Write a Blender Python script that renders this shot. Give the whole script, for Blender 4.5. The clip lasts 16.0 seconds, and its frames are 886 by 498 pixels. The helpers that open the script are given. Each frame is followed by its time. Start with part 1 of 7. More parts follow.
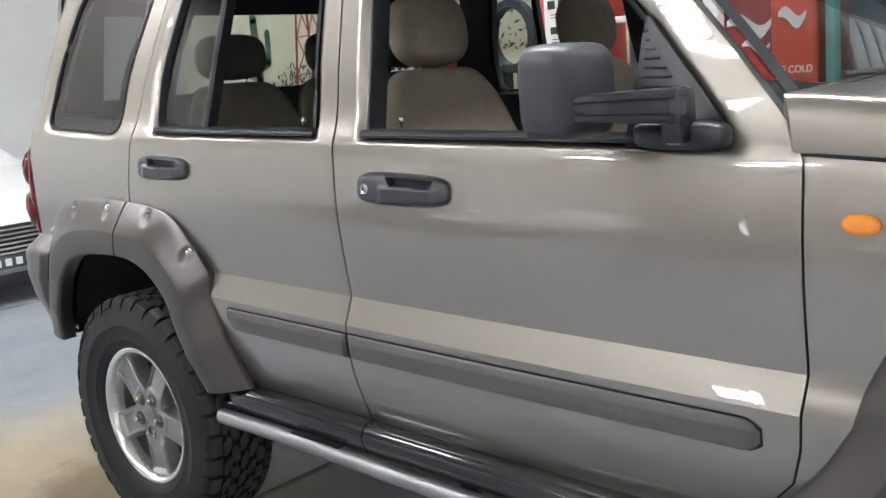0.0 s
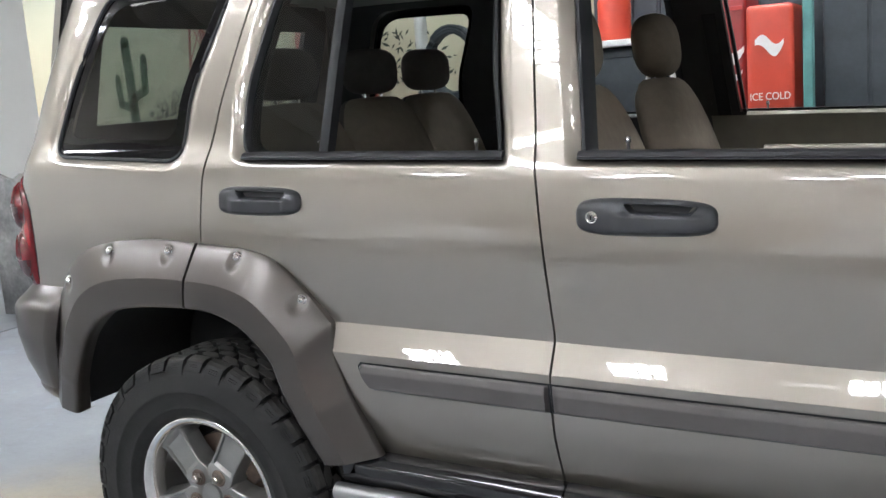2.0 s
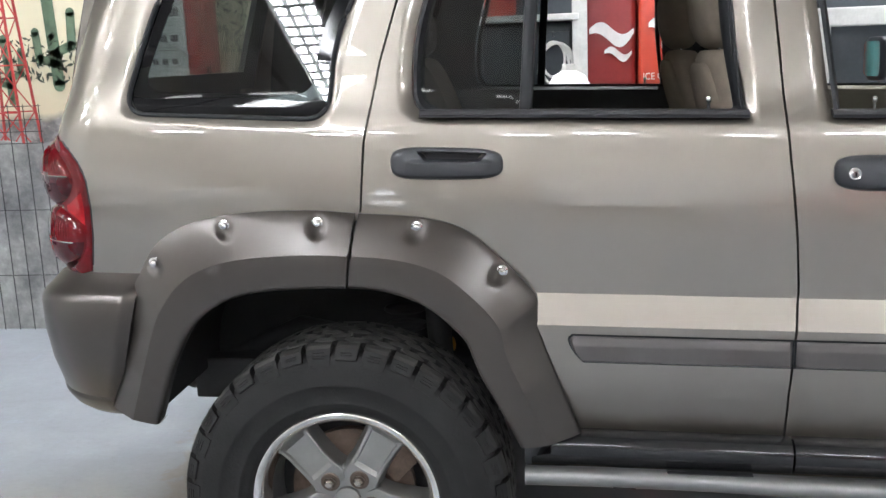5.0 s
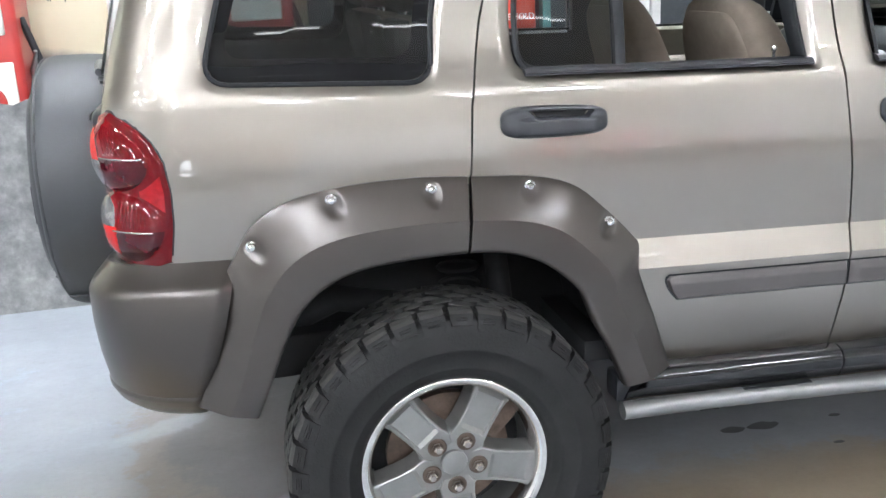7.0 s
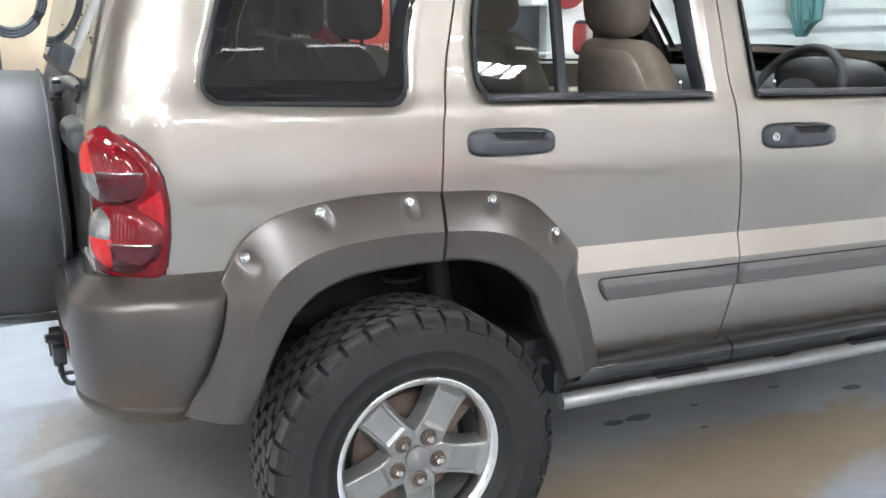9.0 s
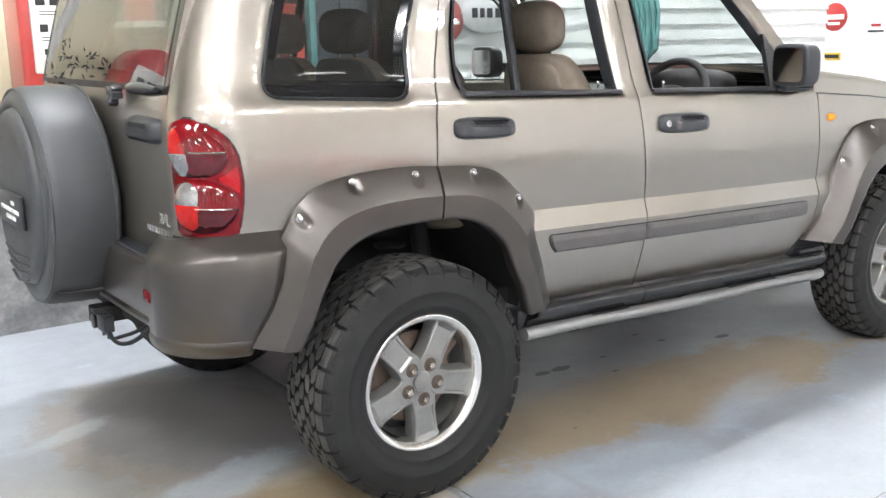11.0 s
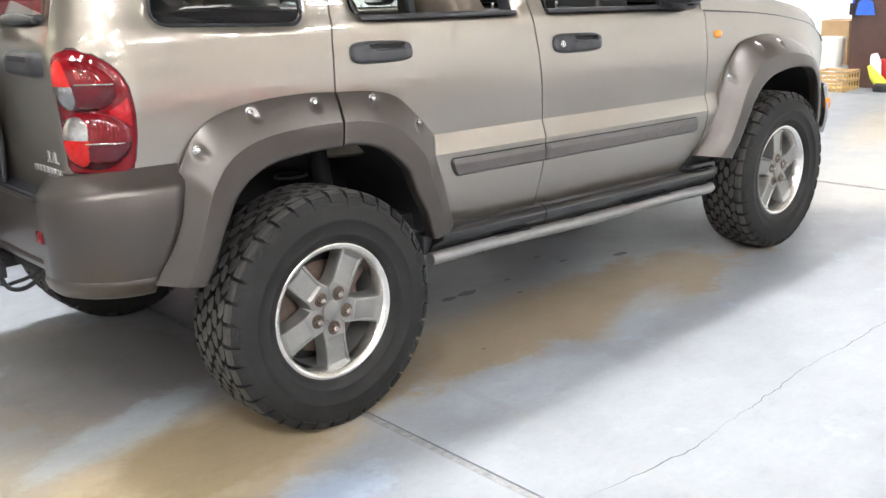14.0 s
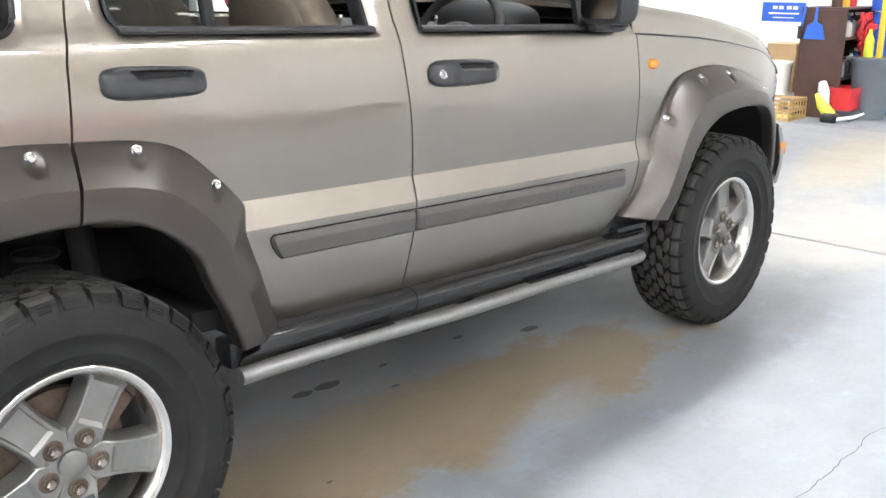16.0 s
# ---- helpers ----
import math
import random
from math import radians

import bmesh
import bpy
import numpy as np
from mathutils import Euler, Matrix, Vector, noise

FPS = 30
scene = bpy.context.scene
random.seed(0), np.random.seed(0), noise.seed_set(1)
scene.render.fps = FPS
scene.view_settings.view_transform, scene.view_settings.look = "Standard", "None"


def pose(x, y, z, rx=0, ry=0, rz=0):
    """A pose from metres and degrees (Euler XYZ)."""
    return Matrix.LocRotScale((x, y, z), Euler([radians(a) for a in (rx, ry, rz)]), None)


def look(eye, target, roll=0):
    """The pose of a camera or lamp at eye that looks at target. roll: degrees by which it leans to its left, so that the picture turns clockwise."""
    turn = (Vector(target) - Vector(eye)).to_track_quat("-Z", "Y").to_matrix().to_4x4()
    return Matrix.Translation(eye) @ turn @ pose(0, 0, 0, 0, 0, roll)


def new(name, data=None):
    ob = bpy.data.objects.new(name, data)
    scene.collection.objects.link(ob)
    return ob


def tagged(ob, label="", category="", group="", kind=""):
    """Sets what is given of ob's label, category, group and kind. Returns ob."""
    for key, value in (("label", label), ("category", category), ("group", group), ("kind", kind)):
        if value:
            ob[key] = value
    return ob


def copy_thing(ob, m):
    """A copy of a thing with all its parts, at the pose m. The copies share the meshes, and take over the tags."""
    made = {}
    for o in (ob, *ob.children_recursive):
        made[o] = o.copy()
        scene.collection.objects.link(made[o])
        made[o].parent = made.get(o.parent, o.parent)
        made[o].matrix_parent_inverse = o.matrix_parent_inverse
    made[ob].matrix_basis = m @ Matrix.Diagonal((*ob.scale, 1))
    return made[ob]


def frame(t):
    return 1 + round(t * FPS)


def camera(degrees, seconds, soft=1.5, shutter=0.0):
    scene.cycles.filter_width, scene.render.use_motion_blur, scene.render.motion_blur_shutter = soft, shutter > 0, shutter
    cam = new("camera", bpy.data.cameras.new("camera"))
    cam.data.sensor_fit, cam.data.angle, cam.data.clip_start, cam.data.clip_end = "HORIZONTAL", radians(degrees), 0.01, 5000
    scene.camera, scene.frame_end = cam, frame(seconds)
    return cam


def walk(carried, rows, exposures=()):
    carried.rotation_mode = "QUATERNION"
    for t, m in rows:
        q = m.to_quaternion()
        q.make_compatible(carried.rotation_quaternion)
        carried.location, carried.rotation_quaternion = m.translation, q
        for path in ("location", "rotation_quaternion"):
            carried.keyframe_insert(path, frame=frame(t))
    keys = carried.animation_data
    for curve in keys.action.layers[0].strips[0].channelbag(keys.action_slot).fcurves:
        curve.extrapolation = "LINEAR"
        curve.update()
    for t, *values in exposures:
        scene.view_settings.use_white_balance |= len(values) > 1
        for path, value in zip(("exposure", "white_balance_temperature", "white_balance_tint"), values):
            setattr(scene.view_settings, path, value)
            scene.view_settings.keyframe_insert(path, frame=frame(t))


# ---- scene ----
cam = camera(49.55, 16.0)
PATH = [
    (0, (2.600, -2.303, 1.330), (1.278, -0.846, 0.971), -4.69),
    (0.5, (2.406, -2.394, 1.334), (1.161, -0.868, 0.985), -4.88),
    (1, (2.200, -2.479, 1.362), (1.044, -0.886, 1.009), -5.02),
    (1.5, (1.967, -2.540, 1.356), (0.902, -0.880, 1.019), -4.72),
    (2, (1.691, -2.594, 1.356), (0.745, -0.863, 1.032), -4.35),
    (2.5, (1.493, -2.606, 1.358), (0.636, -0.827, 1.045), -4.04),
    (3, (1.248, -2.631, 1.382), (0.524, -0.796, 1.050), -3.05),
    (3.5, (1.063, -2.663, 1.383), (0.448, -0.793, 1.033), -2.35),
    (4, (0.858, -2.727, 1.388), (0.388, -0.820, 1.013), -1.79),
    (4.5, (0.697, -2.801, 1.390), (0.332, -0.875, 0.995), -1.95),
    (5, (0.498, -2.826, 1.355), (0.247, -0.881, 0.962), -2.32),
    (5.2, (0.403, -2.839, 1.349), (0.211, -0.888, 0.952), -2.50),
    (7.3, (-0.447, -2.768, 1.466), (0.004, -0.904, 0.896), -2.94),
    (7.5, (-0.477, -2.764, 1.474), (0.021, -0.914, 0.898), -2.78),
    (8, (-0.651, -2.710, 1.482), (0.015, -0.914, 0.906), -1.79),
    (8.5, (-0.769, -2.711, 1.483), (-0.008, -0.947, 0.928), -0.77),
    (9, (-0.867, -2.808, 1.467), (-0.033, -1.062, 0.960), -0.33),
    (9.2, (-0.904, -2.861, 1.452), (-0.043, -1.122, 0.970), -0.35),
    (11.3, (-1.688, -3.213, 1.395), (-0.516, -1.650, 0.967), -1.53),
    (11.5, (-1.757, -3.249, 1.397), (-0.564, -1.709, 0.945), -1.67),
    (12, (-1.884, -3.330, 1.399), (-0.654, -1.837, 0.891), -2.22),
    (12.5, (-1.944, -3.369, 1.397), (-0.688, -1.910, 0.855), -2.38),
    (13, (-1.905, -3.364, 1.400), (-0.639, -1.923, 0.834), -2.39),
    (13.5, (-1.782, -3.320, 1.387), (-0.518, -1.877, 0.821), -2.51),
    (14, (-1.589, -3.160, 1.360), (-0.314, -1.723, 0.806), -2.46),
    (14.5, (-1.398, -2.991, 1.358), (-0.099, -1.575, 0.803), -1.82),
    (15, (-1.210, -2.900, 1.361), (0.106, -1.500, 0.806), -1.49),
    (15.5, (-0.978, -2.795, 1.361), (0.338, -1.395, 0.806), -0.95),
    (16, (-0.729, -2.640, 1.343), (0.636, -1.286, 0.796), -0.06),
]
walk(cam, [(t, look(eye, target, roll)) for t, eye, target, roll in PATH], [(0, -0.07, 6330, 12), (5, 0.02, 6330, 12), (7.5, 0.62, 6100, 12), (9, 0.67, 6200, 12), (12, 0.70, 6600, 13), (14, 0.68, 6680, 13), (16, 0.60, 6550, 12)])

# ---- world and light -------------------------------------------------------
world = bpy.data.worlds.new("workshop_air")
scene.world = world
world.use_nodes = True
world.node_tree.nodes["Background"].inputs["Color"].default_value = (0.9, 0.95, 1.0, 1)
world.node_tree.nodes["Background"].inputs["Strength"].default_value = 0.05
LAMP = 200.0          # radiance of the fluorescent tubes


# ---- materials -------------------------------------------------------------
def material(name):
    m = bpy.data.materials.new(name)
    m.use_nodes = True
    return m, m.node_tree.nodes, m.node_tree.links, m.node_tree.nodes["Principled BSDF"]


def noise_tex(nodes, links, scale, detail=6.0, rough=0.6, stretch=None):
    n = nodes.new("ShaderNodeTexNoise")
    n.inputs["Scale"].default_value = scale
    n.inputs["Detail"].default_value = detail
    n.inputs["Roughness"].default_value = rough
    c = nodes.new("ShaderNodeTexCoord")
    if stretch:
        mp = nodes.new("ShaderNodeMapping")
        mp.inputs["Scale"].default_value = stretch
        links.new(c.outputs["Object"], mp.inputs["Vector"])
        links.new(mp.outputs["Vector"], n.inputs["Vector"])
    else:
        links.new(c.outputs["Object"], n.inputs["Vector"])
    return n.outputs["Fac"]


def ramp(nodes, links, fac, stops):
    r = nodes.new("ShaderNodeValToRGB")
    el = r.color_ramp.elements
    while len(el) < len(stops):
        el.new(0.5)
    for e, (p, c) in zip(el, stops):
        e.position = p
        e.color = (*c, 1) if len(c) == 3 else c
    links.new(fac, r.inputs["Fac"])
    return r.outputs["Color"]


def mixed(nodes, links, fac, a, b):
    x = nodes.new("ShaderNodeMix")
    x.data_type = "RGBA"
    for sock, val in ((x.inputs["Factor"], fac), (x.inputs[6], a), (x.inputs[7], b)):
        if isinstance(val, bpy.types.NodeSocket):
            links.new(val, sock)
        elif isinstance(val, (int, float)):
            sock.default_value = val
        else:
            sock.default_value = (*val, 1)
    return x.outputs[2]


def bumped(nodes, links, bsdf, height, strength, dist=0.01):
    b = nodes.new("ShaderNodeBump")
    b.inputs["Strength"].default_value = strength
    b.inputs["Distance"].default_value = dist
    links.new(height, b.inputs["Height"])
    links.new(b.outputs["Normal"], bsdf.inputs["Normal"])


def plain(name, col, rough=0.5, metal=0.0, var=0.12, scale=14.0, bump=0.0, bscale=120.0, coat=0.0, spec=0.5):
    """A surface of one colour with slight variation at two scales and fine relief."""
    m, n, l, b = material(name)
    f1 = noise_tex(n, l, scale)
    f2 = noise_tex(n, l, scale * 9)
    lo = tuple(c * (1 - var) for c in col)
    hi = tuple(min(1, c * (1 + var)) for c in col)
    c1 = ramp(n, l, f1, [(0.3, lo), (0.7, hi)])
    c2 = mixed(n, l, 0.25, c1, ramp(n, l, f2, [(0.3, lo), (0.7, hi)]))
    l.new(c2, b.inputs["Base Color"])
    r = n.new("ShaderNodeMapRange")
    r.inputs["To Min"].default_value, r.inputs["To Max"].default_value = max(0.02, rough * 0.85), min(1, rough * 1.15)
    l.new(f2, r.inputs["Value"])
    l.new(r.outputs["Result"], b.inputs["Roughness"])
    b.inputs["Metallic"].default_value = metal
    b.inputs["Coat Weight"].default_value = coat
    b.inputs["Specular IOR Level"].default_value = spec
    if bump:
        bumped(n, l, b, noise_tex(n, l, bscale, 3.0), bump, 0.004)
    return m


def paint_material(name, col, flake=0.35, rough=0.34):
    m, n, l, b = material(name)
    f1 = noise_tex(n, l, 3.0, 4.0)
    fl = n.new("ShaderNodeTexVoronoi")
    fl.inputs["Scale"].default_value = 1800.0
    tc = n.new("ShaderNodeTexCoord")
    l.new(tc.outputs["Object"], fl.inputs["Vector"])
    base = ramp(n, l, f1, [(0.25, tuple(c * 0.97 for c in col)), (0.75, tuple(c * 1.03 for c in col))])
    c2 = mixed(n, l, 0.10, base, ramp(n, l, fl.outputs["Distance"], [(0.0, tuple(min(1, c * 1.7) for c in col)), (0.6, tuple(c * 0.6 for c in col))]))
    l.new(c2, b.inputs["Base Color"])
    b.inputs["Metallic"].default_value = flake
    b.inputs["Roughness"].default_value = rough
    b.inputs["Coat Weight"].default_value = 1.0
    b.inputs["Coat Roughness"].default_value = 0.012
    b.inputs["Coat IOR"].default_value = 1.72
    # slow waves of the pressed sheet and the fine orange peel of the lacquer
    h = mixed(n, l, 0.06, noise_tex(n, l, 3.0, 1.0), noise_tex(n, l, 90.0, 1.0))
    bp = n.new("ShaderNodeBump")
    bp.inputs["Strength"].default_value = 0.16
    bp.inputs["Distance"].default_value = 0.0012
    l.new(h, bp.inputs["Height"])
    l.new(bp.outputs["Normal"], b.inputs["Coat Normal"])
    return m


def glow(name, col, power):
    m, n, l, b = material(name)
    b.inputs["Base Color"].default_value = (*col, 1)
    b.inputs["Emission Color"].default_value = (*col, 1)
    b.inputs["Emission Strength"].default_value = power
    return m


def glass(name, tint=(0.9, 0.95, 0.93), alpha=0.25, rough=0.0):
    """Thin automotive glass: a clear, tinted pane under a mirror-like coat."""
    m, n, l, b = material(name)
    out = n["Material Output"]
    tr = n.new("ShaderNodeBsdfTransparent")
    tr.inputs["Color"].default_value = (*tint, 1)
    gl = n.new("ShaderNodeBsdfGlossy")
    gl.inputs["Roughness"].default_value = 0.01 + rough
    lw = n.new("ShaderNodeLayerWeight")
    pw = n.new("ShaderNodeMath")
    pw.operation = "POWER"
    l.new(lw.outputs["Facing"], pw.inputs[0])
    pw.inputs[1].default_value = 4.5
    fr = n.new("ShaderNodeMath")
    fr.operation = "MULTIPLY_ADD"
    l.new(pw.outputs["Value"], fr.inputs[0])
    fr.inputs[1].default_value, fr.inputs[2].default_value = 0.90, 0.075
    mx = n.new("ShaderNodeMixShader")
    l.new(fr.outputs["Value"], mx.inputs["Fac"])
    l.new(tr.outputs["BSDF"], mx.inputs[1])
    l.new(gl.outputs["BSDF"], mx.inputs[2])
    l.new(mx.outputs["Shader"], out.inputs["Surface"])
    return m


PAINT = paint_material("beige_metallic_paint", (0.256, 0.231, 0.199), 0.88, 0.36)
FLARE = paint_material("brown_satin_flare_paint", (0.063, 0.054, 0.0475), 0.68, 0.34)
FLARE.node_tree.nodes["Principled BSDF"].inputs["Coat Weight"].default_value = 0.25
FLARE.node_tree.nodes["Principled BSDF"].inputs["Coat Roughness"].default_value = 0.22
BLACK_PLASTIC = plain("black_grained_plastic", (0.017, 0.018, 0.021), 0.32, 0, 0.2, 20, 0.15, 500)
MIRROR_BLACK = plain("satin_black_moulding", (0.030, 0.031, 0.036), 0.40, 0, 0.12, 20, 0.06, 500)
GREY_PLASTIC = plain("dark_grey_plastic", (0.021, 0.022, 0.026), 0.34, 0, 0.15, 20, 0.12, 600)
SILL = plain("matt_black_sill_strip", (0.034, 0.034, 0.037), 0.45, 0, 0.02, 2, 0, 100, 0, 0.3)
STRIP = plain("brown_grey_side_moulding", (0.074, 0.067, 0.065), 0.42, 0.1, 0.08, 20, 0.08, 500)
RUBBER = plain("black_rubber_seal", (0.014, 0.015, 0.017), 0.5, 0, 0.2, 30, 0, 100, 0, 0.25)
DARK = plain("dark_underbody", (0.010, 0.010, 0.011), 0.8, 0, 0.4, 12)
TYRE = plain("tyre_rubber", (0.0115, 0.0112, 0.0110), 0.62, 0, 0.4, 14, 0.2, 160, 0, 0.25)
TREAD = plain("dusty_tread_rubber", (0.044, 0.042, 0.039), 0.75, 0, 0.45, 16, 0.2, 160, 0, 0.3)
ALLOY = plain("silver_painted_alloy", (0.24, 0.236, 0.227), 0.36, 0.75, 0.1, 22)
MACHINED = plain("machined_rim_lip", (0.72, 0.70, 0.67), 0.18, 1.0, 0.12, 40)
BADGE = plain("bright_badge_plastic", (0.50, 0.49, 0.47), 0.25, 0.7, 0.05, 30)
CHROME = plain("chrome", (0.8, 0.8, 0.8), 0.07, 1.0, 0.05, 30)
NUT = plain("worn_chrome_lug_nut", (0.46, 0.41, 0.37), 0.22, 1.0, 0.3, 60)
SEAT_METAL = plain("dark_nut_seat", (0.10, 0.075, 0.06), 0.45, 0.6, 0.3, 60)
BAR = plain("silver_side_step_tube", (0.25, 0.25, 0.25), 0.36, 0.7, 0.1, 30)
DISC = plain("rusty_brake_disc", (0.12, 0.085, 0.065), 0.6, 0.5, 0.5, 30)
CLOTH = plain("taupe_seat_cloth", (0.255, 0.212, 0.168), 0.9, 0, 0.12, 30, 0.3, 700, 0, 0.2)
# the taupe cloth again, darkened for the shade at the back of the cabin
CLOTH_SHADED = plain("shaded_taupe_bench_cloth", (0.190, 0.165, 0.130), 0.9, 0, 0.12, 30, 0.3, 700, 0, 0.2)
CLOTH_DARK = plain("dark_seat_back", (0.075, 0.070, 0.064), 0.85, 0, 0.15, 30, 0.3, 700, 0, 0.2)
TRIM = plain("taupe_door_trim", (0.15, 0.135, 0.105), 0.7, 0, 0.1, 20, 0.15, 400)
PILLAR = plain("dark_interior_trim", (0.034, 0.033, 0.034), 0.7, 0, 0.2, 20, 0.15, 400)
DASH = plain("charcoal_dash_plastic", (0.014, 0.014, 0.015), 0.6, 0, 0.2, 20, 0.15, 400)
HEADLINER = plain("grey_headliner", (0.36, 0.345, 0.32), 0.9, 0, 0.1, 30, 0.2, 800)
SCREEN = glass("laminated_screen_glass", (0.55, 0.60, 0.59))
TINTED = glass("tinted_glass", (0.42, 0.46, 0.46))
FRIT = plain("black_frit_band", (0.006, 0.006, 0.007), 0.06, 0, 0.05, 10, 0, 100, 0, 0.3)
AMBER = plain("amber_lens", (0.85, 0.27, 0.015), 0.12, 0, 0.1, 60, 0, 100, 1.0)
RED_LENS = plain("red_lens", (0.105, 0.0016, 0.004), 0.04, 0, 0.12, 50, 0, 100, 0, 0.30)
BRIGHT_LENS = plain("bright_red_lens", (0.36, 0.012, 0.010), 0.05, 0, 0.3, 70, 0.1, 300, 0, 0.28)
DARK_LENS = plain("dark_red_lens", (0.050, 0.0012, 0.004), 0.04, 0, 0.2, 40)
SIDE_LENS = plain("red_reflector_lens", (0.27, 0.006, 0.009), 0.05, 0, 0.2, 90)
MID_LENS = plain("deep_red_lens", (0.12, 0.002, 0.005), 0.04, 0, 0.2, 40)
CLEAR_LENS = plain("ribbed_clear_lens", (0.30, 0.298, 0.295), 0.16, 0.8, 0.2, 60, 0.3, 90)
ROCKER = plain("glossy_black_sill", (0.012, 0.012, 0.013), 0.09, 0, 0.02, 2)
VINYL_DARK = plain("dark_mottled_vinyl", (0.019, 0.020, 0.022), 0.55, 0, 0.5, 9, 0.25, 200)
VINYL = plain("grey_vinyl_spare_cover", (0.036, 0.038, 0.041), 0.5, 0, 0.15, 9, 0.2, 260)


# ---- mesh helpers ----------------------------------------------------------
RAKE = 0.0325   # the body leans nose-down by this slope


def origin_of(ob):
    p = Vector((0, 0, 0))
    while ob:
        p += ob.location
        ob = ob.parent
    return p


def finish(bm, smooth=True, rake=False, recalc=True):
    if rake:
        for v in bm.verts:
            v.co.z -= RAKE * v.co.x
    if recalc:
        bmesh.ops.recalc_face_normals(bm, faces=bm.faces)
    for f in bm.faces:
        f.smooth = smooth
    if smooth:
        for e in bm.edges:
            if len(e.link_faces) == 2 and e.calc_face_angle(0.0) > 0.8:
                e.smooth = False


def part(name, bm, mat, parent=None, label="", smooth=True, rake=False, recalc=True):
    """One bmesh in world places as one mesh object under a thing or a part."""
    finish(bm, smooth, rake, recalc)
    o = origin_of(parent)
    for v in bm.verts:
        v.co -= o
    me = bpy.data.meshes.new(name)
    bm.to_mesh(me)
    bm.free()
    for m in mat if isinstance(mat, (list, tuple)) else (mat,):
        me.materials.append(m)
    ob = new(name, me)
    ob.parent = parent
    if label:
        ob["label"] = label
    return ob


def thing(name, at, label, category, group="", kind=""):
    e = new(name)
    e.empty_display_size = 0.1
    e.location = at
    return tagged(e, label, category, group, kind)


def grid(bm, fn, nu, nv, mat=0):
    """Adds the surface fn(u, v), u and v from 0 to 1."""
    vs = [[bm.verts.new(fn(i / nu, j / nv)) for j in range(nv + 1)] for i in range(nu + 1)]
    for i in range(nu):
        for j in range(nv):
            f = bm.faces.new((vs[i][j], vs[i + 1][j], vs[i + 1][j + 1], vs[i][j + 1]))
            f.material_index = mat
    return vs


def flange(bm, vec, edges=None):
    """Turns a sheet's open border inwards by vec, with its own vertices so that the edge stays crisp."""
    for e in [e for e in (edges or bm.edges) if len(e.link_faces) == 1]:
        a, b = e.verts
        q = [bm.verts.new(a.co), bm.verts.new(b.co), bm.verts.new(b.co + vec), bm.verts.new(a.co + vec)]
        bm.faces.new(q)


def box(bm, c, s, bevel=0.0, rot=None, mat=0, seg=2):
    r = bmesh.ops.create_cube(bm, size=1.0)
    vs = r["verts"]
    for v in vs:
        v.co = Vector((v.co.x * s[0], v.co.y * s[1], v.co.z * s[2]))
    if bevel:
        es = list({e for v in vs for e in v.link_edges})
        rr = bmesh.ops.bevel(bm, geom=es, offset=bevel, segments=seg, affect="EDGES", profile=0.6)
        vs = list({v for f in rr["faces"] for v in f.verts} | {v for v in vs if v.is_valid})
    m = Matrix.Translation(c) @ (rot.to_4x4() if rot else Matrix())
    for v in vs:
        v.co = m @ v.co
    if mat:
        for f in {f for v in vs for f in v.link_faces}:
            f.material_index = mat
    return vs


def lathe(bm, prof, c, axis="y", n=48, mat=0, a0=0.0, a1=2 * math.pi):
    """Turns a profile of (radius, along) about an axis through c."""
    full = abs(a1 - a0 - 2 * math.pi) < 1e-6
    rings = []
    for r, h in prof:
        ring = []
        for i in range(n if full else n + 1):
            t = a0 + (a1 - a0) * i / n
            a, b = r * math.cos(t), r * math.sin(t)
            p = {"y": (a, h, b), "x": (h, a, b), "z": (a, b, h)}[axis]
            ring.append(bm.verts.new(Vector(c) + Vector(p)))
        rings.append(ring)
    k = len(rings[0])
    for p, q in zip(rings, rings[1:]):
        for i in range(k if full else k - 1):
            f = bm.faces.new((p[i], p[(i + 1) % k], q[(i + 1) % k], q[i]))
            f.material_index = mat
    return rings


def cap(bm, ring):
    bm.faces.new(ring)


def tube(bm, pts, r, n=10, ends=True, mat=0):
    """A round bar along a line of points; r is one radius or one for each point."""
    pts = [Vector(p) for p in pts]
    rings = []
    for i, p in enumerate(pts):
        d = (pts[min(i + 1, len(pts) - 1)] - pts[max(i - 1, 0)]).normalized()
        up = Vector((0, 0, 1)) if abs(d.z) < 0.9 else Vector((1, 0, 0))
        a = d.cross(up).normalized()
        b = d.cross(a)
        rr = r[i] if isinstance(r, (list, tuple)) else r
        rings.append([bm.verts.new(p + rr * (math.cos(t) * a + math.sin(t) * b)) for t in (2 * math.pi * k / n for k in range(n))])
    for p, q in zip(rings, rings[1:]):
        for i in range(n):
            f = bm.faces.new((p[i], p[(i + 1) % n], q[(i + 1) % n], q[i]))
            f.material_index = mat
    if ends:
        bm.faces.new(rings[0][::-1])
        bm.faces.new(rings[-1])


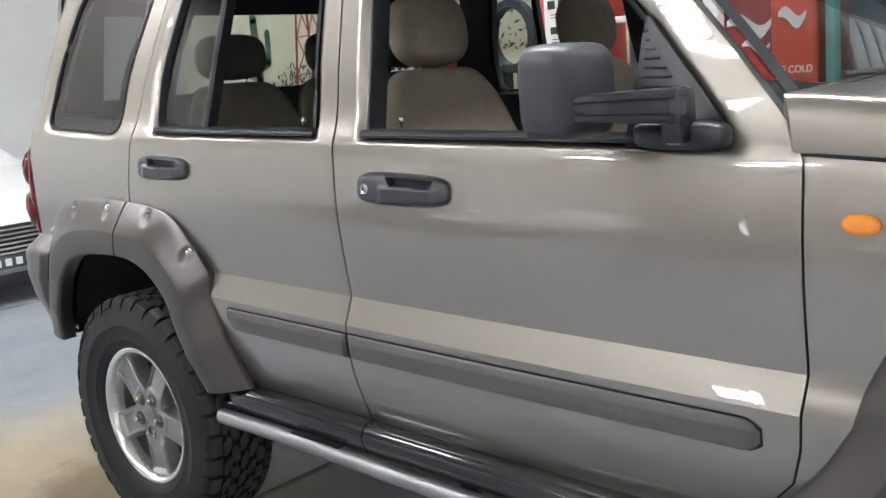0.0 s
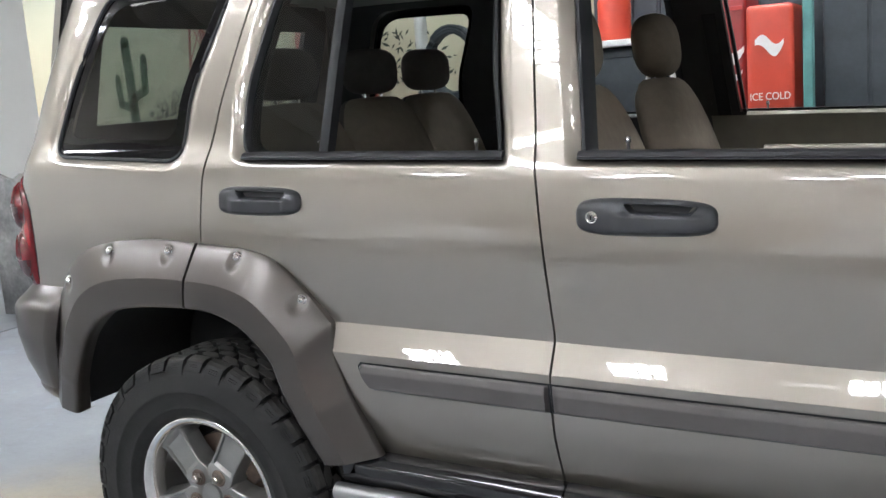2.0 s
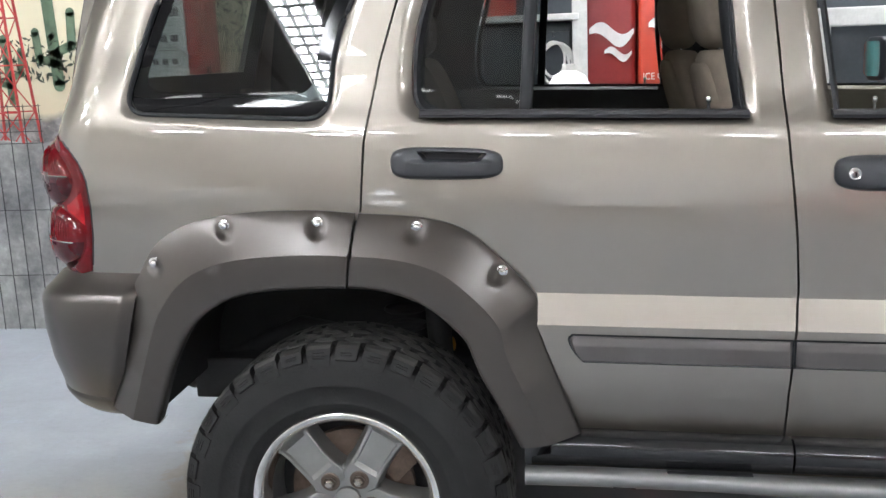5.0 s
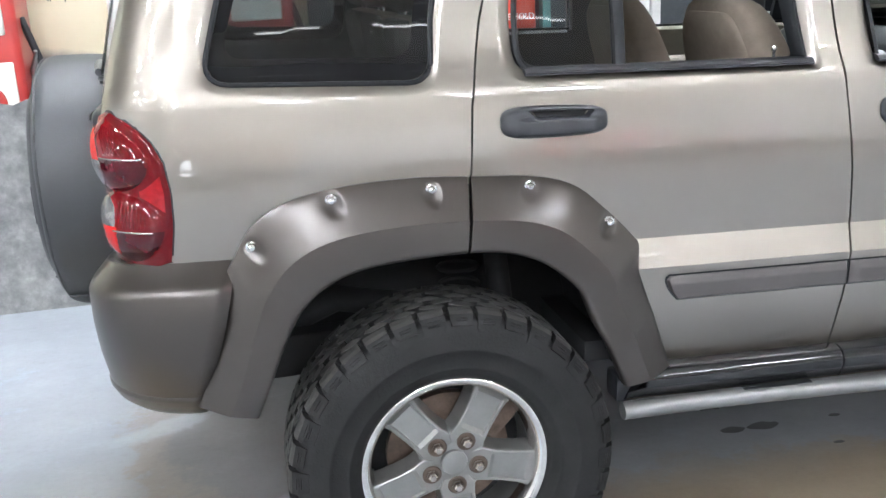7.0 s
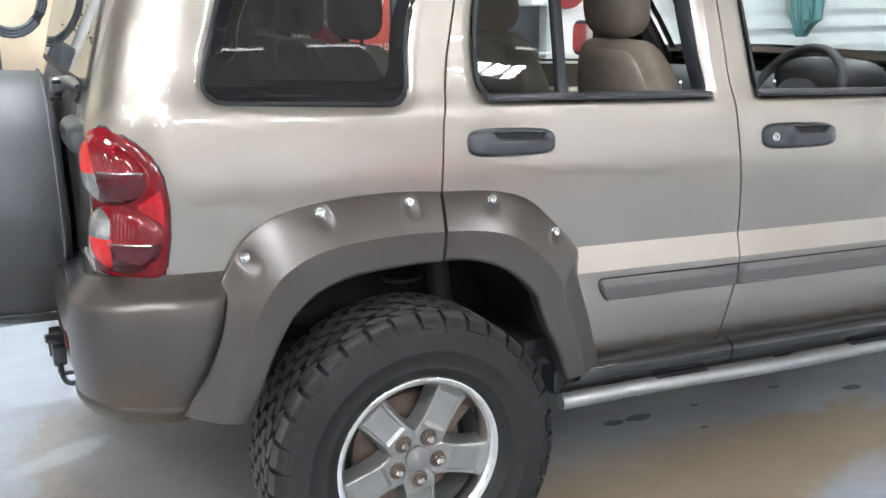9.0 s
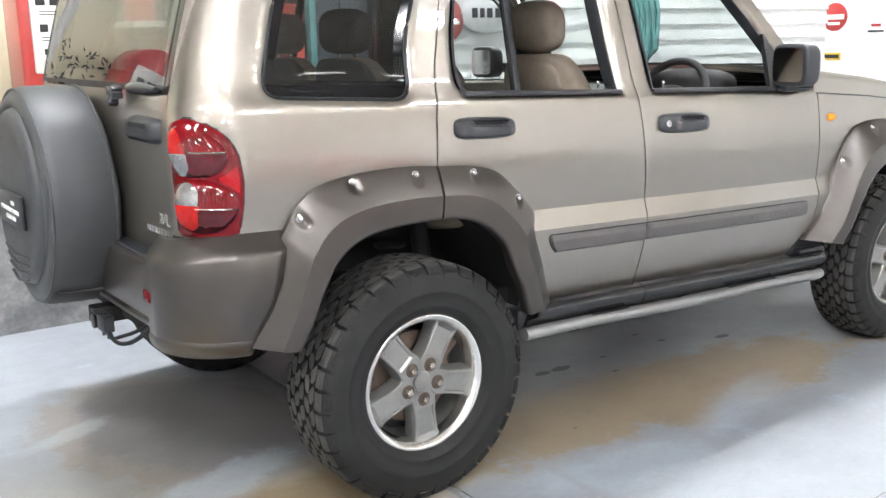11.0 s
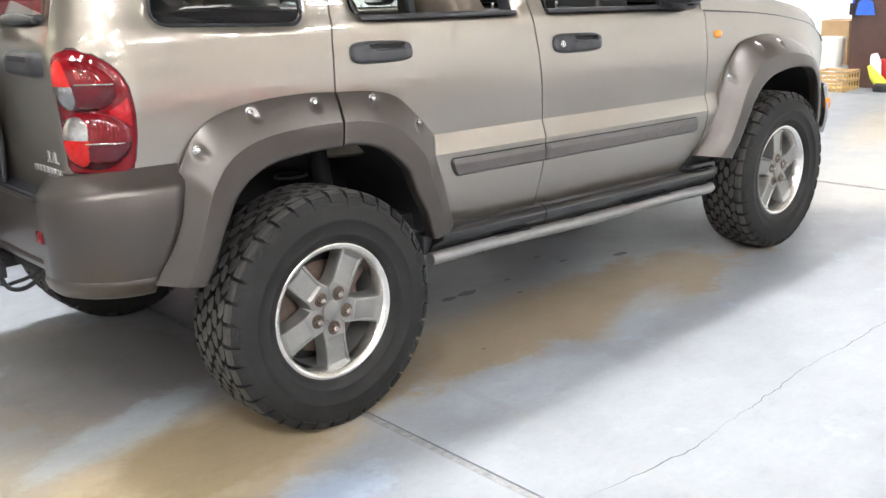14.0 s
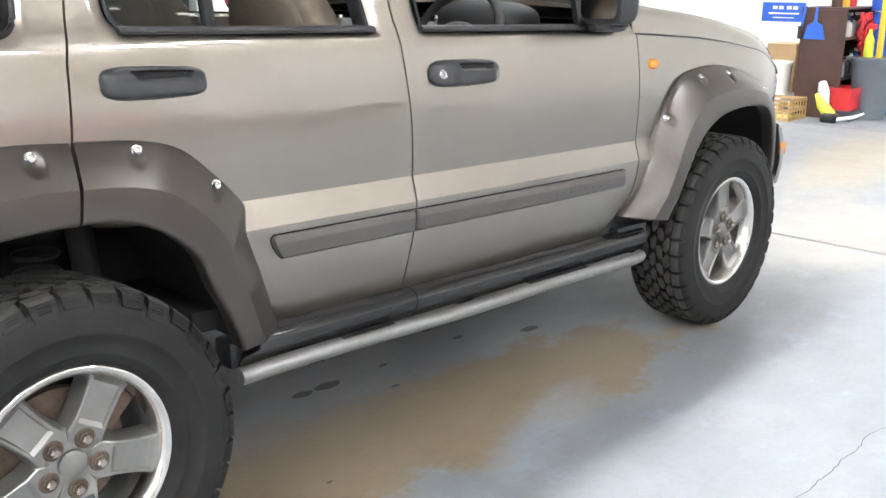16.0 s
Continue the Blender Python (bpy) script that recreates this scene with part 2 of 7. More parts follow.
def blob(bm, c, s, n=16, m=10, power=0.6, rot=None, mat=0):
    """A cushion: a superellipsoid of half sizes s."""
    def sp(v):
        return math.copysign(abs(v) ** power, v)
    R = rot.to_4x4() if rot else Matrix()
    rows = []
    for j in range(1, m):
        ph = -math.pi / 2 + math.pi * j / m
        rows.append([bm.verts.new(Vector(c) + R @ Vector((s[0] * sp(math.cos(ph)) * sp(math.cos(t)), s[1] * sp(math.cos(ph)) * sp(math.sin(t)), s[2] * sp(math.sin(ph))))) for t in (2 * math.pi * i / n for i in range(n))])
    lo = bm.verts.new(Vector(c) + R @ Vector((0, 0, -s[2])))
    hi = bm.verts.new(Vector(c) + R @ Vector((0, 0, s[2])))
    for p, q in zip(rows, rows[1:]):
        for i in range(n):
            f = bm.faces.new((p[i], p[(i + 1) % n], q[(i + 1) % n], q[i]))
            f.material_index = mat
    for i in range(n):
        f = bm.faces.new((lo, rows[0][(i + 1) % n], rows[0][i]))
        f.material_index = mat
        f = bm.faces.new((hi, rows[-1][i], rows[-1][(i + 1) % n]))
        f.material_index = mat


def smooth_line(pts, n):
    """n+1 points along a soft curve through pts, evenly spaced."""
    P = np.array(pts, float)
    Q = np.vstack([2 * P[0] - P[1], P, 2 * P[-1] - P[-2]])
    out = []
    for i in range(1, len(Q) - 2):
        for t in np.linspace(0, 1, 12, endpoint=False):
            a, b, c, d = Q[i - 1], Q[i], Q[i + 1], Q[i + 2]
            out.append(0.5 * (2 * b + (c - a) * t + (2 * a - 5 * b + 4 * c - d) * t * t + (3 * b - a - 3 * c + d) * t ** 3))
    out.append(P[-1])
    out = np.array(out)
    s = np.r_[0, np.cumsum(np.linalg.norm(np.diff(out, axis=0), axis=1))]
    u = np.linspace(0, s[-1], n + 1)
    return np.stack([np.interp(u, s, out[:, k]) for k in range(P.shape[1])], 1)


def rounded_polygon(pts, r, n=6):
    """A polygon with its corners rounded; r is one radius or one for each corner."""
    P = [Vector(p) for p in pts]
    out = []
    for i, p in enumerate(P):
        rr = r[i] if isinstance(r, (list, tuple)) else r
        a, b = P[i - 1] - p, P[(i + 1) % len(P)] - p
        k = min(rr, a.length * 0.45, b.length * 0.45)
        a, b = p + a.normalized() * k, p + b.normalized() * k
        for j in range(n + 1):
            t = j / n
            out.append((1 - t) ** 2 * a + 2 * t * (1 - t) * p + t * t * b)
    return out


def ray_hit(poly, c, ang):
    """Where a ray from c at an angle leaves a polygon."""
    d = Vector((math.cos(ang), math.sin(ang)))
    best = None
    for i in range(len(poly)):
        p, q = poly[i - 1], poly[i]
        e = q - p
        den = d.x * e.y - d.y * e.x
        if abs(den) < 1e-12:
            continue
        w = p - c
        t = (w.x * e.y - w.y * e.x) / den
        u = (w.x * d.y - w.y * d.x) / den
        if t > 0 and -1e-9 <= u <= 1 + 1e-9 and (best is None or t > best):
            best = t
    return c + d * (best or 0.01)


def text_mesh(name, body, size, mat, m, parent=None, label="", depth=0.002):
    """Raised letters as a mesh, at the pose m (x along the line, z out of the surface)."""
    cu = bpy.data.curves.new(name, "FONT")
    cu.body, cu.size, cu.extrude, cu.align_x, cu.align_y = body, size, depth, "CENTER", "CENTER"
    tmp = bpy.data.objects.new(name, cu)
    me = bpy.data.meshes.new_from_object(tmp)
    bpy.data.objects.remove(tmp)
    me.transform(m)
    o = origin_of(parent)
    me.transform(Matrix.Translation(-o))
    me.materials.clear()
    me.materials.append(mat)
    ob = new(name, me)
    ob.parent = parent
    if label:
        ob["label"] = label
    return ob


# ---- the car's body surface ------------------------------------------------
# x runs to the front from the rear axle, the car's right side is -y, z is over the floor at the rear axle.
WZ = [0.40, 0.50, 0.56, 0.64, 0.70, 0.785, 0.806, 0.870, 0.92, 0.97, 1.02, 1.07, 1.12, 1.17, 1.21, 1.235, 1.26, 1.40, 1.60, 1.70, 1.76, 1.80]
WY = [0.756, 0.780, 0.803, 0.831, 0.848, 0.8590, 0.8615, 0.8385, 0.8425, 0.8455, 0.8470, 0.8455, 0.8410, 0.8345, 0.8285, 0.820, 0.808, 0.770, 0.712, 0.675, 0.61, 0.47]


def soft_section(zs, ys, step=0.004):
    """The section line through its knots without overshoot, smooth but for the edges of the pressed band."""
    Z, Y = [], []
    for lo, hi in ((0.40, 0.806), (0.806, 0.870), (0.870, 1.80)):
        k = [i for i, z in enumerate(zs) if lo - 1e-9 <= z <= hi + 1e-9]
        z, y = np.array([zs[i] for i in k]), np.array([ys[i] for i in k])
        h, d = np.diff(z), np.diff(y) / np.diff(z)
        m = np.r_[d[0], [0.0 if a * b <= 0 else (p + q) / (q / a + p / b) for a, b, p, q in zip(d, d[1:], h, h[1:])], d[-1]]
        for u in np.arange(lo, hi - 1e-9, step):
            i = min(len(h) - 1, int(np.searchsorted(z, u, "right")) - 1)
            t = (u - z[i]) / h[i]
            Z.append(u)
            Y.append((2 * t ** 3 - 3 * t * t + 1) * y[i] + (t ** 3 - 2 * t * t + t) * h[i] * m[i] + (3 * t * t - 2 * t ** 3) * y[i + 1] + (t ** 3 - t * t) * h[i] * m[i + 1])
    Z.append(zs[-1])
    Y.append(ys[-1])
    return np.array(Z), np.array(Y)


SZ_TAB, SY_TAB = soft_section(WZ, WY)


def half_width(x, z):
    w = float(np.interp(z, SZ_TAB, SY_TAB))
    if x > 1.0:
        w -= 0.0135 * (x - 1.0) ** 2
    if x < 0.2:
        w -= 0.012 * ((0.2 - x) / 0.7) ** 2
    return w


def lean(z):
    return 0.30 * max(0.0, z - 1.16) ** 1.15


CORNER, CA, CB = -0.52, 0.160, 0.17


def skin(s, z, side=-1, off=0.0):
    """A point of the outer skin: s is x along the side, and runs on round the rear corner to the tailgate."""
    c = CORNER + lean(z)
    if s >= c:
        return Vector((s, side * (half_width(s, z) + off), z))
    w = half_width(c, z)
    th = (c - s) / 0.172
    if th <= math.pi / 2:
        return Vector((c - (CA + off) * math.sin(th), side * (w - CB + (CB + off) * math.cos(th)), z))
    return Vector((c - CA - off, side * max(0.0, w - CB - (th - math.pi / 2) * 0.172), z))


ZROWS = [0.545, 0.56, 0.58, 0.60, 0.62, 0.64, 0.66, 0.68, 0.70, 0.72, 0.745, 0.765, 0.785, 0.806, 0.838, 0.870] + [round(0.885 + 0.015 * k, 3) for k in range(22)] + [1.21, 1.22]


CRISP = (0.806, 0.870)


def curve_x(pairs):
    zs = [p[0] for p in pairs]
    xs = [p[1] for p in pairs]
    return lambda z: float(np.interp(z, zs, xs))


def door_skin(bm, left, right, side, rows=ZROWS, n=14, off=0.0):
    """The sheet of a door below the glass, between two edge lines."""
    vs = []
    for z in rows:
        a, b = left(z), right(z)
        vs.append([bm.verts.new(skin(a + (b - a) * i / n, z, side, off)) for i in range(n + 1)])
    for p, q in zip(vs, vs[1:]):
        for i in range(n):
            bm.faces.new((p[i], p[i + 1], q[i + 1], q[i]))
    # crisp edges of the pressed band
    for z, row in zip(rows, vs):
        if z in CRISP:
            for a, b in zip(row, row[1:]):
                bm.edges.get((a, b)).smooth = False


def window_ring(bm, outer, hole, side, inset=0.014, bead=0.03, n=200, off=0.0):
    """The sheet round a window, turned in towards the glass along a soft bead."""
    c = sum(hole, Vector((0, 0))) / len(hole)
    angs = sorted({round(2 * math.pi * i / n, 4) for i in range(n)} | {round(math.atan2((p - c).y, (p - c).x) % (2 * math.pi), 4) for p in outer})
    cols = []
    for a in angs:
        h, o = ray_hit(hole, c, a), ray_hit(outer, c, a)
        d = (o - h).length
        fr = [0.0, 0.25, 0.5, 0.75, 1.0]
        bb = min(bead, d * 0.8)
        col = []
        for f in fr:
            p = h + (o - h) * (bb * f / max(d, 1e-6))
            k = -inset * (1 - f) ** 1.6 * (1 if f < 1 else 0)
            col.append(bm.verts.new(skin(p.x, p.y, side, off + k)))
        for f in (0.08, 0.16, 0.25, 0.34, 0.43, 0.52, 0.61, 0.70, 0.80, 0.90, 1.0):
            p = h + (o - h) * ((bb + (d - bb) * f) / max(d, 1e-6))
            col.append(bm.verts.new(skin(p.x, p.y, side, off)))
        cols.append(col)
    for i in range(len(cols)):
        p, q = cols[i - 1], cols[i]
        for j in range(len(p) - 1):
            bm.faces.new((p[j], p[j + 1], q[j + 1], q[j]))


def pane(bm, poly, side, off, mat=0):
    """Glass with one even sweep: a quadratic surface fitted to the skin, in rings from a polygon's outline to its centre."""
    c = sum(poly, Vector((0, 0))) / len(poly)

    def terms(p):
        x, z = p.x - c.x, p.y - c.y
        return (1, x, z, x * z, z * z, x * x)
    near = [c + (p - c) * f for f in (1.0, 0.6, 0.25) for p in poly]
    fit = np.linalg.lstsq(np.array([terms(p) for p in near]), np.array([skin(p.x, p.y, side, off) for p in near]), rcond=None)[0]

    def glazed(p):
        return Vector(np.array(terms(p)) @ fit)
    rings = [[bm.verts.new(glazed(c + (p - c) * f)) for p in poly] for f in (1.0, 0.88, 0.75, 0.62, 0.5, 0.38, 0.26, 0.14)]
    for p, q in zip(rings, rings[1:]):
        for i in range(len(p)):
            bm.faces.new((p[i - 1], p[i], q[i], q[i - 1])).material_index = mat
    m = bm.verts.new(glazed(c))
    r = rings[-1]
    for i in range(len(r)):
        bm.faces.new((r[i - 1], r[i], m)).material_index = mat


def frame_band(bm, poly, width, side, off):
    """A band inside a polygon's outline."""
    c = sum(poly, Vector((0, 0))) / len(poly)
    a = [bm.verts.new(skin(p.x, p.y, side, off)) for p in poly]
    inner = [Vector((c.x + (p.x - c.x) * (1 - width / 0.24), c.y + (p.y - c.y) * (1 - width / 0.21))) for p in poly]
    b = [bm.verts.new(skin(p.x, p.y, side, off)) for p in inner]
    for i in range(len(a)):
        bm.faces.new((a[i - 1], a[i], b[i], b[i - 1]))


def V2(*pts):
    return [Vector(p) for p in pts]


GAP = 0.0023
gap_c = curve_x([(0.50, 0.03), (0.878, 0.029), (1.042, 0.069), (1.187, 0.081), (1.351, 0.114), (1.53, 0.167), (1.72, 0.225)])
gap_b = curve_x([(0.50, 0.964), (0.66, 0.961), (0.788, 0.966), (0.881, 0.974), (0.993, 0.967), (1.248, 0.943), (1.52, 0.925), (1.72, 0.905)])
gap_a = curve_x([(0.50, 1.86), (0.56, 1.90), (0.62, 1.955), (0.68, 2.005), (0.74, 2.021), (0.88, 2.030), (1.22, 2.022)])
# the arch line on which the body sheet ends, hidden behind the rear flare
arch_front = curve_x([(0.545, 0.470), (0.62, 0.440), (0.70, 0.41), (0.80, 0.385), (0.868, 0.375), (0.92, 0.335), (0.96, 0.29), (0.99, 0.24), (1.008, 0.16), (1.02, 0.09), (1.03, 0.075)])

QUARTER_HOLE = rounded_polygon([(-0.458, 1.247), (-0.002, 1.238), (0.010, 1.40), (0.075, 1.535), (0.125, 1.665), (-0.30, 1.665), (-0.395, 1.45)], [0.06, 0.05, 0.3, 0.3, 0.05, 0.08, 0.3])
REAR_HOLE = rounded_polygon([(0.181, 1.240), (0.870, 1.238), (0.852, 1.40), (0.846, 1.53), (0.838, 1.665), (0.262, 1.665), (0.182, 1.40)], [0.055, 0.012, 0.3, 0.3, 0.04, 0.08, 0.3])
FRONT_HOLE = rounded_polygon([(1.036, 1.238), (1.885, 1.238), (1.875, 1.275), (1.729, 1.446), (1.52, 1.665), (0.995, 1.665), (1.009, 1.52)], [0.012, 0.02, 0.03, 0.4, 0.06, 0.04, 0.3])

car = thing("car", (1.3, 0, 0), "beige metallic four-door off-road wagon on chunky tyres, windows down", "car")


def arch_z(x):
    """The lower edge of the quarter panel over the wheel, behind the flare."""
    return float(np.interp(x, [-0.52, -0.44, -0.40, -0.36, -0.30, -0.20, -0.05, 0.08], [0.875, 0.875, 0.90, 0.95, 0.985, 1.01, 1.02, 1.022]))


def fender_top(x):
    return float(np.interp(x, [2.02, 2.10, 2.43, 2.66, 2.95, 3.05, 3.25, 3.40], [1.223, 1.219, 1.204, 1.186, 1.150, 1.132, 1.07, 0.98]))


def fender_low(x):
    return float(np.interp(x, [2.02, 2.06, 2.10, 2.13, 2.17, 2.24, 2.34, 2.55, 2.9, 2.98, 3.04, 3.06, 3.4], [0.63, 0.69, 0.75, 0.80, 0.93, 1.02, 1.07, 1.075, 1.02, 0.96, 0.88, 0.72, 0.66]))


def nose(x, y, z):
    """Draws the front wings in towards the grille."""
    if x > 2.75:
        k = (x - 2.75) / 0.6
        y = y * (1 - 0.13 * k * k)
    return Vector((x, y, z))


def build_side(side):
    tag = " on the kerb side" if side < 0 else ""
    inward = Vector((0, -side * 0.03, 0))
    # quarter panel, round the rear corner to the tailgate
    bm = bmesh.new()

    def q(u, v):
        s = -0.785 + (0.078 + 0.785) * u
        s = min(s, gap_c(1.04) - GAP)
        lo = arch_z(s) if s > -0.5 else 0.875
        z = lo + (1.20 - lo) * v
        return skin(s if u < 1 else gap_c(z) - GAP, z, side)
    grid(bm, q, 60, 26)
    outer = V2((-0.785, 1.20), (gap_c(1.2) - GAP, 1.20), (gap_c(1.35) - GAP, 1.35), (gap_c(1.53) - GAP, 1.53), (gap_c(1.72) - GAP, 1.72), (-0.56, 1.72), (-0.70, 1.45))
    window_ring(bm, outer, QUARTER_HOLE, side)
    flange(bm, inward)
    qp = part("quarter_panel", bm, PAINT, car, "", True, True)
    bm = bmesh.new()
    pane(bm, QUARTER_HOLE, side, -0.012)
    g = part("quarter_window", bm, TINTED, car, "dark tinted fixed glass", True, True)
    bm = bmesh.new()
    inner = rounded_polygon([(-0.420, 1.292), (-0.034, 1.284), (-0.020, 1.40), (0.042, 1.535), (0.088, 1.635), (-0.285, 1.635), (-0.365, 1.45)], [0.05, 0.045, 0.3, 0.3, 0.05, 0.08, 0.3])
    window_ring(bm, QUARTER_HOLE, inner, side, 0.0, 0.01, 120, -0.0105)
    part("frit_band", bm, FRIT, g, "", True, True)
    bm = bmesh.new()
    o2 = [p + (p - Vector((-0.17, 1.45))).normalized() * 0.006 for p in QUARTER_HOLE]
    ring = [skin(p.x, p.y, side, -0.008) for p in o2]
    tube(bm, ring + ring[:1], 0.006, 6, False)
    part("window_seal", bm, RUBBER, g, "", True, True)

    # rear door
    bm = bmesh.new()
    door_skin(bm, lambda z: arch_front(z) if z < 1.03 else gap_c(z) + GAP, lambda z: gap_b(z) - GAP, side, sorted(ZROWS + [1.008, 1.03]))
    outer = V2((gap_c(1.22) + GAP, 1.22), (gap_b(1.22) - GAP, 1.22), (gap_b(1.5) - GAP, 1.5), (gap_b(1.71) - GAP, 1.71), (gap_c(1.71) + GAP, 1.71), (gap_c(1.53) + GAP, 1.53), (gap_c(1.35) + GAP, 1.35))
    window_ring(bm, outer, REAR_HOLE, side)
    flange(bm, inward)
    rd = part("rear_door", bm, PAINT, car, "", True, True)
    # front door
    bm = bmesh.new()
    door_skin(bm, lambda z: gap_b(z) + GAP, lambda z: gap_a(z) - GAP, side, ZROWS, 20)
    outer = V2((gap_b(1.22) + GAP, 1.22), (2.018, 1.22), (1.998, 1.262), (1.885, 1.395), (1.765, 1.52), (1.585, 1.71), (gap_b(1.71) + GAP, 1.71), (gap_b(1.5) + GAP, 1.5))
    window_ring(bm, outer, FRONT_HOLE, side)
    flange(bm, inward)
    fd = part("front_door", bm, PAINT, car, "", True, True)

    # weather strips along the sills, and the rubber round the openings
    for door, a, b, hole in ((rd, 0.200, 0.872, REAR_HOLE), (fd, 1.034, 1.885, FRONT_HOLE)):
        bm = bmesh.new()
        prof = [(1.238, 0.000), (1.2385, 0.004), (1.241, 0.006), (1.2425, 0.004), (1.244, 0.006), (1.251, 0.005), (1.254, -0.002), (1.254, -0.03)]
        grid(bm, lambda u, v: skin(a + (b - a) * u, prof[round(v * 7)][0], side, prof[round(v * 7)][1]), 24, 7)
        for x in (a, b):
            vs = [bm.verts.new(skin(x, z, side, o)) for z, o in prof]
            bm.faces.new(vs)
        part("sill_strip", bm, SILL, door, "", True, True)
        c = sum(hole, Vector((0, 0))) / len(hole)
        bm = bmesh.new()
        loop = [p + (c - p).normalized() * 0.004 for p in hole]
        ring = [[bm.verts.new(skin((p + (c - p).normalized() * k).x, (p + (c - p).normalized() * k).y, side, o)) for p in loop] for k, o in ((0, -0.010), (0.008, -0.008), (0.016, -0.018), (0.020, -0.05))]
        for r1, r2 in zip(ring, ring[1:]):
            for i in range(len(r1)):
                bm.faces.new((r1[i - 1], r1[i], r2[i], r2[i - 1]))
        part("window_channel", bm, RUBBER, door, "", True, True)
        # the locking pin on the sill
        bm = bmesh.new()
        px = b - 0.075 if door is rd else a + 0.09
        p = skin(px, 1.262, side, -0.03)
        lathe(bm, [(0.0, 0.017), (0.004, 0.017), (0.0055, 0.014), (0.0055, 0.006), (0.0035, 0.004), (0.0035, -0.010)], p, "z", 12)
        part("locking_pin", bm, CHROME, door, "small chrome locking pin", True, True)

    # the fixed rear light of the rear door and its upright
    bm = bmesh.new()
    poly = rounded_polygon([(0.185, 1.245), (0.408, 1.245), (0.427, 1.53), (0.436, 1.66), (0.268, 1.66), (0.19, 1.40)], [0.05, 0.003, 0.1, 0.003, 0.06, 0.2])
    pane(bm, poly, side, -0.022)
    part("fixed_glass", bm, TINTED, rd, "fixed rear door glass", True, True)
    bm = bmesh.new()
    for z0, z1, x0, x1 in ((1.25, 1.665, 0.409, 0.437),):
        vs = []
        for z, x in ((z0, x0), (1.45, 0.4215), (z1, x1)):
            vs.append([bm.verts.new(skin(x + dx, z, side, o)) for dx, o in ((-0.002, -0.03), (0.0, -0.012), (0.006, -0.009), (0.018, -0.009), (0.024, -0.012), (0.026, -0.04))])
        for p, q2 in zip(vs, vs[1:]):
            for i in range(len(p) - 1):
                bm.faces.new((p[i], p[i + 1], q2[i + 1], q2[i]))
    part("window_upright", bm, RUBBER, rd, "", True, True)

    # lower side mouldings
    for door, a, b, e0, e1 in ((rd, 0.505, gap_b(0.755) - GAP - 0.002, 0.03, 0.0), (fd, gap_b(0.755) + GAP + 0.002, 1.955, 0.0, 0.02)):
        bm = bmesh.new()

        def rear_end(v):
            return 0.034 * (1 - v) ** 2.2 + 0.010 * max(0.0, v * 5 - 4) ** 2

        def strip(u, v):
            z = 0.724 + 0.060 * v
            x = a + (b - a) * u
            # slanted rear end and rounded front end
            if e0:
                x += (1 - u) ** 14 * rear_end(v)
            rr = 0.0
            if e1 and u > 0.97:
                z = 0.754 + (z - 0.754) * math.sqrt(max(0.12, 1 - ((u - 0.97) / 0.03) ** 2))
            h = 0.0125 * min(1.0, 12 * v) * (1.0 if v < 0.68 else 1 - 0.62 * (v - 0.68) / 0.32) * (1.0 if v < 0.99 else 0.4) * min(1.0, (1 - abs(2 * u - 1)) * 90 + 0.1)
            return skin(x, z, side, 0.001 + h)
        grid(bm, strip, 80, 20)
        # dark edging, painted in for the shadow line round the moulding
        rim = bmesh.new()
        xa, xb = a + (0.0 if e0 else 0.0), b
        grid(rim, lambda u, v: skin(xa - 0.004 + (xb + 0.004 - xa + 0.004) * u + ((1 - u) ** 14 * rear_end(v) if e0 else 0), 0.754 + (0.0650 * v - 0.0315) * (math.sqrt(max(0.25, 1 - ((u - 0.965) / 0.035) ** 2)) if e1 and u > 0.965 else 1.0), side, 0.0008), 80, 12)
        mould = part("side_moulding", bm, STRIP, door, "brown-grey plastic rubbing strip", True, True)
        part("groove_shade", rim, RUBBER, mould, "", True, True)
        if door is fd:
            # worn raised lettering that cannot be read
            bm = bmesh.new()
            x = 1.56
            for i in range(8):
                w = 0.022 + 0.006 * ((i * 7) % 3)
                p = skin(x + w / 2, 0.754, side, 0.0125)
                box(bm, p, (w, 0.003, 0.018), 0.001)
                box(bm, p + Vector((0, 0, 0.004)), (w * 0.5, 0.0036, 0.003))
                x += w + 0.010
            part("raised_lettering", bm, STRIP, mould, "", False, True)

    # door handles: a rounded plate with a finger hollow over a proud grip
    for door, x0, x1, lock in ((rd, 0.138, 0.374, False), (fd, 1.034, 1.305, True)):
        zc, hh = (1.131, 0.0355) if lock else (1.144, 0.0335)
        xm, hw = (x0 + x1) / 2, (x1 - x0) / 2
        s0, s1 = x0 + (0.100 if lock else 0.060), x1 - 0.034

        def step01(v):
            v = min(1.0, max(0.0, v))
            return v * v * (3 - 2 * v)

        def plate_at(x, z):
            a, b = (x - xm) / hw, (z - zc) / hh
            e = max(0.0, 1 - abs(a) ** 9) * max(0.0, 1 - abs(b) ** 4.5)
            y = 0.019 * math.sqrt(e)
            # grip swells out below the hollow
            g = step01((x - s0 + 0.03) / 0.03) * step01((x1 - 0.012 - x) / 0.03) * step01((0.40 - b) / 0.35) * step01((b + 1.0) / 0.30)
            y += 0.007 * g
            # the hollow: wide at its mouth, narrowing downwards
            slant = 0.016 * (0.68 - b) / 0.5
            cut = step01((x - s0 - slant) / 0.005) * step01((s1 - slant - x) / 0.005) * step01((b - 0.20) / 0.10) * step01((0.74 - b) / 0.08)
            return y - 0.020 * cut + 0.0005

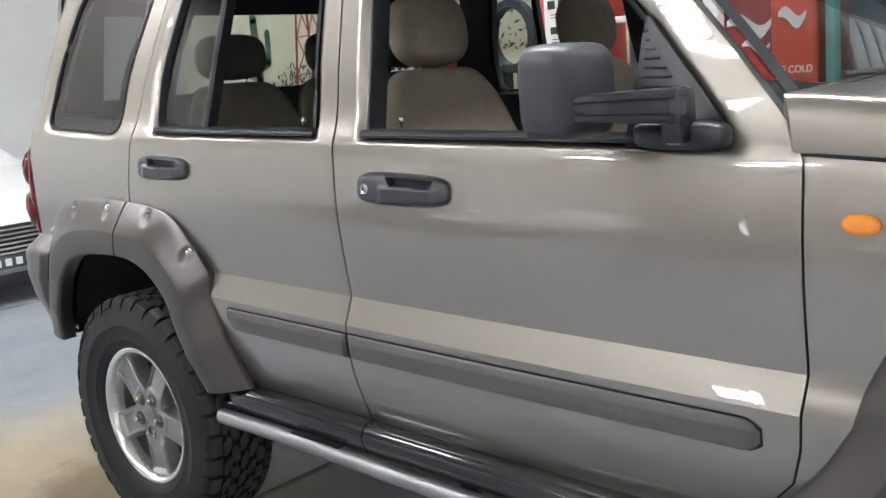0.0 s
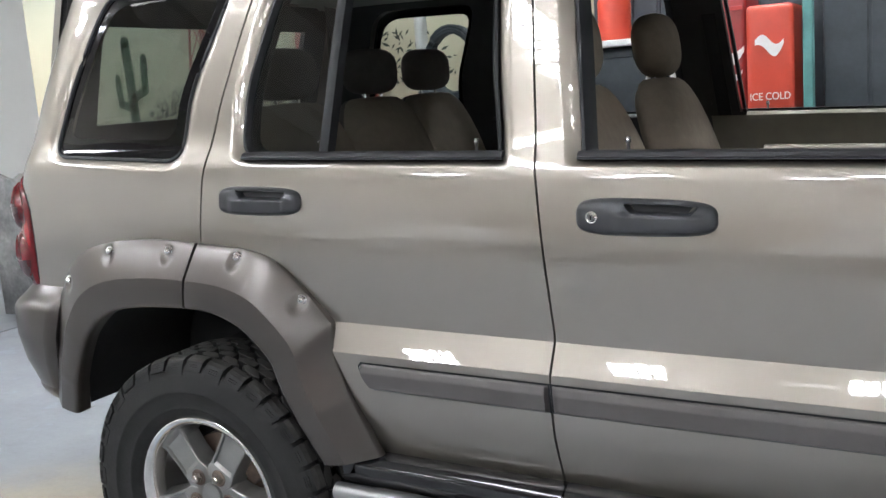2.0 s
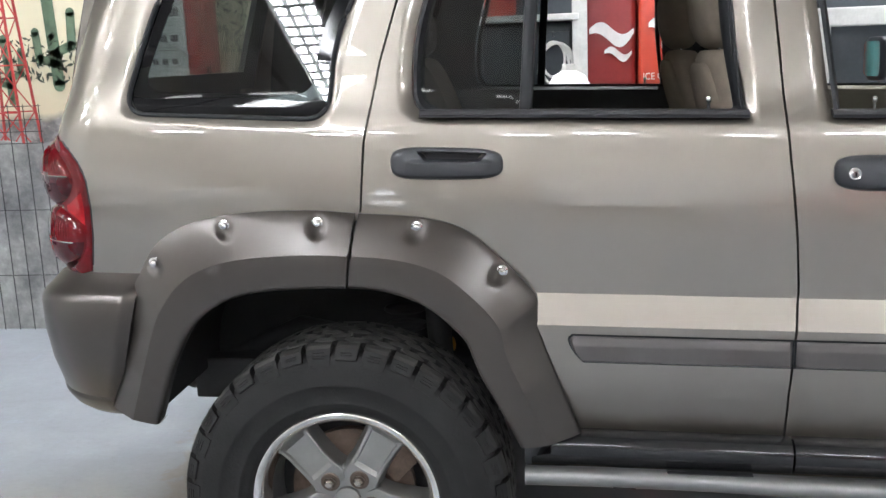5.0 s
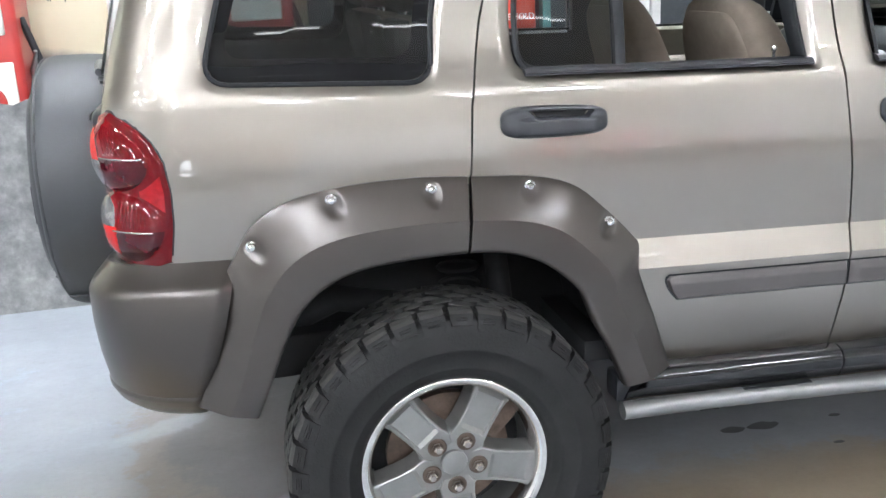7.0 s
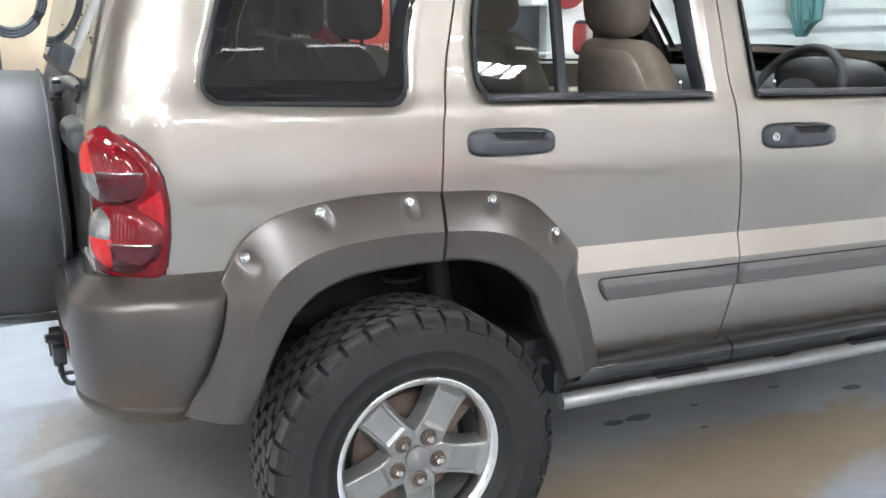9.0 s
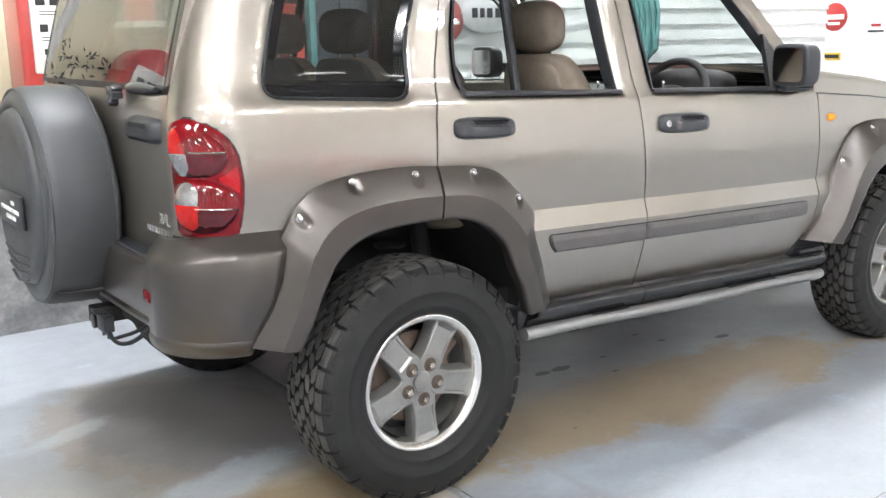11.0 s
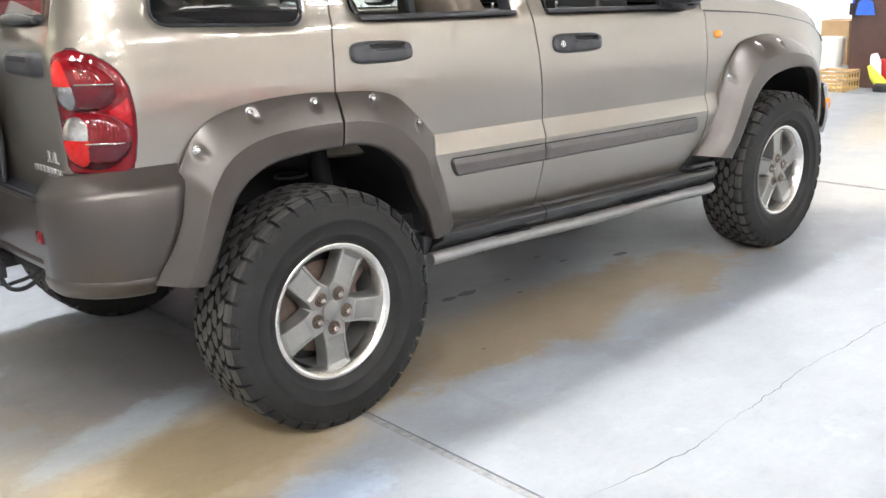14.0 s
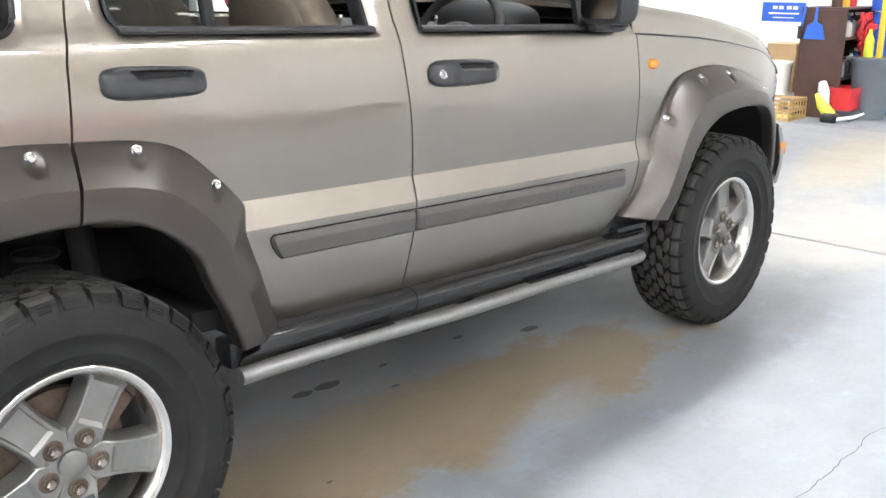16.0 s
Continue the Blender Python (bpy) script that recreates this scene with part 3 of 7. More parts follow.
        def plate(u, v):
            a, b = 2 * u - 1, 2 * v - 1
            r = (1 - abs(a) ** 5) ** 0.28 if abs(a) < 1 else 0.0
            r = max(r, 0.30)
            if a > 0:
                r *= 1 - 0.10 * a
            x = xm + hw * a
            z = zc + hh * b * r
            return skin(x, z, side, plate_at(xm + hw * a * 0.995, zc + hh * b * 0.995))
        bm = bmesh.new()
        grid(bm, plate, 84, 34)
        flange(bm, Vector((0, -side * 0.006, 0)))
        hd = part("door_handle", bm, GREY_PLASTIC, door, "dark grey plastic pull handle", True, True)
        # dark sheet at the bottom of the hollow, painted in for its shade
        bm = bmesh.new()
        grid(bm, lambda u, v: skin(s0 + 0.008 + (s1 - s0 - 0.016) * u + 0.012 * (1 - v) * (0.5 - u) * 2, zc + hh * (0.27 + 0.42 * v), side, 0.0035), 6, 2)
        part("hollow_shade", bm, DARK, hd, "", True, True)
        bm = bmesh.new()
        xs = x0 + (0.076 if lock else 0.046)
        tube(bm, [skin(xs + 0.010 * k * k, zc + hh * (0.84 * k), side, 0.0188 - 0.004 * abs(k) ** 3) for k in np.linspace(-1, 1, 13)], 0.0011, 5)
        part("seam", bm, RUBBER, hd, "", True, True)
        if lock:
            bm = bmesh.new()
            p = skin(x0 + 0.036, zc - 0.001, side, 0.016)
            lathe(bm, [(0.0, side * 0.006), (0.006, side * 0.006), (0.0062, side * 0.003), (0.010, side * 0.005), (0.0125, side * 0.003), (0.0135, 0)], p, "y", 24)
            part("lock_cylinder", bm, CHROME, hd, "round silver key lock", True, True)
            bm = bmesh.new()
            box(bm, p + Vector((0, side * 0.0065, 0)), (0.0018, 0.002, 0.008))
            part("keyhole", bm, DARK, hd, "", True, True)

    # front wing
    bm = bmesh.new()

    rows = [0.60] + [z for z in ZROWS if z > 0.62] + [1.23]

    def wing(u, v):
        x = 2.032 + (3.36 - 2.032) * u ** 1.3
        lo, hi = fender_low(x), fender_top(x)
        z = rows[round(v * (len(rows) - 1))]
        if u == 0:
            z = min(max(z, 0.64), hi)
            return nose(*skin(gap_a(z) + GAP, z, side))
        z = min(max(z, lo), hi)
        p = skin(x, z, side)
        return nose(p.x, p.y, z)
    grid(bm, wing, 60, len(rows) - 1)
    bmesh.ops.remove_doubles(bm, verts=bm.verts, dist=1e-5)
    bmesh.ops.dissolve_degenerate(bm, dist=1e-5, edges=bm.edges)
    flange(bm, inward)
    wg = part("front_wing", bm, PAINT, car, "", True, True)
    bm = bmesh.new()
    p = skin(2.112, 1.124, side, 0.0)
    blob(bm, p, (0.030, 0.013, 0.017), 20, 10, 0.85)
    part("side_indicator", bm, AMBER, wg, "oval amber indicator", True, True)

    # inner door trims, pillars and liner
    bm = bmesh.new()
    door_skin(bm, lambda z: gap_c(z) + 0.0 if z > 1.03 else max(0.36, arch_front(z)), lambda z: gap_b(z), side, [0.56, 0.75, 0.90, 1.0, 1.04, 1.12, 1.20, 1.235], 10, -0.075)
    tr = part("rear_door_trim", bm, PILLAR, car, "", True, True)
    bm = bmesh.new()
    door_skin(bm, lambda z: gap_b(z), lambda z: 2.0, side, [0.56, 0.75, 0.90, 1.0, 1.08, 1.12, 1.20, 1.235], 10, -0.075)
    grid(bm, lambda u, v: skin(1.06 + 0.8 * u, 1.235 + 0.012 * math.sin(math.pi * v), side, -0.075 + 0.045 * v), 6, 4)
    ft = part("front_door_trim", bm, TRIM, car, "taupe plastic inner door panel", True, True)
    bm = bmesh.new()
    def arm(u, v):
        t = 2 * math.pi * v
        p = skin(1.12 + 0.62 * u, 1.11 + 0.028 * math.sin(t), side, -0.10)
        return p + Vector((0, side * 0.035 * math.cos(t), 0))
    grid(bm, arm, 12, 12)
    part("armrest", bm, TRIM, ft, "", True, True)
    bm = bmesh.new()
    grid(bm, lambda u, v: skin(0.12 + 0.72 * u, 1.235 + 0.012 * math.sin(math.pi * v), side, -0.075 + 0.045 * v), 6, 4)
    part("sill_cap", bm, PILLAR, tr, "", True, True)
    bm = bmesh.new()
    for hole, o in ((QUARTER_HOLE, V2((-0.70, 0.95), (0.075, 0.95), (0.11, 1.35), (0.225, 1.72), (-0.55, 1.72))),
                    (REAR_HOLE, V2((0.075, 1.21), (0.95, 1.21), (0.91, 1.72), (0.22, 1.72), (0.11, 1.35))),
                    (FRONT_HOLE, V2((0.95, 1.21), (1.96, 1.21), (1.95, 1.25), (1.72, 1.50), (1.52, 1.72), (0.91, 1.72)))):
        window_ring(bm, o, hole, side, 0.0, 0.02, 72, -0.045)
    part("pillar_trim", bm, PILLAR, car, "dark interior pillar trim", True, True)
    # belt hanging from the middle pillar
    bm = bmesh.new()
    grid(bm, lambda u, v: skin(0.94 + 0.045 * u + 0.05 * (1 - v), 0.95 + 0.62 * v, side, -0.066), 1, 6)
    flange(bm, inward * 0.1)
    part("seat_belt", bm, RUBBER, car, "", True, True)

    # rocker moulding and step tube
    bm = bmesh.new()
    prof = [(0.553, -0.020), (0.5565, -0.006), (0.5565, 0.008), (0.553, 0.020), (0.546, 0.030), (0.536, 0.0365), (0.525, 0.039), (0.513, 0.037), (0.502, 0.032), (0.490, 0.026), (0.478, 0.016), (0.469, 0.0), (0.466, -0.05)]
    NP = len(prof) - 1

    def rocker(u, v):
        z, o = prof[round(v * NP)]
        x = 0.435 + (2.10 - 0.435) * u
        x += (0.03 if u == 0 else 0.0) * (1 if z > 0.51 else -0.5)
        return Vector((x, side * (0.815 + o - 0.01 * max(0, x - 1.6)), z))
    for u0, u1 in ((0.0, 0.3225), (0.3255, 1.0)):
        g2 = grid(bm, lambda u, v: rocker(u0 + (u1 - u0) * u, v), 20, NP)
        for col in (g2[0], g2[-1]):
            bm.faces.new([bm.verts.new(x.co) for x in col])
    rk = part("rocker_moulding", bm, ROCKER, car, "glossy black sill moulding", True, True)
    bm = bmesh.new()
    y = side * 0.848
    pts = [(0.405, y, 0.459), (0.42, y, 0.459)] + [(0.42 + 1.6 * i / 10, y, 0.459 + 0.003 * math.sin(i)) for i in range(1, 11)] + [(2.05, y, 0.46), (2.07, side * 0.842, 0.461)]
    tube(bm, pts, 0.0215, 16)
    st = part("side_step", bm, BAR, car, "silver-grey tube step under the doors", True, True)
    for x in (0.62, 1.25, 1.90):
        bm = bmesh.new()
        box(bm, (x, side * 0.80, 0.446), (0.05, 0.12, 0.012), 0.003)
        part("bracket", bm, DARK, st, "", False, True)
    for x, w in ((0.80, 0.18), (1.60, 0.30)):
        bm = bmesh.new()
        box(bm, (x, y, 0.4815), (w, 0.02, 0.003), 0.001)
        part("tread_strip", bm, RUBBER, st, "", False, True)
    # black filler between sill moulding and wheel arch
    for x, z, w in ((0.452, 0.50, 0.10), (2.05, 0.535, 0.18)):
        bm = bmesh.new()
        box(bm, (x, side * 0.785, z), (w, 0.07, 0.07), 0.012)
        part("arch_filler", bm, BLACK_PLASTIC, car, "", True, True)
    bm = bmesh.new()
    box(bm, (2.02, side * 0.755, 0.60), (0.26, 0.06, 0.16), 0.01)
    part("arch_baffle", bm, DARK, car, "", False, True)
    bm = bmesh.new()
    tube(bm, [nose(x, side * (half_width(min(x, 2.75), 1.22) - 0.006), fender_top(x) + 0.002) for x in np.linspace(2.01, 3.30, 30)], 0.0042, 6)
    part("bonnet_gap", bm, RUBBER, car, "", True, True)
    return rd, fd, wg, qp


SIDES = {s: build_side(s) for s in (-1, 1)}


# ---- wheel-arch flares -----------------------------------------------------
KC = 15 / 26   # where the crease runs between body and opening


def flare_ref(z):
    return float(np.interp(z, [0.55, 0.70, 0.85, 1.05], [0.828, 0.851, 0.853, 0.848]))


def flare(name, out_pts, in_pts, side, span, bolts, parent, bulge=0.058, n=190, m=26, base=0.0, lip=0.05):
    """A bolted flare: a sloping upper face, a crease and an upright lower face; round dimples hold the bolts."""
    O, I = smooth_line(out_pts, n), smooth_line(in_pts, n)
    i0, i1 = round(span[0] * n), round(span[1] * n)
    bm = bmesh.new()

    def height(k):
        # k from 0 at the body to 1 at the wheel opening
        if k < KC:
            t = k / KC
            return 0.006 + bulge * (t ** 0.85) * 0.90
        t = (k - KC) / (1 - KC)
        return 0.006 + bulge * (0.90 + 0.16 * t - 0.10 * t * t)
    rows = []
    for i in range(i0, i1 + 1):
        col = []
        for j in range(m + 1):
            k = j / m
            p = O[i] * (1 - k) + I[i] * k
            h = height(k)
            for bx, bz in bolts:
                dx, dz = p[0] - bx, p[1] - bz
                # the dimple is drawn out towards the opening
                w = I[i] - O[i]
                w = w / (np.linalg.norm(w) + 1e-9)
                al = dx * w[0] + dz * w[1]
                ac = -dx * w[1] + dz * w[0]
                r2 = (ac / 0.0155) ** 2 + ((al - 0.008) / 0.022) ** 2
                h -= 0.008 * math.exp(-r2 ** 3)
            ref = flare_ref(O[i][1]) - half_width(1, 1) + half_width(O[i][0], 1)
            col.append((p[0], side * (ref * (1 - k) + (ref - 0.004) * k + h + base), p[1]))
        # rolled lip
        p = I[i]
        d = (I[i] - O[i]) / (np.linalg.norm(I[i] - O[i]) + 1e-9)
        y = abs(col[-1][1])
        for a, b in ((0.006, -0.002), (0.010, -0.010), (0.008, -0.03), (0.006, -lip)):
            col.append((p[0] + d[0] * a, side * (y + b), p[1] + d[1] * a))
        col.insert(0, (O[i][0], side * (abs(col[0][1]) - 0.02), O[i][1]))
        rows.append([bm.verts.new(nose(*c)) for c in col])
    for p, q in zip(rows, rows[1:]):
        for j in range(len(p) - 1):
            bm.faces.new((p[j], p[j + 1], q[j + 1], q[j]))
    for p, q in zip(rows, rows[1:]):   # the crease between the two faces
        bm.edges.get((p[16], q[16])).smooth = False
    for r in (rows[0], rows[-1]):
        for a, b in zip(r, r[1:]):
            bm.faces.new([bm.verts.new(c) for c in (a.co, b.co, b.co + Vector((0, -side * 0.02, 0)), a.co + Vector((0, -side * 0.02, 0)))])
    fl = part(name, bm, FLARE, parent, "brown satin bolt-on wheel arch flare", True, True)
    for bx, bz in bolts:
        bm = bmesh.new()
        ii = min(range(n + 1), key=lambda t: (O[t][0] - bx) ** 2 + (O[t][1] - bz) ** 2)
        if not (i0 <= ii <= i1):
            bm.free()
            continue
        ref = flare_ref(O[ii][1]) - half_width(1, 1) + half_width(O[ii][0], 1)
        wid = np.linalg.norm(I[ii] - O[ii])
        k = min(KC, np.linalg.norm(np.array((bx, bz)) - O[ii]) / wid)
        y = side * (ref + base + height(k) - 0.008)
        c = nose(bx, y, bz)
        lathe(bm, [(0.0, side * 0.0125), (0.005, side * 0.012), (0.008, side * 0.009), (0.009, side * 0.003), (0.0125, side * 0.002), (0.0135, side * 0.0)], c, "y", 16)
        part("bolt", bm, CHROME, fl, "chrome dome bolt", True, True)
    return fl


REAR_OUT = [(-0.545, 0.572), (-0.49, 0.72), (-0.455, 0.86), (-0.437, 0.895), (-0.395, 0.960), (-0.320, 1.007), (-0.205, 1.033), (-0.055, 1.043), (0.069, 1.038), (0.20, 1.031), (0.292, 1.006), (0.368, 0.944), (0.425, 0.885), (0.440, 0.86), (0.442, 0.80), (0.475, 0.70), (0.528, 0.556)]
REAR_IN = [(-0.428, 0.553), (-0.405, 0.61), (-0.378, 0.68), (-0.352, 0.735), (-0.315, 0.795), (-0.255, 0.846), (-0.175, 0.876), (-0.06, 0.890), (0.055, 0.894), (0.130, 0.887), (0.20, 0.864), (0.25, 0.83), (0.295, 0.785), (0.31, 0.75), (0.33, 0.70), (0.36, 0.645), (0.408, 0.537)]
REAR_BOLTS = [(-0.397, 0.922), (-0.230, 1.008), (-0.022, 1.018), (0.191, 1.012), (0.367, 0.921)]
FRONT_OUT = [(1.957, 0.616), (2.042, 0.705), (2.100, 0.80), (2.126, 0.875), (2.170, 0.960), (2.225, 1.032), (2.320, 1.088), (2.53, 1.108), (2.72, 1.085), (2.92, 1.035), (3.02, 0.98), (3.075, 0.90), (3.10, 0.78), (3.12, 0.66)]
FRONT_IN = [(2.140, 0.588), (2.175, 0.645), (2.215, 0.71), (2.25, 0.765), (2.30, 0.83), (2.37, 0.888), (2.48, 0.935), (2.65, 0.958), (2.80, 0.955), (2.90, 0.935), (2.97, 0.88), (3.005, 0.80), (3.02, 0.72), (3.025, 0.64)]
FRONT_BOLTS = [(2.180, 0.938), (2.395, 1.070), (2.595, 1.075), (2.93, 1.0)]


def seam_at(pts, x, n=130):
    L = smooth_line(pts, n)
    return min((i for i in range(n + 1) if L[i][1] > 0.9), key=lambda i: abs(L[i][0] - x)) / n


cut = seam_at(REAR_OUT, 0.066)
for side in (-1, 1):
    flare("rear_flare", REAR_OUT, REAR_IN, side, (0.0, cut - 0.001), REAR_BOLTS[:3], car)
    flare("door_flare", REAR_OUT, REAR_IN, side, (cut + 0.0022, 1.0), REAR_BOLTS[3:], car)
    flare("front_flare", FRONT_OUT, FRONT_IN, side, (0.0, 1.0), FRONT_BOLTS, car, 0.075)
    # dark wheel wells
    for cx in (0.0, 2.649):
        bm = bmesh.new()
        zc = 0.40 + RAKE * cx
        y0, y1 = side * 0.40, side * 0.805
        def well(u, v):
            t = math.radians(2 + 174 * u)
            e = math.sin(t)
            return Vector((cx - 0.012 + 0.428 * math.cos(t) * (1 + 0.10 * max(0.0, e)), y0 + (y1 - y0) * v, zc + 0.13 + 0.40 * e))
        grid(bm, well, 30, 4)
        g3 = [well(i / 30, 0) for i in range(31)]
        low = [Vector((cx - 0.43, y0, zc + 0.06)), Vector((cx + 0.40, y0, zc + 0.06))]
        bm.faces.new([bm.verts.new(p) for p in g3 + low])
        part("wheel_well", bm, DARK, car, "black wheel arch liner", True, True)


# ---- wheels ----------------------------------------------------------------
def tyre_mesh():
    bm = bmesh.new()
    half = [(0.212, 0.088), (0.219, 0.101), (0.228, 0.108), (0.240, 0.111), (0.243, 0.114), (0.248, 0.114), (0.251, 0.113), (0.285, 0.121), (0.288, 0.1225), (0.292, 0.1225), (0.295, 0.1215), (0.325, 0.120), (0.342, 0.115), (0.352, 0.110), (0.357, 0.104), (0.361, 0.090), (0.363, 0.05)]
    prof = [(r, -y) for r, y in half] + [(r, y) for r, y in half[::-1]]
    lathe(bm, prof, (0, 0, 0), "y", 72)
    finish(bm)
    me = bpy.data.meshes.new("tyre")
    bm.to_mesh(me)
    bm.free()
    me.materials.append(TYRE)
    return me


def tread_mesh():
    """All-terrain tread: interlocking six-sided blocks with thin grooves and staggered shoulder lugs."""
    bm = bmesh.new()
    rnd = random.Random(4)
    n = 36
    pitch = 2 * math.pi / n

    def block(a, y, la, ly, r0=0.357, r1=0.3768, skew=0.0):
        shape = ((-1.0, -0.45), (-0.55, -1.0), (0.55, -1.0), (1.0, 0.0), (0.62, 1.0), (-0.55, 1.0))
        vs = []
        for r, k in ((r0, 1.02), (r1 - 0.0012, 0.97), (r1, 0.88)):
            for sa, sy in shape:
                t = a + (sa * la * k + skew * sy) / 0.375
                vs.append(bm.verts.new((r * math.cos(t), y + sy * ly * k, r * math.sin(t))))
        m = len(shape)
        for lev in (0, m):
            for q in range(m):
                bm.faces.new((vs[lev + q], vs[lev + (q + 1) % m], vs[lev + m + (q + 1) % m], vs[lev + m + q])).material_index = 1 if lev == 0 else 0
        bm.faces.new(vs[2 * m:])
    for i in range(n):
        a = pitch * i
        for row, y in enumerate((-0.058, -0.030, 0.0, 0.030, 0.058)):
            ph = a + (0.5 * pitch if row % 2 else 0.0)
            la = 0.0260 if row in (1, 3) and i % 2 else 0.0292
            block(ph + rnd.uniform(-0.006, 0.006), y + rnd.uniform(-0.0015, 0.0015), la, 0.0150 if row != 2 else 0.0140, skew=(0.006, -0.007, 0.005, 0.007, -0.006)[row])
        # shoulder lugs, every other one drawn further down the sidewall
        for s in (-1, 1):
            ph = a + (0.5 * pitch if s > 0 else 0.12 * pitch)
            low = 0.334 if i % 2 else 0.347
            la = 0.0290 if i % 2 else 0.0270
            vs = []
            for r, y, w in ((0.356, 0.074, 1.0), (0.3758, 0.076, 0.95), (0.3745, 0.094, 0.95), (0.3695, 0.106, 0.95), (0.358, 0.1132, 0.95), (low, 0.1188, 0.90), (low - 0.003, 0.113, 0.92), (0.352, 0.100, 1.0)):
                for sa in (-1, 1):
                    t = ph + sa * la * w / 0.375
                    vs.append(bm.verts.new((r * math.cos(t), s * y, r * math.sin(t))))
            for k in range(0, 12, 2):
                bm.faces.new((vs[k], vs[k + 1], vs[k + 3], vs[k + 2])).material_index = 0 if 2 <= k < 6 else 1
            for sa in (0, 1):
                bm.faces.new([vs[k + sa] for k in range(0, 16, 2)]).material_index = 1
            # fine ribs moulded across the flank of each lug
            for r in (0.350, 0.3555, 0.361):
                q = []
                for dr, dy in ((-0.0012, 0.0), (0.0, 0.0016), (0.0012, 0.0)):
                    yy = float(np.interp(r + dr, [0.345, 0.358, 0.369], [0.1160, 0.1134, 0.1063])) + dy
                    q.append([bm.verts.new(((r + dr) * math.cos(t), s * yy, (r + dr) * math.sin(t))) for t in (ph - la * 0.5 / 0.375, ph + la * 0.5 / 0.375)])
                for p0, p1 in zip(q, q[1:]):
                    bm.faces.new((p0[0], p0[1], p1[1], p1[0])).material_index = 1
    finish(bm, False)
    me = bpy.data.meshes.new("tread")
    bm.to_mesh(me)
    bm.free()
    me.materials.append(TREAD)
    me.materials.append(TYRE)
    return me


def rim_meshes():
    """Five broad spokes in a deep barrel with a bright lip; outwards is -y."""
    out = {}
    bm = bmesh.new()
    lathe(bm, [(0.196, -0.086), (0.190, -0.070), (0.184, -0.02), (0.178, 0.05), (0.19, 0.09)], (0, 0, 0), "y", 60)
    # hub plate
    lathe(bm, [(0.0, -0.0715), (0.045, -0.0715), (0.074, -0.0715), (0.080, -0.066), (0.082, -0.03)], (0, 0, 0), "y", 40)
    out["wheel"] = (bm, ALLOY, True)
    # one broad spoke: raised borders, a sunk face and a ridge along the middle
    bm = bmesh.new()
    rows = []
    for r, w, y, sunk in ((0.040, 0.030, -0.072, 0), (0.060, 0.042, -0.0755, 0), (0.084, 0.0385, -0.0775, 0), (0.094, 0.0375, -0.0775, 1), (0.12, 0.0375, -0.0770, 1), (0.16, 0.0400, -0.0750, 1), (0.176, 0.0425, -0.0750, 1), (0.184, 0.045, -0.0765, 0), (0.192, 0.048, -0.082, 0), (0.200, 0.050, -0.087, 0)):
        rows.append([bm.verts.new((r, y + (dy if abs(s) > 0.75 else 0.0055 * sunk), w * s)) for s, dy in ((-1.22, 0.05), (-1.06, 0.010), (-1.0, 0.002), (-0.93, 0.0), (-0.80, 0.0), (-0.74, 0.0026), (-0.10, 0.0026), (0.10, 0.0026), (0.74, 0.0026), (0.80, 0.0), (0.93, 0.0), (1.0, 0.002), (1.06, 0.010), (1.22, 0.05))])
    for p, q in zip(rows, rows[1:]):
        for i in range(len(p) - 1):
            bm.faces.new((p[i], p[i + 1], q[i + 1], q[i]))
    out["spoke"] = (bm, ALLOY, False)
    bm = bmesh.new()
    lathe(bm, [(0.1835, -0.052), (0.188, -0.068), (0.1925, -0.083), (0.197, -0.0915), (0.203, -0.0965), (0.210, -0.0995), (0.2155, -0.0985), (0.2185, -0.0945), (0.2185, -0.086), (0.214, -0.080)], (0, 0, 0), "y", 72)
    out["rim_lip"] = (bm, MACHINED, True)
    bm = bmesh.new()
    lathe(bm, [(0.0, -0.081), (0.022, -0.0805), (0.0295, -0.078), (0.0315, -0.073), (0.0315, -0.068)], (0, 0, 0), "y", 32)
    out["centre_cap"] = (bm, ALLOY, True)
    bm = bmesh.new()
    lathe(bm, [(0.0, -0.010), (0.145, -0.010), (0.145, 0.012), (0.0, 0.012)], (0, 0, 0), "y", 40)
    box(bm, (0.11, 0.0, 0.08), (0.09, 0.07, 0.10), 0.01, Matrix.Rotation(-0.7, 3, "Y"))
    out["brake_disc"] = (bm, DISC, True)
    bm = bmesh.new()
    lathe(bm, [(0.0, 0.03), (0.19, 0.03), (0.19, 0.034)], (0, 0, 0), "y", 32)
    out["drum_shield"] = (bm, DARK, True)
    bm = bmesh.new()
    lathe(bm, [(0.0, -0.0960), (0.0075, -0.0955), (0.0110, -0.0925), (0.0124, -0.084), (0.0145, -0.080), (0.0155, -0.074)], (0, 0, 0), "y", 6)
    out["lug_nut"] = (bm, NUT, False)
    bm = bmesh.new()
    lathe(bm, [(0.0125, -0.0775), (0.0200, -0.0790), (0.0225, -0.0770)], (0, 0, 0), "y", 20)
    out["nut_seat"] = (bm, SEAT_METAL, True)
    res = {}
    for name, (bm, mat, sm) in out.items():
        finish(bm, sm)
        me = bpy.data.meshes.new(name)
        bm.to_mesh(me)
        bm.free()
        me.materials.append(mat)
        res[name] = me
    return res


TYRE_ME, TREAD_ME, RIM_ME = tyre_mesh(), tread_mesh(), rim_meshes()
HUB_Z = 0.3745


def child(name, me, parent, m, label=""):
    ob = new(name, me)
    ob.parent = parent
    ob.matrix_basis = m
    if label:
        ob["label"] = label
    return ob


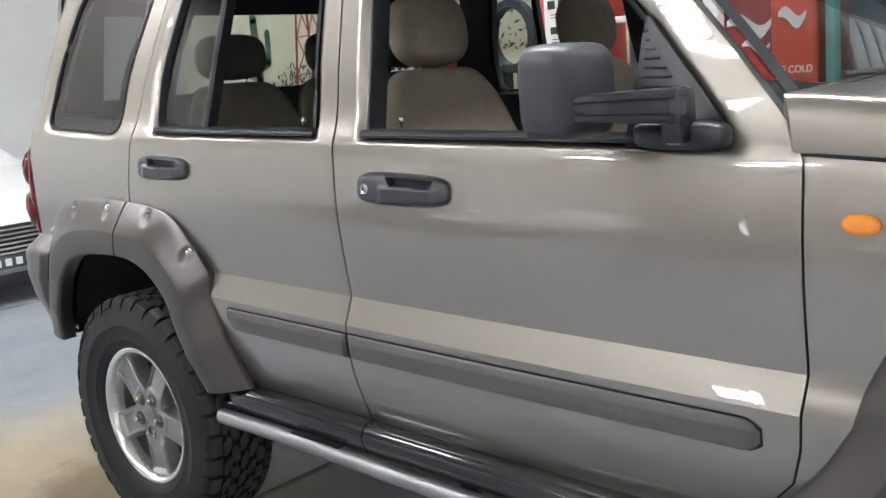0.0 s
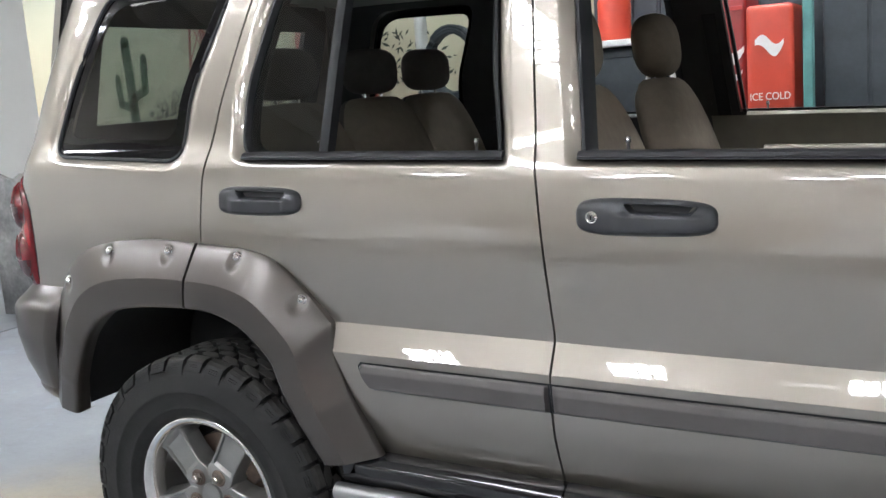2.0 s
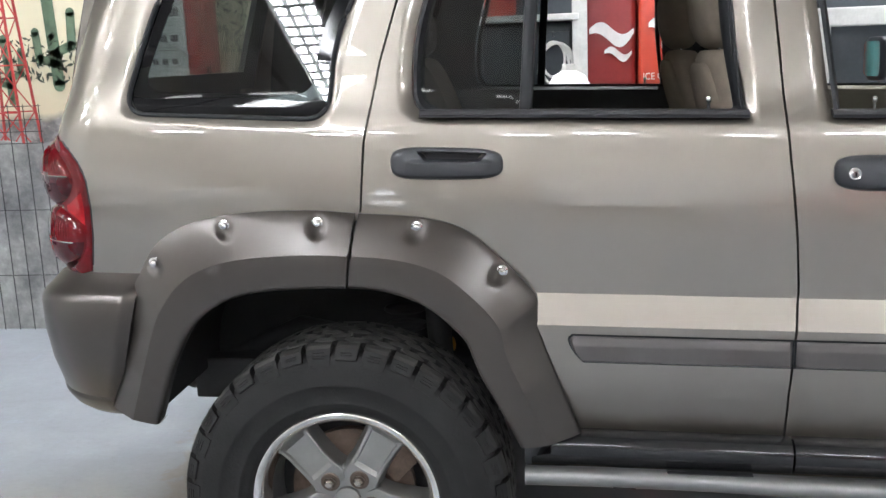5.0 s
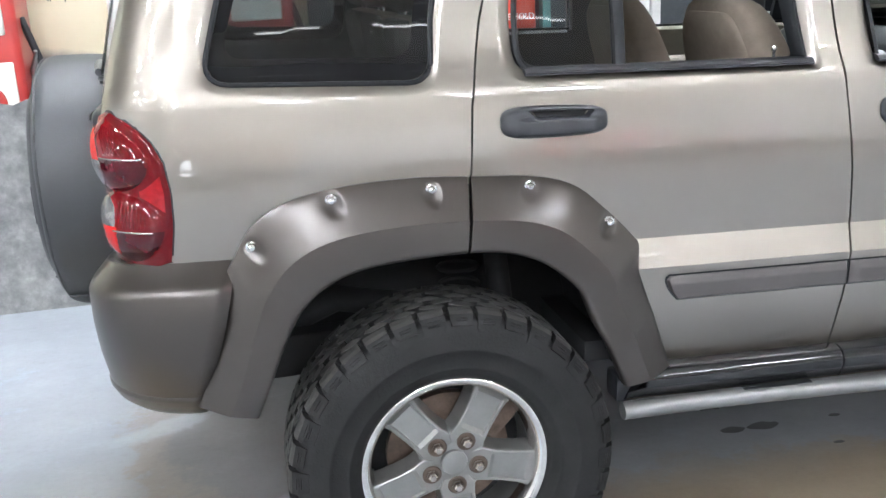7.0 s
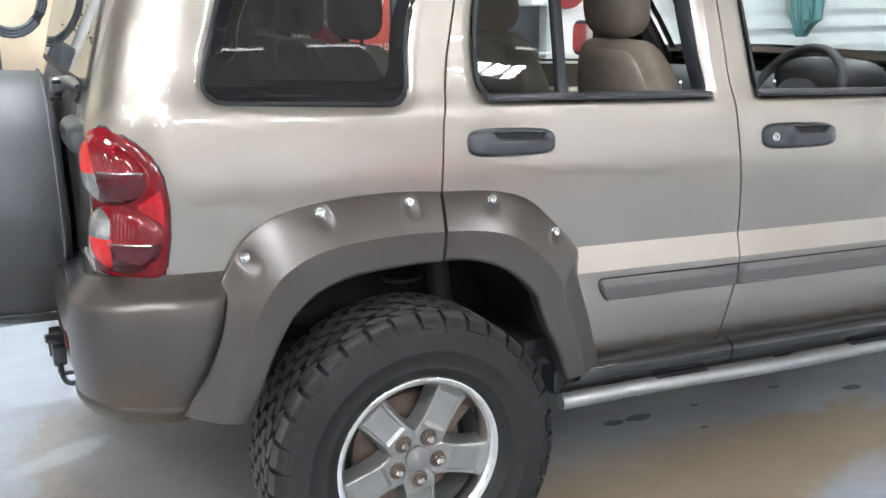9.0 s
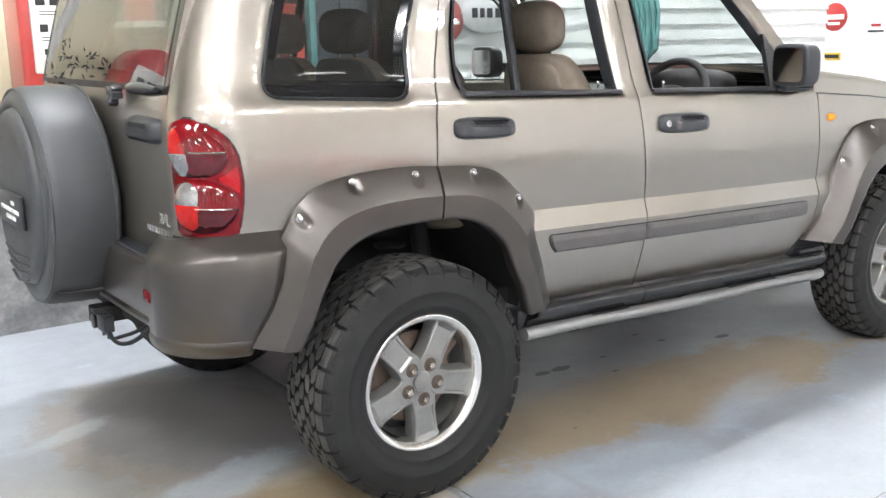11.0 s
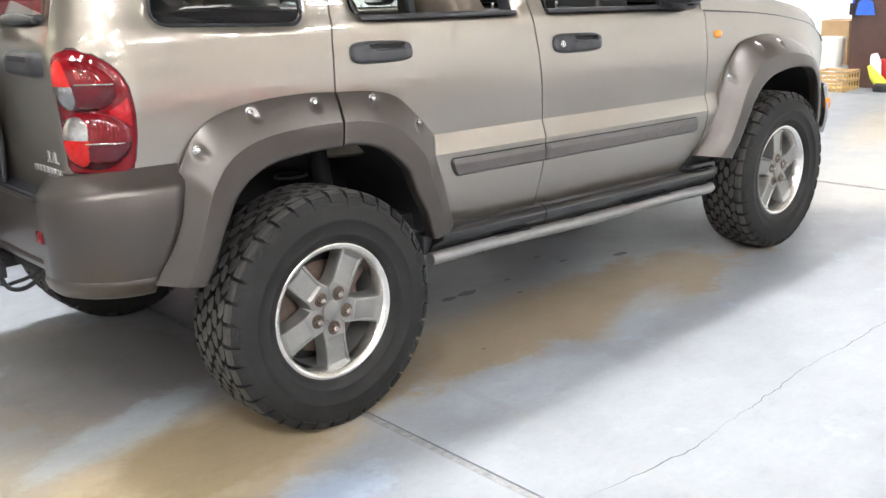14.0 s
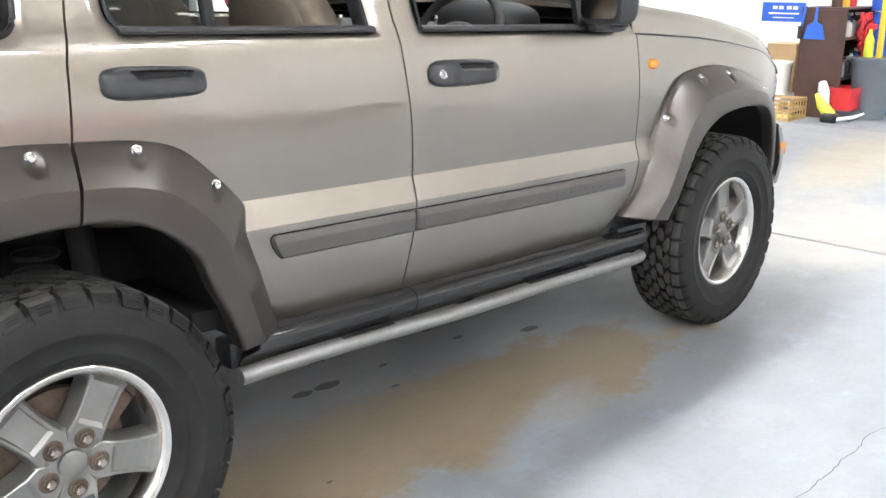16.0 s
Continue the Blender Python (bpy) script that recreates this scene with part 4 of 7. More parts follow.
for cx, side, turn in ((0.0, -1, 4.6), (2.649, -1, 38), (0.0, 1, 20), (2.649, 1, 11)):
    base = Matrix.Translation(Vector((cx, side * 0.7645, HUB_Z)) - car.location)
    if side > 0:
        base = base @ Matrix.Rotation(math.pi, 4, "Z")
    base = base @ Matrix.Rotation(math.radians(-turn), 4, "Y")
    wheel = child("wheel", RIM_ME["wheel"], car, base, "silver five-spoke alloy wheel")
    one = Matrix()
    child("tyre", TYRE_ME, wheel, one, "worn black all-terrain tyre")
    tagged(child("tread", TREAD_ME, wheel, one), "", "", "", "stuff")
    child("rim_lip", RIM_ME["rim_lip"], wheel, one, "bright machined rim lip")
    child("centre_cap", RIM_ME["centre_cap"], wheel, one)
    child("brake_disc", RIM_ME["brake_disc"], wheel, one)
    child("drum_shield", RIM_ME["drum_shield"], wheel, one)
    for k in range(5):
        a = math.radians(-90 + 72 * k)
        child("spoke", RIM_ME["spoke"], wheel, Matrix.Rotation(-a, 4, "Y"))
        m = Matrix.Translation((0.0575 * math.cos(a), 0, 0.0575 * math.sin(a)))
        child("lug_nut", RIM_ME["lug_nut"], wheel, m)
        child("nut_seat", RIM_ME["nut_seat"], wheel, m)


# ---- rear end --------------------------------------------------------------
def bumper_corner(side):
    bm = bmesh.new()
    prof = [(0.878, -0.034), (0.893, -0.022), (0.898, -0.012), (0.896, -0.004), (0.876, 0.015), (0.857, 0.0325), (0.850, 0.0378), (0.843, 0.0405), (0.833, 0.0415), (0.76, 0.043), (0.68, 0.040), (0.617, 0.034), (0.598, 0.032), (0.593, 0.0355), (0.584, 0.035), (0.558, 0.024), (0.541, 0.008), (0.533, -0.02)]
    n = len(prof) - 1

    def f(u, v):
        z, o = prof[round(v * n)]
        s0 = float(np.interp(z, [0.572, 0.72, 0.86, 0.895], [-0.545, -0.49, -0.455, -0.437])) + 0.014
        s = s0 + (-0.84 - s0) * u
        th = min(1.0, max(0.0, (CORNER - s) / 0.27))
        o2 = o * min(1.0, 0.62 + 6 * u) + 0.030 * th ** 1.5
        z2 = z - float(np.interp(z, [0.62, 0.82], [0.006 * th, 0.030 * th ** 1.3]))
        return skin(s, z2, side, o2)
    g = grid(bm, f, 44, n)
    for p, q in zip(g, g[1:]):
        for k in (3, 12):
            bm.edges.get((p[k], q[k])).smooth = False
    bm.faces.new([bm.verts.new(v.co) for v in g[-1]])
    # the end folds in behind the flare
    for a, b in zip(g[0], g[0][1:]):
        bm.faces.new([bm.verts.new(c) for c in (a.co, b.co, b.co - Vector((0, side * 0.03, 0)), a.co - Vector((0, side * 0.03, 0)))])
    return bm


for side in (-1, 1):
    bp = part("bumper_corner", bumper_corner(side), FLARE, car, "brown satin rear bumper corner", True, True)
bm = bmesh.new()
prof = [(0.790, -0.66), (0.798, -0.69), (0.798, -0.722), (0.790, -0.738), (0.74, -0.748), (0.66, -0.741), (0.632, -0.735), (0.624, -0.743), (0.606, -0.736), (0.585, -0.70), (0.58, -0.66)]
n = len(prof) - 1
grid(bm, lambda u, v: Vector((prof[round(v * n)][1] + 0.006 * (2 * u - 1) ** 4 - 0.006, -0.645 + 1.29 * u, prof[round(v * n)][0])), 24, n)
bc = part("rear_bumper", bm, FLARE, car, "brown satin rear bumper middle", True, True)
bm = bmesh.new()
grid(bm, lambda u, v: Vector((-0.640 - 0.088 * u, -0.655 + 1.31 * v, 0.803 + 0.005 * math.sin(math.pi * u))), 6, 20)
flange(bm, Vector((0, 0, -0.01)))
pad = part("step_pad", bm, GREY_PLASTIC, bc, "ribbed grey bumper step pad", False, True)
for i in range(9):
    bm = bmesh.new()
    box(bm, (-0.66 - 0.0075 * i, 0, 0.809), (0.003, 1.24, 0.003))
    part("pad_rib", bm, GREY_PLASTIC, pad, "", False, True)
for side in (-1, 1):
    bm = bmesh.new()
    box(bm, (-0.752, side * 0.615, 0.705), (0.008, 0.045, 0.032), 0.003)
    part("reflector", bm, RED_LENS, bc, "small red reflector", True, True)


def tail_light(side):
    left, right = -0.835, -0.532

    def edges(z):
        k = (z - 0.882) / (1.192 - 0.882)
        r = float(np.interp(k, [0, 0.04, 0.3, 0.5, 0.7, 0.82, 0.90, 0.96, 1.0], [-0.60, -0.562, -0.548, -0.545, -0.553, -0.572, -0.598, -0.632, -0.675]))
        l = float(np.interp(k, [0, 0.04, 0.5, 0.85, 0.93, 0.97, 1.0], [-0.735, -0.748, -0.757, -0.757, -0.75, -0.735, -0.70]))
        return l, r

    def f(u, v, lift=0.0):
        z = 0.882 + 0.310 * v
        l, r = edges(z)
        s = l + (r - l) * u
        e = min(1.0, 9 * min(u, 1 - u, v, 1 - v))
        # two bulging lamps, one over the other
        b = 0.0
        for uc, vc, ru, rv in ((0.40, 0.735, 0.46, 0.225), (0.44, 0.262, 0.50, 0.235)):
            d = ((u - uc) / ru) ** 2 + ((v - vc) / rv) ** 2
            b = max(b, 0.021 * max(0.0, 1 - d) ** 0.55)
        return skin(s, z, side, 0.002 + 0.007 * math.sqrt(e) + b * e + lift)
    bm = bmesh.new()
    grid(bm, f, 56, 96)
    flange(bm, Vector((0.0, -side * 0.02, 0)))
    tl = part("tail_light", bm, RED_LENS, car, "red and clear twin-lamp tail light", True, True)

    def patch(uc, vc, ru, rv, mat, name, label, lift, a0=0.0, a1=2 * math.pi):
        bm = bmesh.new()
        full = a1 - a0 > 6.2
        N = 32
        rings = []
        for k in (0.0, 0.2, 0.4, 0.6, 0.8, 0.92, 1.0):
            rings.append([bm.verts.new(f(min(0.995, max(0.005, uc + ru * k * math.cos(t))), vc + rv * k * math.sin(t), lift + 0.003 * (1 - k * k))) for t in (a0 + (a1 - a0) * i / N for i in range(N + 1))])
        for p, q in zip(rings, rings[1:]):
            for i in range(N):
                bm.faces.new((p[i], p[i + 1], q[i + 1], q[i]))
        bmesh.ops.remove_doubles(bm, verts=bm.verts, dist=1e-6)
        part(name, bm, mat, tl, label, True, True)
    PI = math.pi
    # two dark lamps, split level across; lower halves darkened for the reflected floor
    patch(0.46, 0.735, 0.40, 0.222, MID_LENS, "upper_bowl", "deep red lamp bowl", 0.0010, 0.0, PI)
    patch(0.46, 0.735, 0.40, 0.222, DARK_LENS, "lower_bowl", "lower half of the red lamp, darkened for the reflected floor", 0.0010, PI, 2 * PI)
    patch(0.50, 0.262, 0.43, 0.232, MID_LENS, "upper_bowl", "deep red lamp bowl", 0.0010, 0.0, PI)
    patch(0.50, 0.262, 0.43, 0.232, DARK_LENS, "lower_bowl", "lower half of the red lamp, darkened for the reflected floor", 0.0010, PI, 2 * PI)
    bm = bmesh.new()
    grid(bm, lambda a, b: f(0.70 + 0.245 * a, 0.50 + (0.02 + 0.10 * a ** 1.3) * (2 * b - 1), 0.0006), 12, 8)
    part("side_reflector", bm, SIDE_LENS, tl, "bright red reflector between the lamps", True, True)
    # fine upright flutes in the upper half of each lamp
    for vc, n_f in ((0.735, 9), (0.262, 9)):
        for k in range(n_f):
            bm = bmesh.new()
            u = 0.48 + 0.036 * k
            top = 0.205 * math.sqrt(max(0.05, 1 - ((u - 0.47) / 0.40) ** 2))
            tube(bm, [f(u, vc + 0.02 + (top - 0.03) * j / 5, 0.0042) for j in range(6)], 0.0009, 5)
            part("flute", bm, MID_LENS, tl, "", True, True)
    # pale bar at mid-lamp, drawn in for a streak of reflection
    for vc in (0.735, 0.262):
        bm = bmesh.new()
        tube(bm, [f(0.42 + 0.42 * j / 8, vc - 0.004, 0.0045) for j in range(9)], 0.0016, 6)
        part("reflected_streak", bm, CLEAR_LENS, tl, "", True, True)
    patch(0.22, 0.715, 0.20, 0.205, BRIGHT_LENS, "brake_lens", "bright red lens", 0.0024, 0.0, PI)
    patch(0.22, 0.715, 0.19, 0.195, CLEAR_LENS, "reversing_lens", "ribbed clear reversing lens", 0.0026, PI, 2 * PI)
    patch(0.30, 0.285, 0.195, 0.190, CLEAR_LENS, "indicator_lens", "ribbed clear indicator lens", 0.0026, 0.0, PI)
    patch(0.31, 0.285, 0.215, 0.225, BRIGHT_LENS, "brake_lens", "bright red lens", 0.0024, PI, 2 * PI)
    bm = bmesh.new()
    loop = [f(u, 0.0, -0.008) for u in np.linspace(0, 1, 14)] + [f(1.0, v, -0.008) for v in np.linspace(0, 1, 24)] + [f(u, 1.0, -0.008) for u in np.linspace(1, 0, 14)] + [f(0.0, v, -0.008) for v in np.linspace(1, 0, 24)]
    tube(bm, loop, 0.0075, 6, False)
    part("seal", bm, RUBBER, tl, "", True, True)


for side in (-1, 1):
    tail_light(side)


def back(y, z, off=0.0):
    """A point of the tailgate."""
    return Vector((CORNER - CA + lean(z) - off - 0.004 * (1 - (y / 0.66) ** 2), y, z))


bm = bmesh.new()
grid(bm, lambda u, v: back(-0.652 + 1.304 * u, 0.80 + 0.455 * v), 16, 10)
for y0, y1, z0, z1 in ((-0.652, -0.61, 1.255, 1.70), (0.61, 0.652, 1.255, 1.70)):
    grid(bm, lambda u, v: back(y0 + (y1 - y0) * u, z0 + (z1 - z0) * v), 3, 8)
grid(bm, lambda u, v: back(-0.61 + 1.22 * u, 1.665 + 0.035 * v), 8, 2)
flange(bm, Vector((0.025, 0, 0)))
gate = part("tailgate", bm, PAINT, car, "beige tailgate with emblem lettering", True, True)
bm = bmesh.new()
grid(bm, lambda u, v: back(-0.635 + 1.27 * u, 1.27 + 0.40 * v, 0.006), 12, 10)
bglass = part("rear_glass", bm, TINTED, gate, "tinted lift-up rear glass", True, True)
bm = bmesh.new()
for y0, y1, z0, z1 in ((-0.64, -0.625, 1.262, 1.67), (0.625, 0.64, 1.262, 1.67), (-0.625, 0.625, 1.262, 1.276), (-0.625, 0.625, 1.65, 1.67)):
    grid(bm, lambda u, v: back(y0 + (y1 - y0) * u, z0 + (z1 - z0) * v, 0.0075), 8, 6)
part("glass_surround", bm, RUBBER, bglass, "", True, True)
bm = bmesh.new()
def gh(u, v):
    a, b = 2 * u - 1, 2 * v - 1
    return back(-0.665 + 0.12 * a, 1.152 + 0.036 * b * (1 - 0.2 * abs(a) ** 6), 0.002 + 0.026 * (1 - min(1, abs(a) ** 8 + abs(b) ** 4)) ** 0.5)
grid(bm, lambda u, v: gh(u, v) + Vector((0.0, 0.16, 0)), 24, 12)
gh_ob = part("tailgate_handle", bm, GREY_PLASTIC, gate, "dark grey tailgate handle", True, True)
# dark patch standing in for the shade of the handle's recess
bm = bmesh.new()
grid(bm, lambda u, v: back(-0.59 + 0.14 * u, 1.158 + 0.014 * v, 0.0295), 4, 2)
part("hollow_shade", bm, RUBBER, gh_ob, "", True, True)
bm = bmesh.new()
for y0, y1, z0, z1 in ((-0.64, -0.50, 1.25, 1.69), (0.50, 0.64, 1.25, 1.69), (-0.50, 0.50, 0.90, 1.31), (-0.50, 0.50, 1.60, 1.69)):
    grid(bm, lambda u, v: back(y0 + (y1 - y0) * u, z0 + (z1 - z0) * v, -0.035), 6, 6)
flange(bm, Vector((-0.02, 0, 0)))
part("tailgate_trim", bm, PILLAR, gate, "dark inner tailgate trim", True, True)
# wiper cap and release bar below the glass
bm = bmesh.new()
tube(bm, [back(-0.40, 1.262, 0.02), back(-0.48, 1.265, 0.022), back(-0.60, 1.262, 0.016)], [0.014, 0.017, 0.008], 10)
part("glass_release", bm, GREY_PLASTIC, gate, "", True, True)
bm = bmesh.new()
for i in range(5):
    p = back(-0.33 + 0.015 * i, 1.24 + 0.02 * math.sin(2.2 * i), 0.03)
    box(bm, p, (0.03, 0.022, 0.02), 0.005, Matrix.Rotation(0.5 * i, 3, "X"))
tube(bm, [back(-0.31, 1.26, 0.03), back(-0.30, 1.22, 0.04)], 0.010, 8)
part("latch_mechanism", bm, GREY_PLASTIC, gate, "", True, True)
emb = Matrix(((0, 0, -1, 0), (-1, 0, 0, 0), (0, 1, 0, 0), (0, 0, 0, 1)))
p = back(-0.600, 0.908, 0.001)
text_mesh("displacement_badge", "3.7L", 0.045, BADGE, Matrix.Translation(p + Vector((0, 0, -RAKE * p.x))) @ emb, gate, "chrome 3.7L badge")
bm = bmesh.new()
for i, w in enumerate((0.016, 0.012, 0.016, 0.012, 0.014, 0.016, 0.014, 0.012)):
    box(bm, back(-0.475 - 0.024 * i, 0.872, 0.002), (0.004, w * 1.15, 0.018), 0.002)
part("model_badge", bm, BADGE, gate, "chrome badge that cannot be read", False, True)

# spare wheel in its cover
SY, SZ, SX = 0.045, 0.915, -0.705
bm = bmesh.new()
lathe(bm, [(0.20, 0.012), (0.318, 0.008), (0.335, 0.0), (0.344, -0.015), (0.347, -0.09), (0.345, -0.165), (0.339, -0.186), (0.322, -0.202), (0.292, -0.208), (0.281, -0.202), (0.276, -0.214), (0.265, -0.225), (0.23, -0.231), (0.0, -0.237)], (SX, SY, SZ), "x", 72)
for v in bm.verts:   # sagging vinyl
    v.co += Vector((0.004 * noise.noise(v.co * 7), 0.004 * noise.noise(v.co * 6 + Vector((9, 0, 0))), 0.005 * noise.noise(v.co * 6)))
spare = part("spare_wheel_cover", bm, VINYL, car, "scuffed grey vinyl spare wheel cover", True, True)
bm = bmesh.new()
tube(bm, [Vector((SX - 0.012, SY + 0.3455 * math.cos(t), SZ + 0.3455 * math.sin(t))) for t in np.linspace(0, 2 * math.pi, 61)], 0.004, 6, False)
tube(bm, [Vector((SX - 0.192, SY + 0.334 * math.cos(t), SZ + 0.334 * math.sin(t))) for t in np.linspace(0, 2 * math.pi, 61)], 0.004, 6, False)
part("piping", bm, VINYL, spare, "", True, True)
bm = bmesh.new()
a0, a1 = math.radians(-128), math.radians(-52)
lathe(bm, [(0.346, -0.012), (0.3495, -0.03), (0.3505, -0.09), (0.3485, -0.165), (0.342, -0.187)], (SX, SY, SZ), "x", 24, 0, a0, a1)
part("lower_panel", bm, VINYL_DARK, spare, "darker lower section of the cover", True, True)
for a in (a0, a1):
    bm = bmesh.new()
    tube(bm, [Vector((SX - 0.012 - 0.172 * k / 6, SY + 0.3500 * math.cos(a), SZ + 0.3500 * math.sin(a))) for k in range(7)], 0.0035, 6)
    part("seam", bm, VINYL, spare, "", True, True)
bm = bmesh.new()
for k in range(4):
    z = SZ - 0.17 - 0.027 * k
    w = 0.16 - 0.02 * k
    tube(bm, [Vector((SX - 0.231, SY - w, z)), Vector((SX - 0.237, SY, z - 0.012)), Vector((SX - 0.231, SY + w, z))], 0.005, 6)
part("pressed_rib", bm, VINYL, spare, "", True, True)
bm = bmesh.new()
box(bm, (SX - 0.241, SY - 0.03, SZ - 0.03), (0.012, 0.30, 0.105), 0.006)
plate = part("dealer_plate", bm, BLACK_PLASTIC, spare, "black plate with pale unreadable lines", True, True)
bm = bmesh.new()
for z, ws in ((0.022, (0.04,)), (-0.002, (0.05, 0.03, 0.07, 0.05)), (-0.026, (0.05, 0.06))):
    y = -0.13 if len(ws) > 2 else -0.08
    for w in ws:
        box(bm, (SX - 0.248, SY - 0.03 + y + w / 2 + 0.01, SZ - 0.03 + z), (0.002, w, 0.012))
        y += w + 0.012
WHITE_MARK = plain("white_lettering", (0.75, 0.75, 0.74), 0.5)
part("line", bm, WHITE_MARK, plate, "", False, True)
bm = bmesh.new()
lathe(bm, [(0.0, 0.04), (0.14, 0.04), (0.15, 0.0), (0.15, -0.05)], (SX, SY, SZ), "x", 24)
part("spare_carrier", bm, DARK, car, "", True, True)

# tow hitch with its plug
bm = bmesh.new()
box(bm, (-0.63, -0.05, 0.575), (0.10, 0.80, 0.05), 0.006)
box(bm, (-0.70, -0.10, 0.565), (0.14, 0.065, 0.055), 0.006)
part("tow_hitch", bm, DARK, car, "black tow bar under the bumper", True)
bm = bmesh.new()
box(bm, (-0.755, -0.20, 0.560), (0.034, 0.075, 0.052), 0.006)
box(bm, (-0.766, -0.18, 0.592), (0.040, 0.05, 0.010), 0.003, Matrix.Rotation(0.3, 3, "Y"))
lathe(bm, [(0.0, 0.05), (0.020, 0.05), (0.024, -0.01), (0.0, -0.012)], (-0.765, -0.13, 0.552), "x", 16)
for y in (-0.23, -0.18):
    tube(bm, [(-0.758, y, 0.54), (-0.760, y - 0.008, 0.515)], 0.005, 6)
hitch = bpy.data.objects["tow_hitch"]
part("trailer_socket", bm, BLACK_PLASTIC, hitch, "black trailer socket", True)
bm = bmesh.new()
tube(bm, smooth_line([(-0.755, -0.22, 0.545), (-0.755, -0.27, 0.520), (-0.745, -0.33, 0.520), (-0.72, -0.38, 0.54), (-0.67, -0.41, 0.585)], 16), 0.007, 8)
tube(bm, smooth_line([(-0.752, -0.18, 0.54), (-0.752, -0.23, 0.515), (-0.738, -0.29, 0.532), (-0.71, -0.36, 0.56), (-0.66, -0.38, 0.59)], 16), 0.006, 8)
part("cable", bm, RUBBER, hitch, "", True)

# ---- roof, windscreen, bonnet, front ---------------------------------------
bm = bmesh.new()
def roof(u, v):
    x = -0.585 + 2.14 * u
    t = 2 * v - 1
    w = half_width(max(x, CORNER), 1.715) * (1 if x > -0.3 else 1 - 0.35 * ((-0.3 - x) / 0.3) ** 3)
    z = 1.715 + (0.085 + 0.02 * math.sin(math.pi * u)) * (1 - abs(t) ** 2.6)
    return Vector((x, t * w, z))
grid(bm, roof, 28, 26)
part("roof", bm, PAINT, car, "", True, True)
bm = bmesh.new()
grid(bm, lambda u, v: roof(u, v) + Vector((0, 0, -0.035)), 20, 16)
part("headliner", bm, HEADLINER, car, "grey cloth headliner", True, True)


def screen(u, v, off=0.0):
    z = 1.235 + 0.485 * v
    x = float(np.interp(z, [1.235, 1.262, 1.395, 1.52, 1.71], [2.015, 1.998, 1.885, 1.765, 1.585]))
    w = half_width(min(x, 1.2), z) - 0.035
    t = 2 * u - 1
    return Vector((x + 0.10 * (1 - t * t) + off + 0.010, t * w, z + 0.01 + off * 0.8))


bm = bmesh.new()
grid(bm, screen, 24, 12)
part("windscreen", bm, SCREEN, car, "clear windscreen", True, True)
bm = bmesh.new()
for u0, u1, v0, v1 in ((0.0, 0.022, 0, 1), (0.978, 1.0, 0, 1), (0.0, 1.0, 0.0, 0.05), (0.0, 1.0, 0.93, 1.0)):
    grid(bm, lambda u, v: screen(u0 + (u1 - u0) * u, v0 + (v1 - v0) * v, 0.004), 10, 8)
part("screen_surround", bm, RUBBER, car, "", True, True)
bm = bmesh.new()
grid(bm, lambda u, v: Vector((1.995 + 0.06 * v + 0.10 * (1 - (2 * u - 1) ** 2), (2 * u - 1) * 0.74, 1.262 + 0.018 * v)), 20, 4)
part("cowl", bm, BLACK_PLASTIC, car, "black scuttle panel", True, True)
for y0 in (-0.05, 0.55):
    bm = bmesh.new()
    tube(bm, [(2.13, y0, 1.285), (2.08, y0 - 0.20, 1.315), (2.06, y0 - 0.34, 1.325)], 0.007, 8)
    tube(bm, [(2.09, y0 - 0.05, 1.33), (2.06, y0 - 0.34, 1.338), (2.02, y0 - 0.58, 1.34)], 0.006, 6)
    part("wiper", bm, RUBBER, car, "black windscreen wiper", True, True)

bm = bmesh.new()
def bonnet(u, v):
    x = 1.965 + 1.405 * u
    t = 2 * v - 1
    zt = fender_top(x) + 0.008
    w = abs(nose(x, half_width(min(x, 2.75), 1.22) - 0.004 - 0.030 * u, zt).y)
    wall_h = 0.088 - 0.034 * u
    k = abs(t)
    # an upright side wall, a rounded edge, then a gently crowned top
    if k > 0.90:
        e = (k - 0.90) / 0.10
        yy, z = w * (0.975 + 0.025 * math.sin(e * math.pi / 2)), zt + wall_h * (1 - e)
        z = zt + wall_h * math.cos(e * math.pi / 2) ** 0.8
    else:
        yy, z = w * 0.975 * k / 0.90, zt + wall_h + 0.022 * (1 - (k / 0.90) ** 2.2)
    xx = x + 0.09 * (1 - t * t) * (1 - u) ** 6 + 0.04 * max(0.0, (k - 0.9) / 0.1) * (1 - u) ** 3
    return Vector((xx, math.copysign(yy, t), z))
grid(bm, bonnet, 34, 60)
flange(bm, Vector((0, 0, -0.03)))
part("bonnet", bm, PAINT, car, "beige bonnet", True, True)
# front face: grille, lamps, bumper
bm = bmesh.new()
def face(u, v):
    t = 2 * u - 1
    return Vector((3.375 + 0.06 * (1 - t * t) - 0.03 * v, 0.64 * t, 0.74 + 0.32 * v))
grid(bm, face, 20, 8)
fr = part("front_panel", bm, PAINT, car, "", True, True)
for i in range(7):
    bm = bmesh.new()
    y = -0.24 + 0.08 * i
    box(bm, (3.43, y, 0.92), (0.03, 0.045, 0.20), 0.012)
    part("grille_slot", bm, DARK, fr, "", True, True)
for side in (-1, 1):
    bm = bmesh.new()
    lathe(bm, [(0.0, 0.05), (0.06, 0.045), (0.095, 0.02), (0.105, 0.0), (0.11, -0.03)], (3.385, side * 0.44, 0.93), "x", 32)
    part("headlight", bm, CLEAR_LENS, fr, "round clear headlight", True, True)
bm = bmesh.new()
def fb(u, v):
    t = 2 * u - 1
    z = 0.585 + 0.24 * v
    e = abs(t) ** 7
    x = 3.47 - 0.30 * e + 0.02 * math.sin(math.pi * v)
    y = t * (0.80 + 0.01 * math.sin(math.pi * v))
    return Vector((x, y, z + 0.0))
grid(bm, fb, 60, 10)
